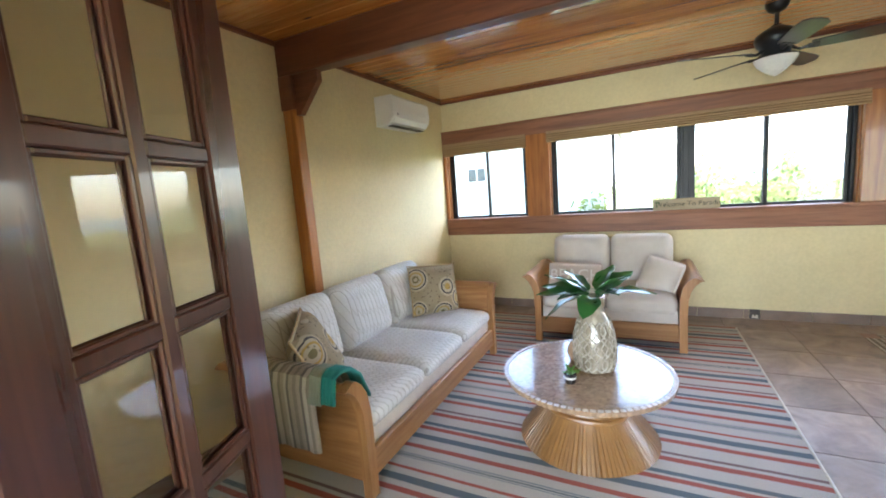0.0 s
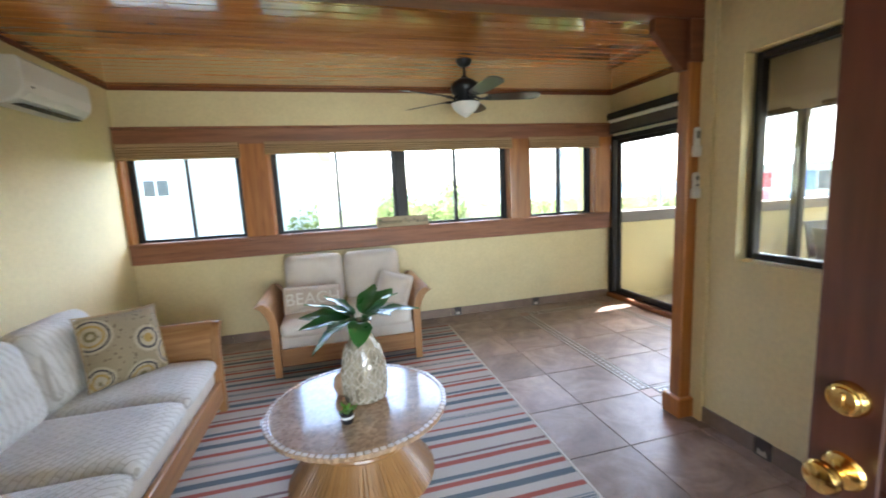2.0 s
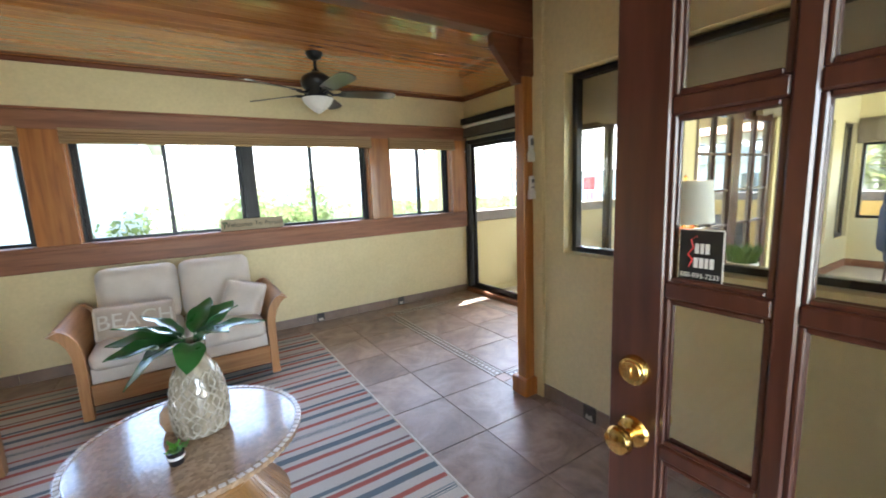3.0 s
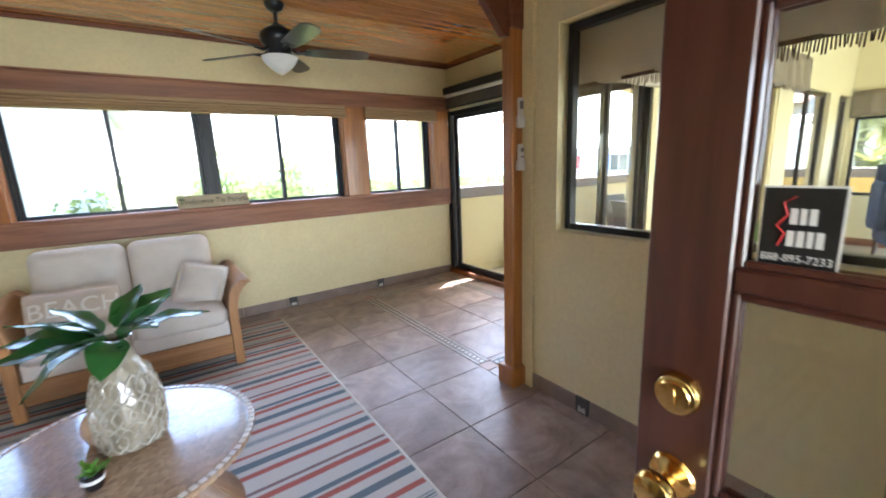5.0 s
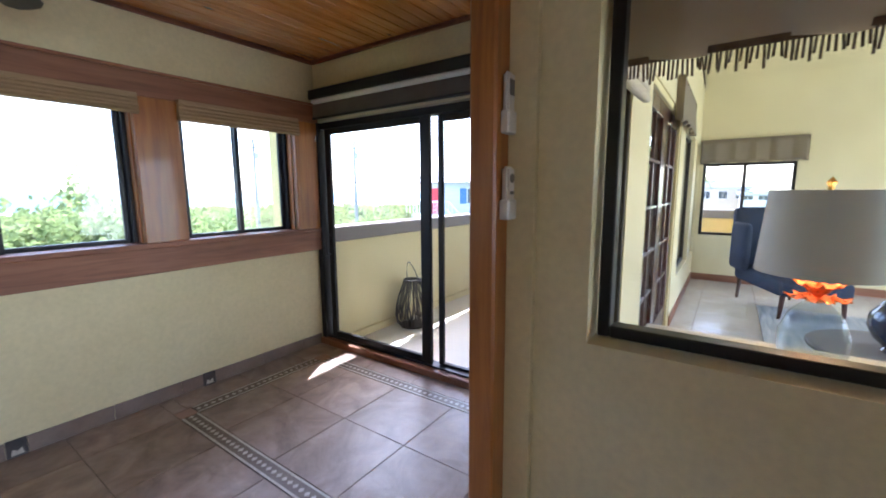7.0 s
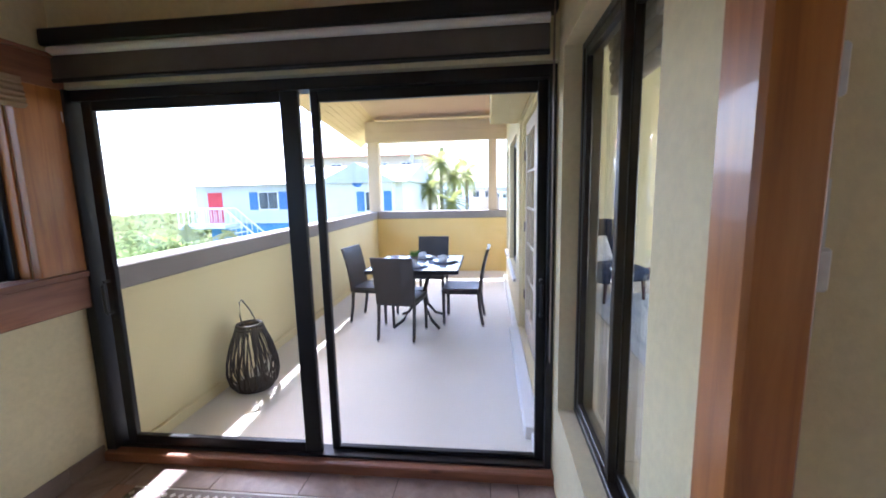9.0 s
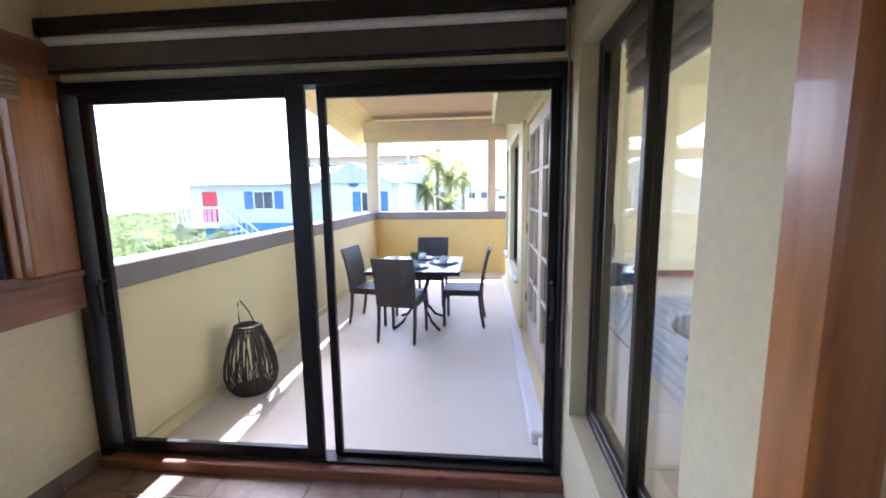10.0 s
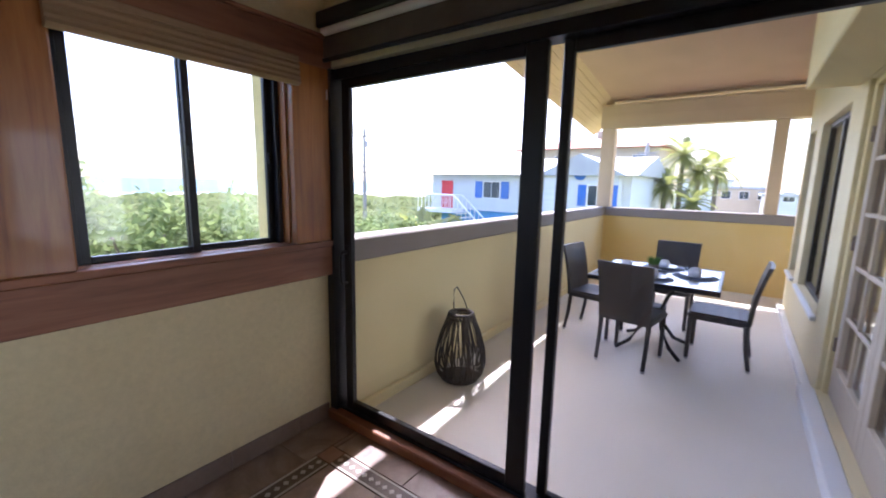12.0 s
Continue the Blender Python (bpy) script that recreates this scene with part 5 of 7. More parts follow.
# balcony double door: tan outside, dark inside
DOOR_TAN = surf("tan_door_paint", (0.44, 0.36, 0.26), (0.52, 0.43, 0.32), 4, 0.5, 0.05, 90)
bd = thing("door_4", 0, 0, 0, 0, kind="structure")
x0, x1, z0, z1 = BD
part("door_frame", boxes(((x0, YS2 - 0.15, z0), (x0 + 0.05, YS2 - 0.03, z1)), ((x1 - 0.05, YS2 - 0.15, z0), (x1, YS2 - 0.03, z1)), ((x0 + 0.05, YS2 - 0.15, z1 - 0.05), (x1 - 0.05, YS2 - 0.03, z1)), bevel=0.004), WALL_OUT, bd)
for side, y0, y1, mat_ in (("outer", YS2 - 0.09, YS2 - 0.06, DOOR_TAN), ("inner", YS2 - 0.125, YS2 - 0.0905, MAHOGANY)):
    for a, b in ((x0 + 0.054, (x0 + x1) / 2 - 0.002), ((x0 + x1) / 2 + 0.002, x1 - 0.054)):
        bm = bmesh.new()
        box(bm, (a, y0, z0 + 0.01), (a + 0.10, y1, z1 - 0.055), 0.003)
        box(bm, (b - 0.10, y0, z0 + 0.01), (b, y1, z1 - 0.055), 0.003)
        box(bm, (a + 0.10, y0, z0 + 0.01), (b - 0.10, y1, z0 + 0.24), 0.003)
        box(bm, (a + 0.10, y0, z1 - 0.17), (b - 0.10, y1, z1 - 0.055), 0.003)
        zb, zt = z0 + 0.24, z1 - 0.17
        xm = (a + b) / 2
        box(bm, (xm - 0.012, y0 + 0.004, zb), (xm + 0.012, y1 - 0.004, zt), 0.002)
        for k in range(1, 5):
            zm = zb + (zt - zb) * k / 5
            box(bm, (a + 0.10, y0 + 0.006, zm - 0.012), (b - 0.10, y1 - 0.006, zm + 0.012), 0.002)
        part("door_leaf_" + side, bm, mat_, bd)
pn = part("pane", boxes(((x0 + 0.15, YS2 - 0.092, z0 + 0.23), (x1 - 0.15, YS2 - 0.089, z1 - 0.165))), GLASS, bd)
pn.visible_shadow = False
for k in range(3):
    bm = bmesh.new()
    lathe(bm, [(0.010, 0), (0.010, 0.10)], 10, (x1 - 0.056, YS2 - 0.052, 0.35 + 0.72 * k))
    part("hinge", bm, BASE_TILE, bd)
bm = bmesh.new()
lathe(bm, [(0.026, 0), (0.026, 0.006), (0.010, 0.01), (0.010, 0.04), (0.026, 0.05), (0.026, 0.065), (0.001, 0.07)], 18, m=pose(x0 + 0.10, YS2 - 0.06, 0.98, -90, 0, 0))
part("knob", bm, surf("nickel", (0.5, 0.5, 0.5), (0.6, 0.6, 0.6), 6, 0.25, 0.02, 90, 1.0), bd, smooth=True)
for k, (x0, x1, z0, z1) in enumerate(BW):
    wd = thing("window_%d" % (6 + k), 0, YS2 - 0.11, 0, 0, kind="structure")
    frame_rim(wd, x0, x1, z0, z1, 0.0, 0.05, 0.045, BRONZE)
    part("window_stile", boxes((((x0 + x1) / 2 - 0.02, 0.004, z0 + 0.045), ((x0 + x1) / 2 + 0.02, 0.046, z1 - 0.045))), BRONZE, wd)
    pn = part("pane", boxes(((x0 + 0.04, 0.022, z0 + 0.04), (x1 - 0.04, 0.027, z1 - 0.04))), GLASS, wd)
    pn.visible_shadow = False
    part("window_sill", boxes(((x0 - 0.03, 0.11, z0 - 0.04), (x1 + 0.03, 0.15, z0)), bevel=0.006), WHITE, wd)

# woven dining set
WICKER = surf("charcoal_wicker", (0.022, 0.020, 0.020), (0.045, 0.042, 0.042), 40, 0.5, 0.8, 130, 0, 0.1)
STEEL = plain("foot_cap_steel", (0.6, 0.6, 0.6), 0.3, 1.0)


def wicker_chair():
    t = thing("patio_chair", 0, 0, 0, 0, "charcoal woven wicker dining chair at the patio table", "chair", "chairs round the patio table")
    bm = bmesh.new()
    box(bm, (-0.225, -0.22, 0.385), (0.225, 0.23, 0.452), 0.018, 2)
    part("seat", bm, WICKER, t)
    bm = bmesh.new()
    n = 8
    rows_ = []
    for i in range(n + 1):
        u = i / n
        y = 0.215 + 0.02 * u + 0.075 * u * u
        w = 0.215 + 0.012 * u
        rows_.append([bm.verts.new((x, y + d, 0.40 + 0.52 * u)) for x, d in ((-w, 0.0), (-w * 0.5, 0.008), (0, 0.012), (w * 0.5, 0.008), (w, 0.0), (w, 0.03), (w * 0.5, 0.038), (0, 0.042), (-w * 0.5, 0.038), (-w, 0.03))])
    for p, q in zip(rows_, rows_[1:]):
        for i in range(10):
            bm.faces.new((p[i], p[(i + 1) % 10], q[(i + 1) % 10], q[i]))
    bm.faces.new(rows_[0])
    bm.faces.new(rows_[-1])
    part("backrest", bm, WICKER, t)
    for x, y, lean in ((-0.20, -0.195, 0.0), (0.20, -0.195, 0.0), (-0.20, 0.215, 0.05), (0.20, 0.215, 0.05)):
        bm = bmesh.new()
        tube(bm, [(x, y + lean, 0.018), (x, y + lean * 0.35, 0.2), (x, y, 0.40)], 0.017, 8, 0.021)
        leg = part("leg", bm, WICKER, t)
        bm = bmesh.new()
        lathe(bm, [(0.016, 0.0), (0.018, 0.003), (0.018, 0.019)], 10, (x, y + lean, 0))
        part("foot_cap", bm, STEEL, leg)
    return t


PTX, PTY = 5.98, 3.44
c0 = wicker_chair()
c0.matrix_world = pose(5.56, 3.55, DK, 0, 0, 82)
copy_thing(c0, pose(6.85, 3.42, DK, 0, 0, -92))
copy_thing(c0, pose(6.08, 4.00, DK, 0, 0, -8))
copy_thing(c0, pose(6.06, 2.93, DK, 0, 0, 178))
pt = thing("patio_table", PTX, PTY, DK, 0, "square patio table with grey glass top on curved dark metal legs", "table")
GTOP = surf("grey_slate_glass_top", (0.16, 0.20, 0.26), (0.24, 0.29, 0.36), 7, 0.12, 0.03, 60, 0, 0.5)
part("tabletop", boxes(((-0.50, -0.50, 0.725), (0.50, 0.50, 0.742)), bevel=0.006), GTOP, pt)
part("top_rim", boxes(((-0.515, -0.515, 0.700), (0.515, -0.485, 0.744)), ((-0.515, 0.485, 0.700), (0.515, 0.515, 0.744)), ((-0.515, -0.485, 0.700), (-0.485, 0.485, 0.744)), ((0.485, -0.485, 0.700), (0.515, 0.485, 0.744)), bevel=0.004), FAN_DARK, pt)
for k in range(4):
    a = radians(45 + 90 * k)
    bm = bmesh.new()
    tube(bm, [(r * math.cos(a), r * math.sin(a), z) for r, z in ((0.30, 0.705), (0.16, 0.55), (0.09, 0.40), (0.12, 0.22), (0.24, 0.08), (0.38, 0.018))], 0.018, 8)
    part("leg", bm, FAN_DARK, pt)
bm = bmesh.new()
lathe(bm, [(0.085, 0.38), (0.10, 0.385), (0.10, 0.42), (0.085, 0.425)], 24)
part("hub_ring", bm, FAN_DARK, pt)
TT = DK + 0.7425
NAVY = surf("blue_grey_placemat", (0.10, 0.13, 0.19), (0.17, 0.21, 0.28), 30, 0.8, 0.3, 160)
CHINA = surf("pale_blue_china", (0.58, 0.64, 0.70), (0.66, 0.71, 0.76), 9, 0.2, 0.02, 60)
NAPKIN = surf("white_blue_napkin", (0.50, 0.54, 0.60), (0.72, 0.74, 0.77), 22, 0.9, 0.4, 140)
for dx, dy in ((-0.30, 0.02), (0.30, 0.0), (0.02, -0.30), (0.0, 0.30)):
    mt = thing("placemat", PTX + dx, PTY + dy, TT, 0, "round blue-grey woven placemat on the patio table", "placemat", "place settings")
    bm = bmesh.new()
    lathe(bm, [(0.001, 0.0005), (0.185, 0.0005), (0.188, 0.002), (0.185, 0.004), (0.001, 0.004)], 32)
    part("weave", bm, NAVY, mt)
    pl = thing("plate", PTX + dx, PTY + dy, TT + 0.0045, 0, "pale blue china plate on a placemat", "plate", "place settings")
    bm = bmesh.new()
    lathe(bm, [(0.001, 0.0), (0.075, 0.0), (0.13, 0.016), (0.132, 0.019), (0.126, 0.019), (0.078, 0.005), (0.001, 0.005)], 32)
    part("dish", bm, CHINA, pl, smooth=True)
    nk = thing("napkin", PTX + dx * 0.98, PTY + dy * 0.98, TT + 0.0105, 0, "loosely gathered white and blue napkin on a plate", "napkin", "place settings")
    bm = cushion(0.15, 0.10, 0.045, 0.02, 0.012, 8, int(dx * 10 + dy * 30))
    bmesh.ops.translate(bm, verts=bm.verts, vec=(0, 0, 0.026))
    for v in bm.verts:
        v.co.z = max(0.0, v.co.z + 0.012 * math.sin(40 * v.co.x + 25 * v.co.y))
    part("cloth", bm, NAPKIN, nk, smooth=True)


def grass_pot(x, y, z, r, h, gh, label, mat_, blades, seed):
    t = thing("potted_plant", x, y, z, 0, label, "plant")
    bm = bmesh.new()
    lathe(bm, [(r * 0.72, 0.0), (r * 0.76, 0.004), (r, h), (r * 0.93, h), (r * 0.9, h * 0.86), (0.001, h * 0.84)], 28)
    part("pot", bm, mat_, t, smooth=True)
    rnd = random.Random(seed)
    bm = bmesh.new()
    for k in range(blades):
        a, q = rnd.uniform(0, 6.283), r * 0.8 * math.sqrt(rnd.random())
        bx, by, ln, lean = q * math.cos(a), q * math.sin(a), gh * rnd.uniform(0.6, 1.0), rnd.uniform(0.05, 0.55)
        w, tw = 0.004 + 0.002 * rnd.random(), rnd.uniform(0, 6.283)
        cx, sx = math.cos(tw) * w, math.sin(tw) * w
        dx, dy = math.cos(a) * ln * lean, math.sin(a) * ln * lean
        v0, v1 = bm.verts.new((bx - cx, by - sx, h * 0.84)), bm.verts.new((bx + cx, by + sx, h * 0.84))
        v2, v3 = bm.verts.new((bx + cx * 0.8 + dx * 0.4, by + sx * 0.8 + dy * 0.4, h * 0.84 + ln * 0.6)), bm.verts.new((bx - cx * 0.8 + dx * 0.4, by - sx * 0.8 + dy * 0.4, h * 0.84 + ln * 0.6))
        v4 = bm.verts.new((bx + dx, by + dy, h * 0.84 + ln))
        bm.faces.new((v0, v1, v2, v3))
        bm.faces.new((v3, v2, v4))
    part("grass", bm, GRASS, t)
    return t


GRASS = surf("bright_grass_blade", (0.05, 0.16, 0.015), (0.13, 0.30, 0.04), 8, 0.5, 0.0, 60)
grass_pot(PTX + 0.02, PTY + 0.05, TT, 0.05, 0.075, 0.09, "small grass plant in a grey pot on the patio table", GREY_CAP, 160, 3)

# wicker lantern
ln_ = thing("wicker_lantern", 4.26, 4.56, DK, 0, "tall dark willow lantern with a wire handle on the balcony deck", "lantern")
TWIG = surf("dark_willow_twig", (0.025, 0.020, 0.018), (0.06, 0.048, 0.04), 20, 0.7, 0.4, 140, 0, 0, (1, 1, 1), 0.2)
lp = [(0.140, 0.012), (0.178, 0.06), (0.196, 0.14), (0.188, 0.24), (0.156, 0.37), (0.112, 0.48), (0.092, 0.545)]
rnd = random.Random(5)
for k in range(64):
    a0, tw = 2 * math.pi * k / 64, rnd.uniform(-0.45, 0.45)
    bm = bmesh.new()
    tube(bm, [((r + 0.006 * (k % 2)) * math.cos(a0 + tw * i / 6 + 0.03 * math.sin(i * 2 + k)), (r + 0.006 * (k % 2)) * math.sin(a0 + tw * i / 6 + 0.03 * math.sin(i * 2 + k)), z) for i, (r, z) in enumerate(lp)], 0.0055, 5)
    part("twig", bm, TWIG, ln_)
for r, z, q in ((0.140, 0.012, 0.012), (0.094, 0.54, 0.012), (0.102, 0.51, 0.009)):
    bm = bmesh.new()
    tube(bm, [(r * math.cos(2 * math.pi * i / 32), r * math.sin(2 * math.pi * i / 32), z) for i in range(33)], q, 7)
    part("hoop", bm, TWIG, ln_)
bm = bmesh.new()
tube(bm, [(-0.09, 0.0, 0.545), (-0.08, 0.02, 0.63), (-0.03, 0.05, 0.73), (0.02, 0.06, 0.74), (0.072, 0.03, 0.64), (0.092, 0.0, 0.545)], 0.0055, 6)
part("wire_handle", bm, FAN_DARK, ln_)
bm = bmesh.new()
lathe(bm, [(0.07, 0.02), (0.075, 0.03), (0.075, 0.36), (0.07, 0.37)], 24, cap=False)
part("glass_cylinder", bm, GLASS, ln_)
part("base_disc", lathe(bmesh.new(), [(0.001, 0.008), (0.13, 0.008), (0.13, 0.02), (0.001, 0.02)], 24), TWIG, ln_)


# ---- living room beyond the inside window ----
LX = 8.50
LV_WIN = (0.92, 2.06, 0.74, 1.86)
CREAM_TILE = surf("cream_floor_tile", (0.60, 0.55, 0.48), (0.68, 0.63, 0.56), 3, 0.22, 0.05, 40, 0, 0.2)
structure("floor_living", boxes(((XI + 0.16, -3.2, -0.25), (LX, YS2 - 0.16, -0.006))), GROUT)
structure("wall_living_east", sheet_with_holes("x", LX, LX + 0.12, -3.2, YS2 - 0.16, -0.3, 4.6, [LV_WIN, (-2.6, -0.9, 0.74, 1.98)]), WALL)
# unseen south wall; the wide opening is added to brighten the room
structure("wall_living_south", sheet_with_holes("y", -3.35, -3.2, 2.02, LX + 0.12, -0.3, 4.6, [(3.0, 7.6, 0.1, 2.2)]), WALL)
structure("ceiling_living", boxes(((1.86, -3.35, 4.6), (LX + 0.12, YS2, 4.7))), WHITE)
lbase = thing("baseboard_living", 0, 0, 0, 0, kind="structure")
part("base_board", boxes(((LX - 0.014, -3.2, 0), (LX, YS2 - 0.16, 0.11))), CEDAR_Y, lbase)
part("base_board", boxes(((5.60, YS2 - 0.174, 0), (LX - 0.014, YS2 - 0.16, 0.11))), CEDAR_X, lbase)
lw = thing("window_8", LX, 0, 0, 0, kind="structure")
y0, y1, z0, z1 = LV_WIN
part("window_frame", boxes(((0.03, y0, z0), (0.09, y0 + 0.04, z1)), ((0.03, y1 - 0.04, z0), (0.09, y1, z1)), ((0.03, y0 + 0.04, z0), (0.09, y1 - 0.04, z0 + 0.04)), ((0.03, y0 + 0.04, z1 - 0.04), (0.09, y1 - 0.04, z1)), ((0.035, 1.50, z0 + 0.04), (0.085, 1.545, z1 - 0.04)), bevel=0.003), FRAME, lw)
pn = part("pane", boxes(((0.058, y0 + 0.035, z0 + 0.035), (0.063, y1 - 0.035, z1 - 0.035))), GLASS, lw)
pn.visible_shadow = False

VAL = surf("taupe_jacquard", (0.20, 0.155, 0.10), (0.29, 0.23, 0.155), 14, 0.85, 0.4, 160)
VAL_PALE = surf("sand_linen_shade", (0.54, 0.46, 0.34), (0.62, 0.54, 0.41), 8, 0.9, 0.4, 200)
FRINGE = surf("brown_bead_fringe", (0.10, 0.065, 0.04), (0.20, 0.14, 0.09), 30, 0.8, 0.3, 160)


def valance(x, y, z, rz, length, height, label, pleats, fringe=False, mat_=None):
    """Gathered fabric valance along local x, hanging from z down."""
    t = thing("window_valance", x, y, z, rz, label, "valance")
    bm = bmesh.new()
    n = pleats * 8
    rows_ = []
    for j in range(6):
        v = j / 5
        rows_.append([bm.verts.new((-length / 2 + length * i / n, -0.045 - 0.02 * v + (0.006 + 0.014 * v) * math.sin(i * math.pi / 4) + 0.004 * math.sin(i * 1.7), -height * v * (1 + 0.035 * math.sin(i * math.pi / 4 + 0.6)))) for i in range(n + 1)])
    for p, q in zip(rows_, rows_[1:]):
        for i in range(n):
            bm.faces.new((p[i], p[i + 1], q[i + 1], q[i]))
    ob = part("cloth", bm, mat_ or VAL, t, smooth=True)
    so = ob.modifiers.new("thickness", "SOLIDIFY")
    so.thickness = 0.006
    bm = bmesh.new()
    for s in (-1, 1):
        box(bm, (s * length / 2 - 0.004, -0.06, -height), (s * length / 2 + 0.004, 0.0, 0.0))
    part("return", bm, mat_ or VAL, t)
    part("head_board", boxes(((-length / 2, -0.05, 0.0), (length / 2, 0.0, 0.018))), mat_ or VAL, t)
    if fringe:
        bm = bmesh.new()
        rnd_ = random.Random(8)
        k = int(length / 0.011)
        for i in range(k):
            xx = -length / 2 + length * (i + 0.5) / k
            hh = 0.035 + 0.03 * rnd_.random()
            tube(bm, [(xx, -0.062, -height + 0.006), (xx + rnd_.uniform(-0.005, 0.005), -0.062 + rnd_.uniform(-0.004, 0.004), -height - hh)], 0.0032, 4)
        box(bm, (-length / 2, -0.068, -height - 0.004), (length / 2, -0.058, -height + 0.014))
        part("fringe", bm, FRINGE, t, "dark beaded fringe")
    return t


valance(XI + 0.165, 1.12, 2.22, 90, 1.86, 0.40, "sand linen valance with beaded fringe over the inside window", 6, True, VAL_PALE)
valance(LX - 0.005, 1.46, 2.20, -90, 1.28, 0.34, "taupe gathered valance over the far living room window", 5)
valance(5.60, YS2 - 0.165, 2.42, 0, 1.35, 0.36, "taupe gathered valance beside the balcony door", 5)
valance(2.62, YS2 - 0.165, 2.42, 0, 1.12, 0.30, "taupe swag valance over the tall window", 4)
t = thing("folded_blind", 2.62, YS2 - 0.175, 2.10, 0, "pale pleated roman shade gathered at the tall window", "blind")
for k in range(5):
    bm = cushion(1.04, 0.05, 0.05, 0.02, 0.0, 6, k)
    bmesh.ops.translate(bm, verts=bm.verts, vec=(0, -0.03 - 0.004 * k, -0.045 * k))
    part("fold", bm, VAL_PALE, t, smooth=True)
part("pull_cord", tube(bmesh.new(), [(-0.45, -0.03, -0.2), (-0.45, -0.03, -1.15)], 0.003, 5), WHITE, t)

# console behind the inside window
con = thing("console_table", 2.26, 1.05, 0, 0, "long white glossy console table behind the inside window", "console table")
GLOSSW = surf("white_gloss_top", (0.78, 0.77, 0.75), (0.84, 0.83, 0.81), 3, 0.12, 0.01, 60, 0, 0.4)
part("tabletop", boxes(((-0.215, -0.95, 0.90), (0.215, 0.85, 0.94)), bevel=0.006), GLOSSW, con)
part("apron", boxes(((-0.19, -0.92, 0.82), (0.19, 0.82, 0.90)), bevel=0.003), GLOSSW, con)
for x in (-0.185, 0.145):
    for y in (-0.91, 0.77):
        part("leg", boxes(((x, y, 0.0), (x + 0.04, y + 0.04, 0.82)), bevel=0.003), GLOSSW, con)


def table_lamp(x, y, z, body, shade_r0, shade_r1, s0, s1, label, mat_, shade_mat, warm):
    t = thing("table_lamp", x, y, z, 0, label, "lamp")
    part("base", lathe(bmesh.new(), body, 32), mat_, t, smooth=True)
    bm = bmesh.new()
    lathe(bm, [(shade_r0, s0), (shade_r1, s1), (shade_r1 - 0.004, s1), (shade_r0 - 0.004, s0), (shade_r0, s0)], 40, cap=False)
    part("shade", bm, shade_mat, t, smooth=True)
    part("stem", lathe(bmesh.new(), [(0.007, body[-1][1]), (0.007, s1 + 0.012), (0.012, s1 + 0.02), (0.001, s1 + 0.035)], 12), BRASS, t)
    bm = bmesh.new()
    lathe(bm, [(0.001, 0), (0.018, 0.012), (0.030, 0.05), (0.028, 0.075), (0.001, 0.09)], 16, (0, 0, s0 + 0.05))
    part("bulb", bm, plain("lit_bulb", (1.0, 0.62, 0.28), 0.4, 0, warm) if warm else WHITE, t, smooth=True)
    return t


SHADE_W = surf("white_linen_shade", (0.66, 0.66, 0.63), (0.74, 0.74, 0.71), 12, 0.9, 0.3, 200)
CUTG = glass_mat("cut_crystal", (0.80, 0.84, 0.86), 0.06)
lampA = table_lamp(2.26, 1.445, 0.94, [(0.05, 0.0), (0.062, 0.01), (0.078, 0.06), (0.080, 0.11), (0.062, 0.165), (0.036, 0.195), (0.024, 0.205)], 0.150, 0.132, 0.285, 0.515, "table lamp with cut-glass pineapple base and white drum shade", CUTG, SHADE_W, 9.0)
ORANGE = surf("copper_leaf_collar", (0.70, 0.15, 0.03), (0.82, 0.24, 0.06), 12, 0.3, 0.1, 60, 0.7)
for k in range(18):
    part("collar_leaf", broad_leaf(0.075, 0.032, 0.02, 5), ORANGE, lampA, at=pose(0, 0, 0.20 + 0.012 * (k // 9), 0, 0, k * 40 + 20 * (k // 9)) @ pose(0, 0, 0, 0, -(28 + 28 * (k // 9)), 0))
grass_pot(2.33, 1.17, 0.94, 0.072, 0.085, 0.115, "grass plant in a white round pot on the console", WHITE, 420, 11)

rt = thing("side_table", 4.55, 0.70, 0, 0, "low round side table with grey top", "side table")
part("tabletop", lathe(bmesh.new(), [(0.001, 0.36), (0.44, 0.36), (0.45, 0.37), (0.45, 0.385), (0.44, 0.395), (0.001, 0.395)], 40), GREY_CAP, rt)
for k in range(3):
    a = radians(30 + 120 * k)
    part("leg", tube(bmesh.new(), [(0.30 * math.cos(a), 0.30 * math.sin(a), 0.36), (0.38 * math.cos(a), 0.38 * math.sin(a), 0.0)], 0.016, 8), FAN_DARK, rt)
NAVYG = surf("navy_glazed_ceramic", (0.02, 0.03, 0.055), (0.04, 0.055, 0.09), 7, 0.12, 0.02, 60, 0, 0.6)
table_lamp(4.50, 0.70, 0.395, [(0.07, 0.0), (0.085, 0.01), (0.07, 0.03), (0.13, 0.09), (0.165, 0.17), (0.155, 0.25), (0.10, 0.33), (0.05, 0.37), (0.035, 0.42)], 0.20, 0.165, 0.47, 0.77, "table lamp with round navy ceramic base and white shade", NAVYG, SHADE_W, 0)

wc = thing("wing_chair", 7.35, 1.12, 0, -68, "navy blue high-back chaise chair with a cream pillow beside the window", "armchair")
NAVYF = surf("navy_upholstery", (0.012, 0.020, 0.042), (0.024, 0.036, 0.068), 8, 0.85, 0.3, 200)
bm = cushion(0.70, 1.15, 0.20, 0.06, 0.02, 8)
bmesh.ops.translate(bm, verts=bm.verts, vec=(0, -0.25, 0.36))
part("seat", bm, NAVYF, wc, smooth=True)
bm = cushion(0.74, 0.85, 0.15, 0.06, 0.02, 8, 2)
bmesh.ops.transform(bm, matrix=pose(0, 0.33, 0.80, 80, 0, 0), verts=bm.verts)
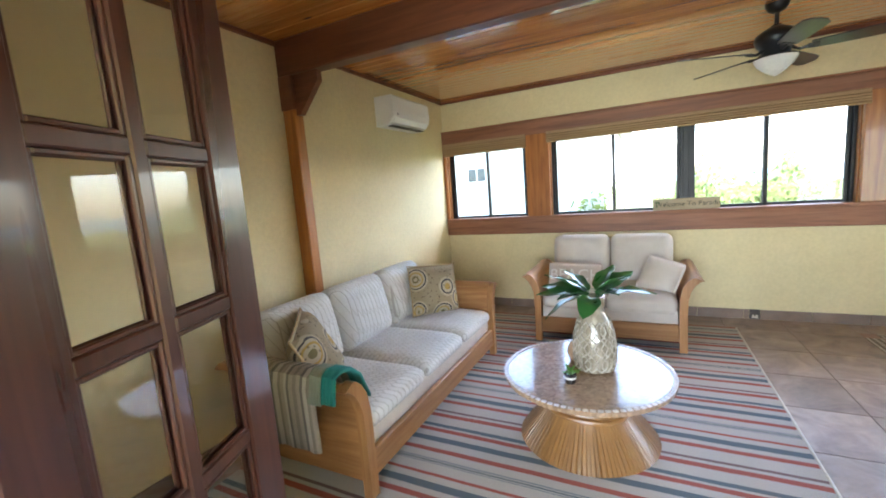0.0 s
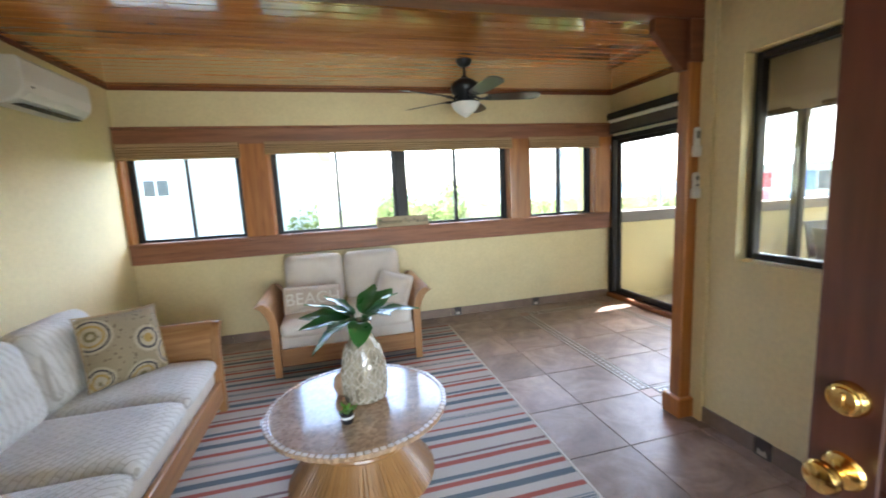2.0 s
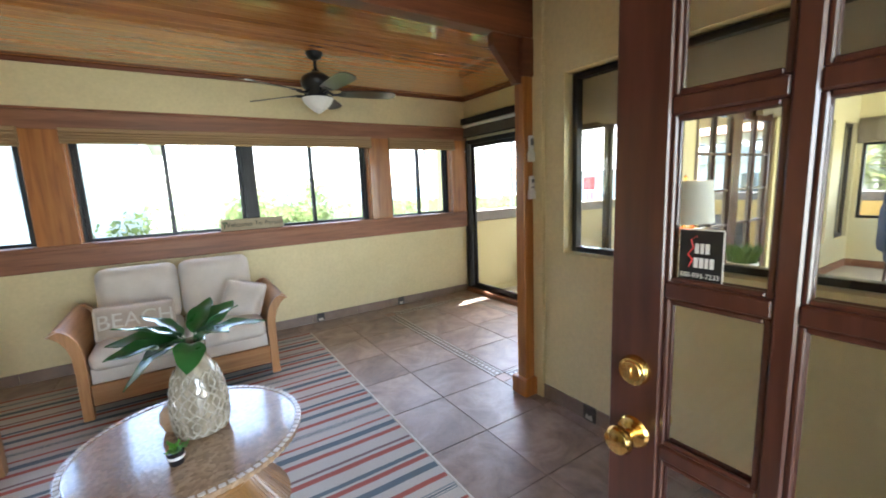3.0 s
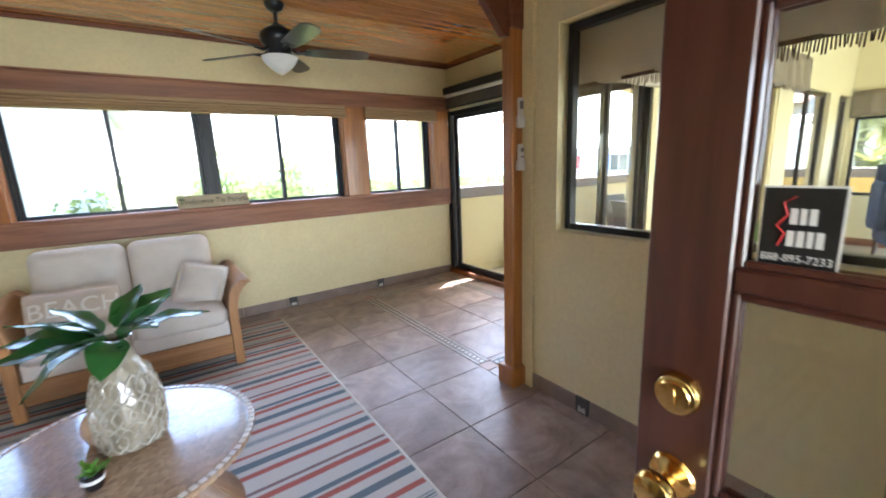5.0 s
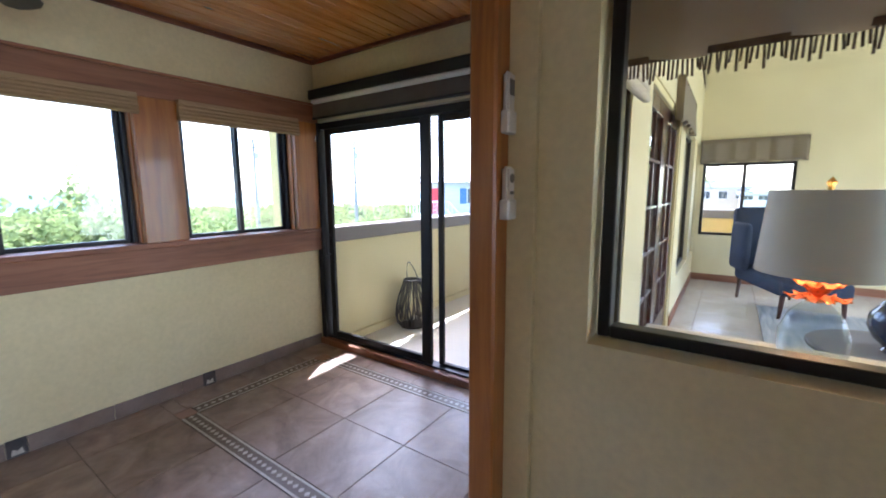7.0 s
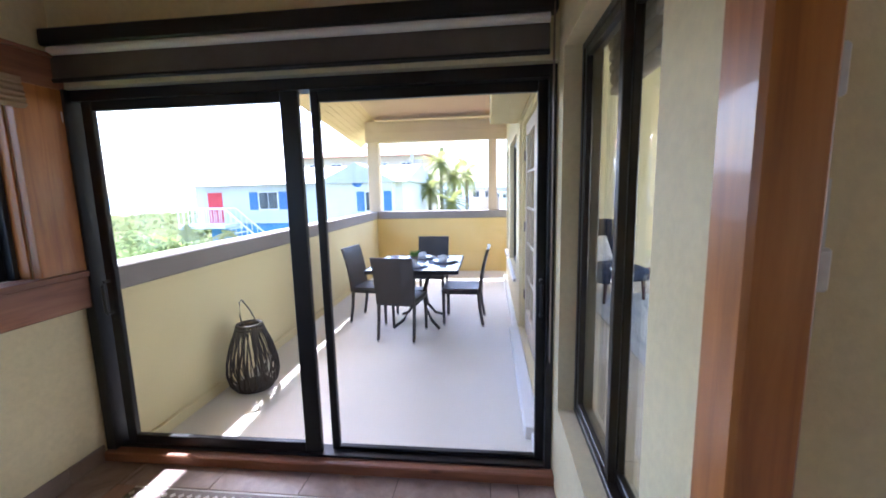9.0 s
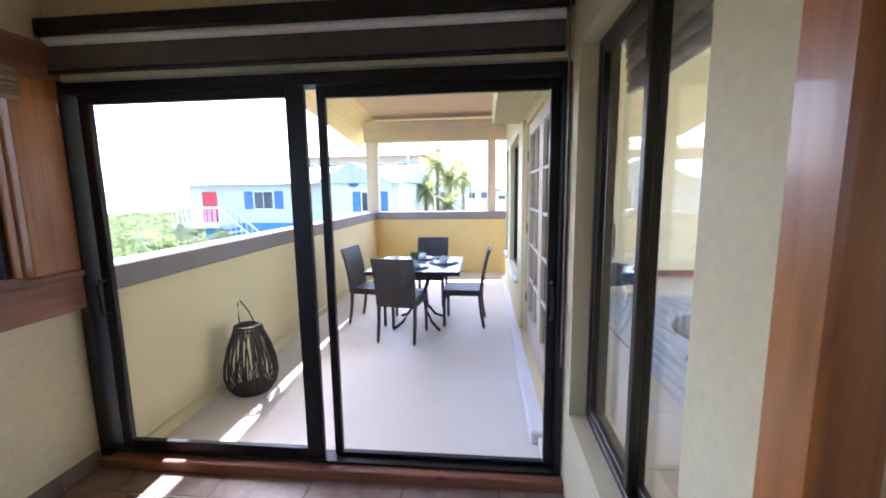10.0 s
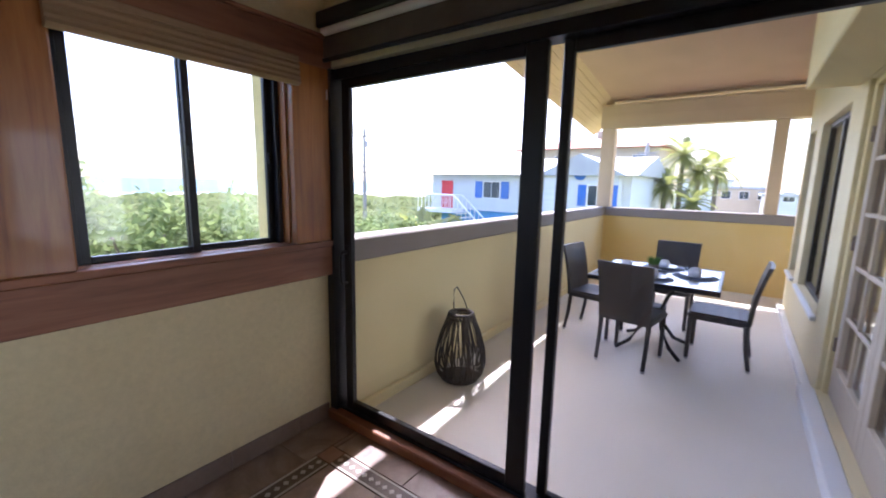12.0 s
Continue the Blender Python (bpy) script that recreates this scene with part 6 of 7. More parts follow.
part("backrest", bm, NAVYF, wc, smooth=True)
for s in (-1, 1):
    bm = cushion(0.10, 0.42, 0.60, 0.05, 0.01, 8, 3 + s)
    bmesh.ops.translate(bm, verts=bm.verts, vec=(s * 0.36, 0.16, 0.72))
    part("wing", bm, NAVYF, wc, smooth=True)
    for y in (-0.75, 0.25):
        part("leg", tube(bmesh.new(), [(s * 0.29, y, 0.28), (s * 0.31, y, 0.0)], 0.028, 8, 0.018), MAHOGANY, wc)
pillow(pose(7.20, 1.05, 0.62, 62, 0, -68), 0.42, 0.42, 0.14, LINEN_PLAIN, "cream square pillow on the navy chair", 21)

RUG2 = surf("grey_blue_woven_rug", (0.30, 0.34, 0.38), (0.62, 0.62, 0.60), 3.0, 0.95, 0.5, 90, 0, 0, (0.6, 6, 1))
lr = thing("living_rug", 5.35, 0.05, 0, 0, "grey and white patterned rug on the living room floor", "rug")
part("pile", boxes(((-1.75, -1.25, 0.0005), (1.75, 1.25, 0.011)), bevel=0.003), RUG2, lr)
ds = thing("desk", 3.6, 0.1, 0.012, 0, "slim white desk table with dark legs on the patterned rug", "desk")
part("tabletop", boxes(((-0.45, -0.30, 0.70), (0.45, 0.30, 0.735)), bevel=0.004), GLOSSW, ds)
for x in (-0.42, 0.39):
    for y in (-0.27, 0.24):
        part("leg", boxes(((x, y, 0.0), (x + 0.03, y + 0.03, 0.70)), bevel=0.003), OAK_Z, ds)


# ---- outside ----
GZ = -3.6
def ground_material():
    m, nt, b = nodes_of("dune_ground")
    v = mapped(nt)
    n1 = noise_tex(nt, v, 0.08, 6, 0.6)
    col = ramp(nt, n1, [(0.36, (0.17, 0.22, 0.06)), (0.5, (0.27, 0.30, 0.10)), (0.62, (0.46, 0.40, 0.30))])
    col = mix(nt, col, ramp(nt, noise_tex(nt, v, 2.4, 4), [(0.3, (0.6, 0.6, 0.6)), (0.7, (1.1, 1.1, 1.1))]), 0.8, "MULTIPLY")
    sep = nt.nodes.new("ShaderNodeSeparateXYZ")
    nt.links.new(v, sep.inputs[0])
    mr = nt.nodes.new("ShaderNodeMapRange")
    mr.inputs["From Min"].default_value, mr.inputs["From Max"].default_value = 118, 130
    nt.links.new(sep.outputs["Y"], mr.inputs["Value"])
    col = mix(nt, col, (0.56, 0.50, 0.40), mr.outputs[0])
    nt.links.new(col, b.inputs["Base Color"])
    b.inputs["Roughness"].default_value = 0.95
    return m


bm = bmesh.new()
S = 4500
for a, b in (((-S, -S, GZ - 1), (S, S, GZ)),):
    box(bm, a, b)
structure("ground", bm, ground_material())
SEA = surf("atlantic_water", (0.025, 0.085, 0.115), (0.04, 0.12, 0.15), 0.02, 0.75, 0.5, 0.5)
structure("water", boxes(((-S, 148, GZ - 0.5), (S, S, GZ + 0.05))), SEA)
FOAM = surf("surf_foam", (0.72, 0.74, 0.74), (0.84, 0.85, 0.85), 0.1, 0.8, 0.2, 2)
bm = bmesh.new()
for row, (yv, wd) in enumerate(((149.5, 2.2), (157, 1.4), (166, 1.0))):
    prev = None
    for i in range(161):
        x = -400 + 5.0 * i
        yy = yv + 1.6 * math.sin(i * 0.37 + row) + 0.8 * math.sin(i * 1.1)
        w = wd * (0.5 + 0.5 * abs(math.sin(i * 0.23 + row * 2)))
        cur = (bm.verts.new((x, yy, GZ + 0.09)), bm.verts.new((x, yy + w, GZ + 0.09)))
        if prev:
            bm.faces.new((prev[0], cur[0], cur[1], prev[1]))
        prev = cur
tagged(structure("surf_line", bm, FOAM), kind="structure")

# leafy shrubs
LEAF_M = [surf("sea_grape_leaf", (0.10, 0.15, 0.035), (0.18, 0.23, 0.065), 1.2, 0.75, 0.0, 30, 0, 0, (1, 1, 1), 0.3), surf("dune_scrub_leaf", (0.14, 0.17, 0.05), (0.22, 0.235, 0.08), 1.0, 0.8, 0.0, 30, 0, 0, (1, 1, 1), 0.3)]
see_light_through(LEAF_M[0], (0.27, 0.34, 0.13), 0.42)
see_light_through(LEAF_M[1], (0.30, 0.34, 0.15), 0.4)
BARK = surf("grey_bark", (0.12, 0.09, 0.07), (0.2, 0.16, 0.12), 6, 0.9, 0.5, 40)


def crown_mesh(seed, leaves, size, mat_):
    """A rough crown of small leaf quads gathered in clumps, about 1 m in radius."""
    rng = np.random.default_rng(seed)
    clumps = rng.normal(0, 1, (44, 3))
    clumps /= np.linalg.norm(clumps, axis=1)[:, None]
    clumps *= rng.uniform(0.45, 0.95, (44, 1))
    clumps[:, 2] = clumps[:, 2] * 0.72
    c = clumps[rng.integers(0, 44, leaves)] + rng.normal(0, 0.115, (leaves, 3))
    a, b_ = rng.normal(0, 1, (leaves, 3)), rng.normal(0, 1, (leaves, 3))
    a[:, 2] *= 0.5
    a /= np.linalg.norm(a, axis=1)[:, None]
    b_ -= a * (a * b_).sum(1)[:, None]
    b_ /= np.linalg.norm(b_, axis=1)[:, None]
    s = (size * rng.uniform(0.6, 1.3, leaves))[:, None]
    v = np.stack([c - a * s, c + b_ * s * 0.55, c + a * s, c - b_ * s * 0.55], 1).reshape(-1, 3)
    me = bpy.data.meshes.new("crown")
    me.from_pydata(v.tolist(), [], np.arange(leaves * 4).reshape(-1, 4).tolist())
    me.materials.append(mat_)
    return me


def limb_mesh(seed):
    bm = bmesh.new()
    r_ = random.Random(seed)
    for k in range(5):
        a = k * 1.3 + r_.random()
        tube(bm, [(0.05 * math.cos(a), 0.05 * math.sin(a), -1.6), (0.15 * math.cos(a), 0.15 * math.sin(a), -0.8), (0.5 * math.cos(a), 0.5 * math.sin(a), 0.1), (0.7 * math.cos(a), 0.7 * math.sin(a), 0.4)], 0.06, 6, 0.015)
    return as_mesh("limbs", bm, BARK)


CROWNS = [crown_mesh(1, 5200, 0.042, LEAF_M[0]), crown_mesh(2, 5200, 0.046, LEAF_M[0]), crown_mesh(3, 4600, 0.04, LEAF_M[1])]
BRANCHES = [limb_mesh(1), limb_mesh(2)]
rnd = random.Random(12)


def shrub(x, y, top, spread, kind, label):
    h = (top - GZ) / 2.4
    t = thing("shrub", x, y, GZ, rnd.uniform(0, 360), label, "shrub", "shrubs on the dunes")
    c = new("crown", CROWNS[kind])
    c.parent = t
    c.matrix_basis = Matrix.Translation((0, 0, h * 1.58)) @ Matrix.Diagonal((spread, spread, h * 1.05, 1))
    l = new("limbs", BRANCHES[kind % 2])
    l.parent = t
    l.matrix_basis = Matrix.Translation((0, 0, h * 1.58)) @ Matrix.Diagonal((spread * 0.8, spread * 0.8, h, 1))


SEA_GRAPE, SCRUB = "dense sea-grape shrub with rounded green leaves below the windows", "low dune scrub with dry green leaves on the sand"
for k in range(30):
    x = -1.2 + 0.60 * k + rnd.uniform(-0.7, 0.7)
    shrub(x, 10.5 + rnd.uniform(0, 5.5) + 0.25 * abs(x - 5), rnd.uniform(0.35, 1.75) - 0.15 * max(0, x - 4), rnd.uniform(1.3, 2.0), k % 2, SEA_GRAPE)
for k in range(70):
    d, a = rnd.uniform(20, 60), radians(rnd.uniform(-2, 62))
    shrub(d * math.sin(a), 4 + d * math.cos(a), rnd.uniform(-2.4, -0.9), rnd.uniform(1.8, 3.4), 2 if k % 3 else 0, SCRUB)
for k in range(26):
    shrub(rnd.uniform(8, 21), rnd.uniform(9.5, 24), rnd.uniform(-2.6, -1.4), rnd.uniform(1.2, 2.2), k % 3, SCRUB)
far = bpy.data.meshes.new("far_scrub")
rng = np.random.default_rng(4)
NV = 26000
d, a = rng.uniform(55, 125, NV), np.radians(rng.uniform(-25, 75, NV))
cx, cy = d * np.sin(a), 4 + d * np.cos(a)
keep = cy < 120
cx, cy = cx[keep], cy[keep]
ch = GZ + np.abs(np.sin(cx * 0.21) * np.cos(cy * 0.17)) * 1.4 * rng.uniform(0.2, 1, len(cx))
sz = rng.uniform(0.35, 0.8, len(cx))
th = rng.uniform(0, 6.283, len(cx))
dx, dy = np.cos(th) * sz, np.sin(th) * sz
fv = np.stack([np.stack([cx - dx, cy - dy, ch], 1), np.stack([cx + dx, cy + dy, ch + sz * 0.1], 1), np.stack([cx + dx * 0.6, cy + dy * 0.6, ch + sz * 0.8], 1), np.stack([cx - dx * 0.6, cy - dy * 0.6, ch + sz * 0.7], 1)], 1).reshape(-1, 3)
far.from_pydata(fv.tolist(), [], np.arange(len(fv)).reshape(-1, 4).tolist())
far.materials.append(LEAF_M[1])
tagged(new("far_scrub", far), "distant dune scrub of dry green leaves", "scrub", kind="stuff")


# palms
FROND = surf("palm_frond", (0.10, 0.12, 0.04), (0.17, 0.18, 0.07), 2, 0.7, 0.0, 30, 0, 0, (1, 1, 1), 0.25)


def frond_mesh():
    bm = bmesh.new()
    n = 16
    for i in range(n):
        u = i / n
        x, z = 1.5 * u, 0.55 * u - 0.95 * u * u
        ln = 0.42 * math.sin(math.pi * (0.15 + 0.8 * u))
        for s in (-1, 1):
            v = [bm.verts.new(p) for p in ((x, 0, z), (x + 0.09, 0, z), (x + 0.16, s * ln, z - 0.14 * ln - 0.08))]
            bm.faces.new(v)
    tube(bm, [(1.5 * u, 0, 0.55 * u - 0.95 * u * u) for u in [k / 8 for k in range(9)]], 0.018, 5, 0.006)
    return as_mesh("frond", bm, FROND)


see_light_through(FROND, (0.34, 0.36, 0.10), 0.45)
FR = frond_mesh()


def palm(x, y, top, size):
    t = thing("palm_tree", x, y, GZ, rnd.uniform(0, 90), "slender palm tree with green fan crown", "palm tree", "palms beyond the balcony")
    bm = bmesh.new()
    tube(bm, [(0, 0, 0), (0.08, 0, (top - GZ) * 0.4), (0.0, 0.05, (top - GZ) * 0.75), (0.0, 0.0, top - GZ)], 0.19, 8, 0.12)
    part("trunk", bm, BARK, t)
    for k in range(22):
        f_ = new("frond", FR)
        f_.parent = t
        f_.matrix_basis = Matrix.Translation((0, 0, top - GZ)) @ pose(0, 0, 0, 0, 0, k * 137.5) @ pose(0, 0, 0, 0, -55 + 5.5 * k, 0) @ Matrix.Diagonal((size, size, size, 1))


for x, y, top, size in ((33, 6.2, 3.6, 1.3), (34, 5.3, 2.6, 1.2), (31, 6.8, 1.6, 1.1), (37, 4.4, 2.9, 1.3), (15.5, 14.0, -0.9, 1.2), (17, 12.4, -1.2, 1.2), (13.0, 16.5, -1.5, 1.3), (19, 15.5, -1.4, 1.1), (30, 5.2, 0.6, 1.0)):
    palm(x, y, top, size)


# neighbouring houses
SIDING = surf("white_siding", (0.52, 0.54, 0.56), (0.60, 0.62, 0.63), 1.5, 0.7, 0.3, 14, 0, 0, (0.1, 0.1, 8))
BLUE_W = surf("sky_blue_siding", (0.10, 0.32, 0.62), (0.14, 0.38, 0.70), 1.5, 0.7, 0.3, 14, 0, 0, (0.1, 0.1, 8))
SHUT = surf("royal_blue_shutter", (0.03, 0.12, 0.42), (0.04, 0.15, 0.48), 4, 0.6, 0.1, 30)
ROOF_G = surf("pale_metal_roof", (0.34, 0.35, 0.36), (0.42, 0.43, 0.43), 1.2, 0.45, 0.2, 12)
ROOF_R = surf("terracotta_roof", (0.32, 0.13, 0.08), (0.42, 0.19, 0.12), 1.5, 0.8, 0.4, 9)
CREAMW = surf("cream_stucco_far", (0.46, 0.38, 0.28), (0.54, 0.45, 0.34), 0.8, 0.85, 0.2, 12)
DARKG = surf("dark_window_glass", (0.03, 0.04, 0.05), (0.06, 0.075, 0.09), 2, 0.1, 0.0, 10)


def far_window(parent, x, y, z, w, h, axis, shutter=None):
    """Framed window on a wall facing -x (axis 'x') or -y (axis 'y'); the shutters hang beside it."""
    m = pose(x, y, z, 0, 0, -90 if axis == "x" else 0)
    wn_ = part("window", boxes(((-w / 2 - 0.06, -0.05, -0.06), (w / 2 + 0.06, -0.01, h + 0.06))), WHITE, parent, at=m)
    part("pane", boxes(((-w / 2, -0.06, 0), (-0.02, -0.052, h)), ((0.02, -0.06, 0), (w / 2, -0.052, h))), DARKG, wn_)
    if shutter:
        for s in (-1, 1):
            c = s * (w / 2 + 0.06 + w * 0.28)
            part("shutter", boxes(((c - w * 0.24, -0.055, -0.04), (c + w * 0.24, -0.012, h + 0.04)), bevel=0.01), shutter, wn_)


def prism(bm, x0, x1, y0, y1, z, peak, along):
    """A gable roof solid."""
    if along == "y":
        mid = (x0 + x1) / 2
        v = [bm.verts.new(p) for p in ((x0, y0, z), (x1, y0, z), (mid, y0, peak), (x0, y1, z), (x1, y1, z), (mid, y1, peak))]
    else:
        mid = (y0 + y1) / 2
        v = [bm.verts.new(p) for p in ((x0, y0, z), (x0, y1, z), (x0, mid, peak), (x1, y0, z), (x1, y1, z), (x1, mid, peak))]
    for q in ((0, 1, 2), (3, 4, 5), (0, 1, 4, 3), (1, 2, 5, 4), (2, 0, 3, 5)):
        bm.faces.new([v[i] for i in q])


hs = thing("beach_house", 24, 14, GZ, 0, "white two-storey beach house with blue shutters, red door and outside stairs", "house")
g = -GZ
part("upper_wall", boxes(((0, -6.6, 3.4), (9, 6.0, g + 2.05))), SIDING, hs)
part("lower_wall", boxes(((0.3, -6.4, 0), (9, 5.4, 3.4))), BLUE_W, hs)
bm = bmesh.new()
prism(bm, -0.7, 9.7, -7.0, 6.6, g + 2.05, g + 3.25, "y")
part("roof", bm, ROOF_G, hs)
part("gable_wing", boxes(((-0.9, -6.2, 2.9), (0.0, -2.4, g + 2.0))), SIDING, hs)
bm = bmesh.new()
prism(bm, -1.2, 4.0, -6.6, -2.0, g + 2.0, g + 3.1, "x")
part("gable_roof", bm, ROOF_G, hs)
bm = bmesh.new()
prism(bm, -0.92, -0.85, -6.2, -2.4, g + 1.98, g + 2.85, "x")
part("gable_face", bm, SIDING, hs)
bm = bmesh.new()
lathe(bm, [(0.001, 0), (0.33, 0.0), (0.33, 0.05), (0.001, 0.05)], 20, m=pose(-0.93, -4.3, g + 2.1, 0, -90, 0))
part("round_emblem", bm, SHUT, hs, "round blue gable emblem")
far_window(hs, -0.9, -5.2, g + 0.5, 0.9, 1.0, "x", SHUT)
far_window(hs, 0, 1.4, g + 0.65, 1.1, 0.95, "x", SHUT)
far_window(hs, 0.3, 0.2, 1.7, 1.1, 0.95, "x", SHUT)
far_window(hs, 0.3, -3.4, 1.7, 1.0, 0.95, "x", SHUT)
part("front_door", boxes(((-0.05, 4.3, g - 0.15), (0.0, 5.2, g + 1.65))), surf("red_door_paint", (0.55, 0.03, 0.04), (0.62, 0.05, 0.06), 4, 0.5, 0.05, 30), hs, "red front door")
part("landing", boxes(((-1.6, 3.2, g - 0.35), (0.0, 6.0, g - 0.15))), WHITE, hs)
bm = bmesh.new()
for k in range(14):
    y = 3.1 - 0.28 * k
    box(bm, (-1.5, y - 0.28, g - 0.4 - 0.24 * k), (-0.5, y, g - 0.36 - 0.24 * k))
part("stair_treads", bm, WHITE, hs)
for x in (-1.55, -0.5):
    part("stair_rail", tube(bmesh.new(), [(x, 6.0, g + 0.75), (x, 3.2, g + 0.75), (x, -0.8, g - 2.75)], 0.05, 6), WHITE, hs)
    bm = bmesh.new()
    for k in range(22):
        y = 6.0 - 0.31 * k
        zt = g + 0.75 if y > 3.2 else g + 0.75 - (3.2 - y) * 0.875
        tube(bm, [(x, y, zt - 0.95), (x, y, zt)], 0.025, 4)
    part("balusters", bm, WHITE, hs)

vb = thing("villa", 42, 15.5, GZ, 0, "three-storey cream villa with terracotta hip roof", "house")
part("wall", boxes(((0, -6.5, 0), (11, 6.5, g + 5.0))), CREAMW, vb)
bm = bmesh.new()
q = [bm.verts.new(p) for p in ((-0.9, -7.4, g + 5.0), (11.9, -7.4, g + 5.0), (11.9, 7.4, g + 5.0), (-0.9, 7.4, g + 5.0), (5.5, -2.0, g + 6.6), (5.5, 2.0, g + 6.6))]
for i in ((0, 1, 4), (1, 2, 5, 4), (2, 3, 5), (3, 0, 4, 5), (0, 1, 2, 3)):
    bm.faces.new([q[k] for k in i])
part("roof", bm, ROOF_R, vb)
part("chimney", boxes(((5.0, -0.4, g + 6.0), (5.8, 0.4, g + 7.2))), CREAMW, vb)
for zz in (g + 0.3, g + 3.0):
    for yy in (-4.8, -2.4, 0.0, 2.4, 4.8):
        far_window(vb, 0, yy, zz, 1.0, 1.3, "x")

for bx, by, bw, bd_, bh, mt_, lab in ((70, 2.6, 10, 6, 3.0, CREAMW, "low flat-roofed cream beach building in the distance"), (95, 9, 12, 9, 4.4, SIDING, "distant white apartment building"), (62, -1.5, 9, 4.5, 2.2, SIDING, "distant white seaside house"), (28, -9, 8, 7.5, 4.6, SIDING, "white neighbouring house beyond the porch")):
    b_ = thing("building", bx, by, GZ, 0, lab, "building")
    part("wall", boxes(((0, -bd_ / 2, 0), (bw, bd_ / 2, g + bh - 1.5))), mt_, b_)
    part("roof", boxes(((-0.3, -bd_ / 2 - 0.3, g + bh - 1.5), (bw + 0.3, bd_ / 2 + 0.3, g + bh - 1.1)), bevel=0.05), ROOF_G, b_)
    for k in range(3):
        far_window(b_, 0, -bd_ / 3 + k * bd_ / 3, g + 0.2, 1.0, 1.0, "x")

nb_ = thing("neighbour_house", -8.5, 13.0, GZ, 0, "close white stucco house with a small window", "house")
part("wall", boxes(((-8, 0, 0), (7.7, 9, g + 3.3))), SIDING, nb_)
part("roof", boxes(((-8.4, -0.5, g + 3.3), (8.2, 9.5, g + 3.6)), bevel=0.05), ROOF_G, nb_)
far_window(nb_, 3.6, 0, g + 1.75, 0.6, 0.42, "y")

POLE = surf("grey_pole_wood", (0.26, 0.24, 0.22), (0.36, 0.34, 0.31), 3, 0.85, 0.3, 30, 0, 0, (1, 1, 0.1))
for x, y, top in ((19.2, 33.0, 5.6), (25.8, 28.6, 5.8), (30.0, 7.9, 4.2)):
    po = thing("utility_pole", x, y, GZ, 0, "tall weathered wooden utility pole", "utility pole", "utility poles")
    part("pole", tube(bmesh.new(), [(0, 0, 0), (0, 0, top - GZ)], 0.17, 8, 0.12), POLE, po)
    part("crossarm", boxes(((-0.06, -0.5, top - GZ - 0.7), (0.06, 0.5, top - GZ - 0.58))), POLE, po)
    part("transformer", lathe(bmesh.new(), [(0.001, 0), (0.16, 0.0), (0.16, 0.5), (0.001, 0.5)], 12, (0.25, 0, top - GZ - 1.5)), ROOF_G, po)
for k, (zz, y0, y1) in enumerate(((3.0, 33, 7.9), (2.6, 33, 7.9))):
    cb = thing("power_line", 25, 20, GZ, 0, "thin sagging overhead power line", "cable", "power lines")
    part("wire", tube(bmesh.new(), [(-5.8 + 10.8 * u, 13.0 - 25.1 * u, zz - GZ - 2.2 * u * (1 - u)) for u in [i / 16 for i in range(17)]], 0.016, 4), FAN_DARK, cb)


# ---- floor tiles, last ----
def slate_material(name, c1, c2, c3):
    m, nt, b = nodes_of(name)
    tc = nt.nodes.new("ShaderNodeTexCoord")
    oi = nt.nodes.new("ShaderNodeObjectInfo")
    mulv = nt.nodes.new("ShaderNodeVectorMath")
    mulv.operation = "SCALE"
    comb = nt.nodes.new("ShaderNodeCombineXYZ")
    for i in range(3):
        nt.links.new(oi.outputs["Random"], comb.inputs[i])
    nt.links.new(comb.outputs[0], mulv.inputs[0])
    mulv.inputs["Scale"].default_value = 37.0
    plus = nt.nodes.new("ShaderNodeVectorMath")
    plus.operation = "ADD"
    nt.links.new(tc.outputs["Object"], plus.inputs[0])
    nt.links.new(mulv.outputs[0], plus.inputs[1])
    v = plus.outputs[0]
    n1 = noise_tex(nt, v, 3.2, 7, 0.62, 1.2)
    col = ramp(nt, n1, [(0.32, c1), (0.48, c2), (0.62, c3)])
    n2 = noise_tex(nt, v, 14, 5, 0.6)
    col = mix(nt, col, ramp(nt, n2, [(0.3, (0.72, 0.72, 0.74)), (0.7, (1.08, 1.05, 1.02))]), 0.7, "MULTIPLY")
    col = per_object(nt, col, 0.10)
    nt.links.new(col, b.inputs["Base Color"])
    rr = nt.nodes.new("ShaderNodeMapRange")
    rr.inputs["To Min"].default_value, rr.inputs["To Max"].default_value = 0.24, 0.48
    nt.links.new(n2, rr.inputs["Value"])
    nt.links.new(rr.outputs[0], b.inputs["Roughness"])
    bumped(nt, b, n1, 0.35, 0.006)
    return m


SLATE = slate_material("slate_porcelain", (0.215, 0.16, 0.14), (0.335, 0.25, 0.205), (0.42, 0.325, 0.275))
tile_meshes = {}


def tile(x0, y0, x1, y1, parent, mat_, name="tile", gap=0.0022):
    x0, y0, x1, y1 = x0 + gap, y0 + gap, x1 - gap, y1 - gap
    if x1 - x0 < 0.01 or y1 - y0 < 0.01:
        return
    key = (round(x1 - x0, 3), round(y1 - y0, 3), mat_.name)
    if key not in tile_meshes:
        w, h = (x1 - x0) / 2, (y1 - y0) / 2
        tile_meshes[key] = as_mesh(name, box(bmesh.new(), (-w, -h, -0.006), (w, h, 0.0), 0.0016), mat_)
    ob = new(name, tile_meshes[key])
    ob.parent = parent
    ob.matrix_basis = Matrix.Translation(((x0 + x1) / 2, (y0 + y1) / 2, 0.0))


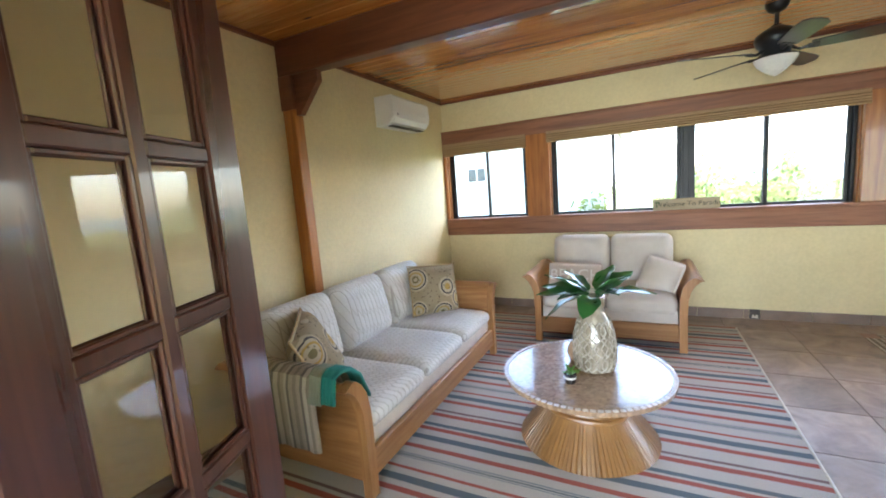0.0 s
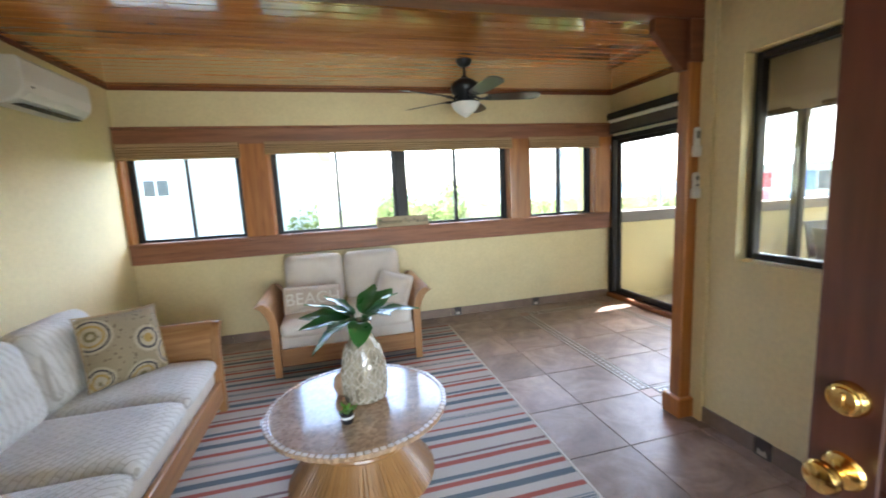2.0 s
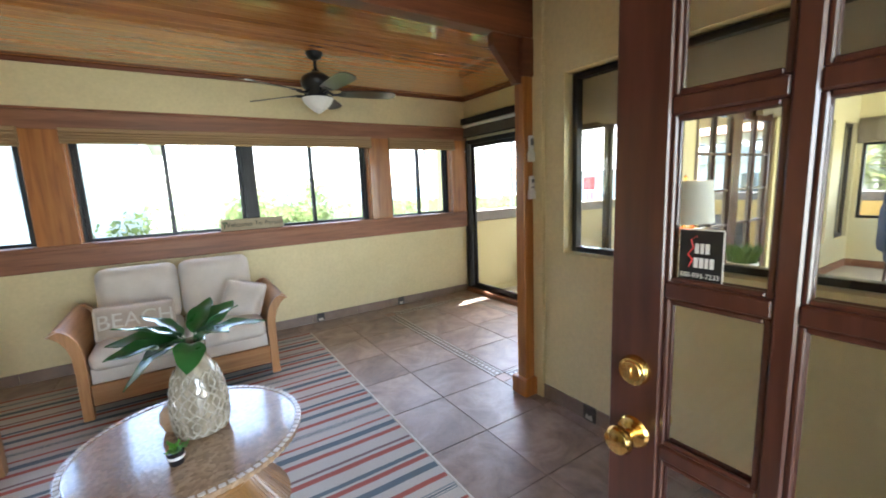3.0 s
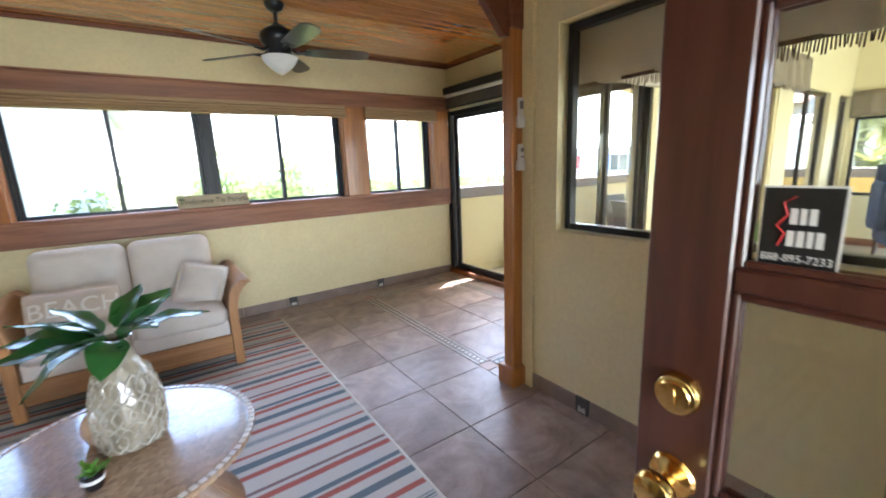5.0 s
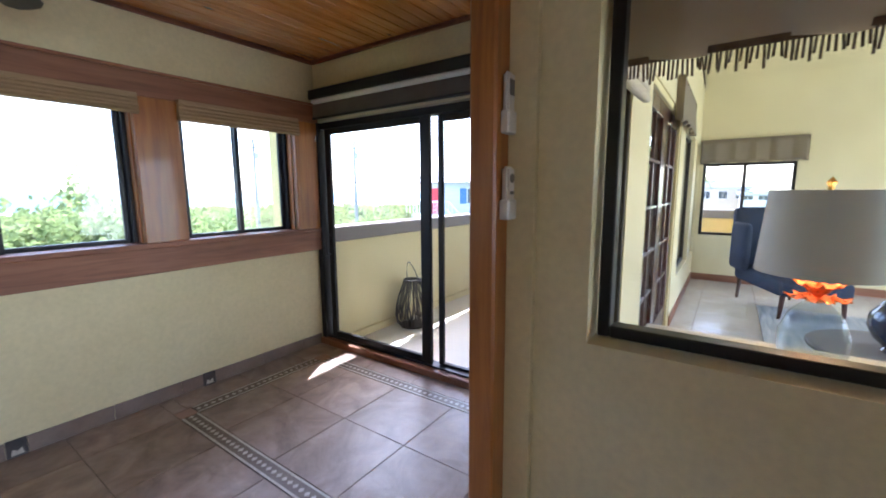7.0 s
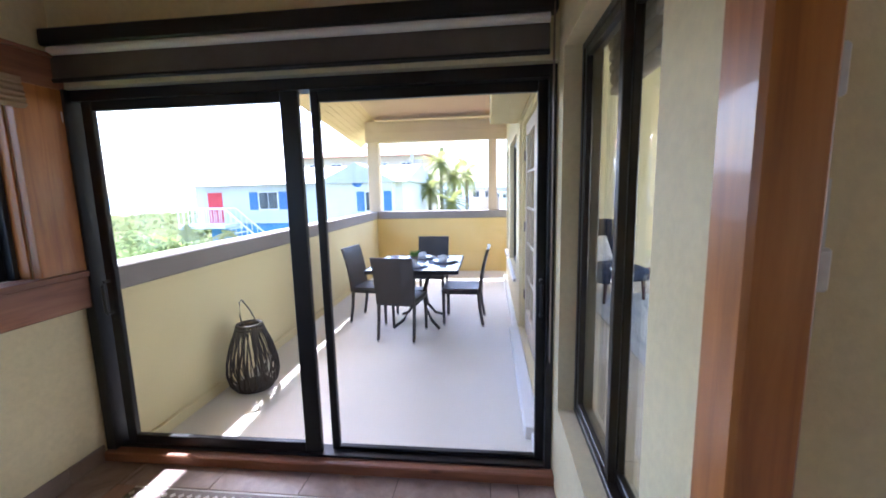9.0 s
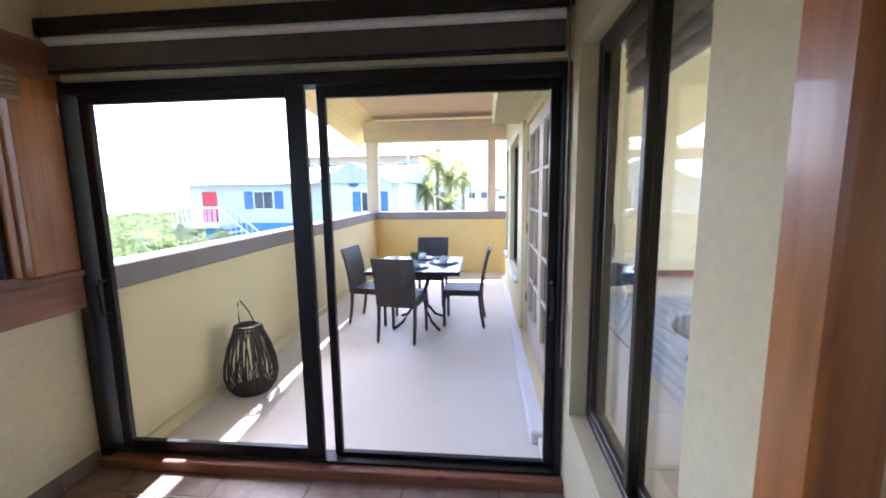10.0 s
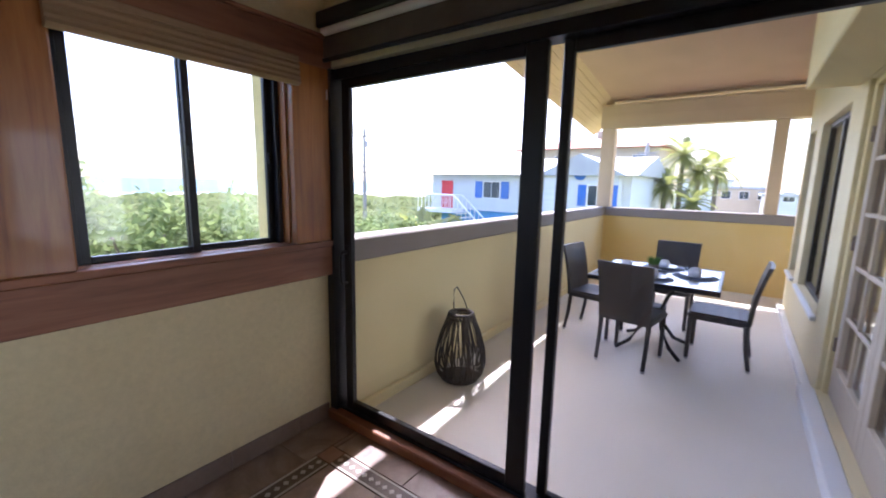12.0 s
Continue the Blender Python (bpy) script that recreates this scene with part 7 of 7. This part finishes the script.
def cuts(lo, hi, origin, step):
    k0 = math.floor((lo - origin) / step)
    c = [lo]
    k = k0
    while origin + k * step < hi - 1e-6:
        if origin + k * step > lo + 0.02:
            c.append(origin + k * step)
        k += 1
    return c + [hi]


def field(x0, x1, y0, y1, ox, oy, step, parent, mat_):
    xs, ys = cuts(x0, x1, ox, step), cuts(y0, y1, oy, step)
    for a, b in zip(xs, xs[1:]):
        for c, d in zip(ys, ys[1:]):
            tile(a, c, b, d, parent, mat_)


T = 0.487
MX0, MX1, MY0, MY1, MW = 1.775, 3.005, 2.461, 4.58, 0.11      # mosaic border round the door bay
field(XW, MX0, 0.0, YN, 1.288, 2.056, T, TILES_FLOOR, SLATE)
field(XW, XI, -1.0, 0.0, 1.288, 2.056, T, TILES_FLOOR, SLATE)
field(MX0, XI, 0.0, 2.13, MX0, 2.056, T, TILES_FLOOR, SLATE)
field(MX0 + MW, MX1 - MW, MY0 + MW, MY1 - MW, 2.39, 3.106, 0.505, TILES_FLOOR, SLATE)
field(MX0, XE, MY1, YN, 1.86, MY1, T, TILES_FLOOR, SLATE)
field(MX1, XE, MY0, MY1, MX1, 2.60, T, TILES_FLOOR, SLATE)
field(MX0, XE, 2.13, MY0, 1.86, 2.13, T, TILES_FLOOR, SLATE)
BAND = surf("dark_mosaic_band", (0.12, 0.085, 0.07), (0.18, 0.13, 0.10), 12, 0.4, 0.15, 80)
DIAM = surf("ivory_mosaic_chip", (0.52, 0.48, 0.43), (0.64, 0.60, 0.54), 14, 0.35, 0.1, 80)


def mosaic(x0, y0, x1, y1):
    horizontal = (x1 - x0) > (y1 - y0)
    tile(x0, y0, x1, y1, TILES_FLOOR, BAND, "mosaic_strip")
    bm = bmesh.new()
    L, W = ((x1 - x0), (y1 - y0)) if horizontal else ((y1 - y0), (x1 - x0))
    cx, cy = (x0 + x1) / 2, (y0 + y1) / 2
    n = int(L / 0.046)
    for i in range(n):
        u = -L / 2 + L * (i + 0.5) / n
        pts = ((u - 0.016, 0), (u, -0.017), (u + 0.016, 0), (u, 0.017))
        lo = [bm.verts.new((cx + (p if horizontal else q), cy + (q if horizontal else p), -0.001)) for p, q in pts]
        hi = [bm.verts.new((v.co.x, v.co.y, 0.0016)) for v in lo]
        bm.faces.new(hi)
        for k in range(4):
            bm.faces.new((lo[k], lo[(k + 1) % 4], hi[(k + 1) % 4], hi[k]))
    for s in (-1, 1):
        q0, q1 = s * W * 0.40 - 0.006, s * W * 0.40 + 0.006
        a, b = (cx - L / 2 + 0.004, cy + q0), (cx + L / 2 - 0.004, cy + q1)
        if not horizontal:
            a, b = (cx + q0, cy - L / 2 + 0.004), (cx + q1, cy + L / 2 - 0.004)
        box(bm, (a[0], a[1], -0.001), (b[0], b[1], 0.0016))
    ob = part("mosaic_chips", bm, DIAM, TILES_FLOOR)


mosaic(MX0, MY0 + MW, MX0 + MW, MY1 - MW)
mosaic(MX1 - MW, MY0 + MW, MX1, MY1 - MW)
mosaic(MX0 + MW, MY0, MX1 - MW, MY0 + MW)
mosaic(MX0 + MW, MY1 - MW, MX1 - MW, MY1)
for x, y in ((MX0, MY0), (MX1 - MW, MY0), (MX0, MY1 - MW), (MX1 - MW, MY1 - MW)):
    tile(x, y, x + 0.11, y + 0.11, TILES_FLOOR, surf("rosy_corner_tile", (0.34, 0.20, 0.15), (0.42, 0.26, 0.20), 12, 0.4, 0.1, 80) if x < 2 and y < 3 else bpy.data.materials["rosy_corner_tile"], "corner_tile")
LIV_TILES = thing("floor_living_tiling", 0, 0, 0, 0, kind="structure")
field(XI + 0.16, LX, -1.6, YS2 - 0.16, 2.2, 0.1, 0.6, LIV_TILES, CREAM_TILE)
field(XI + 0.16, LX, -3.2, -1.6, 2.2, -1.6, 1.2, LIV_TILES, CREAM_TILE)
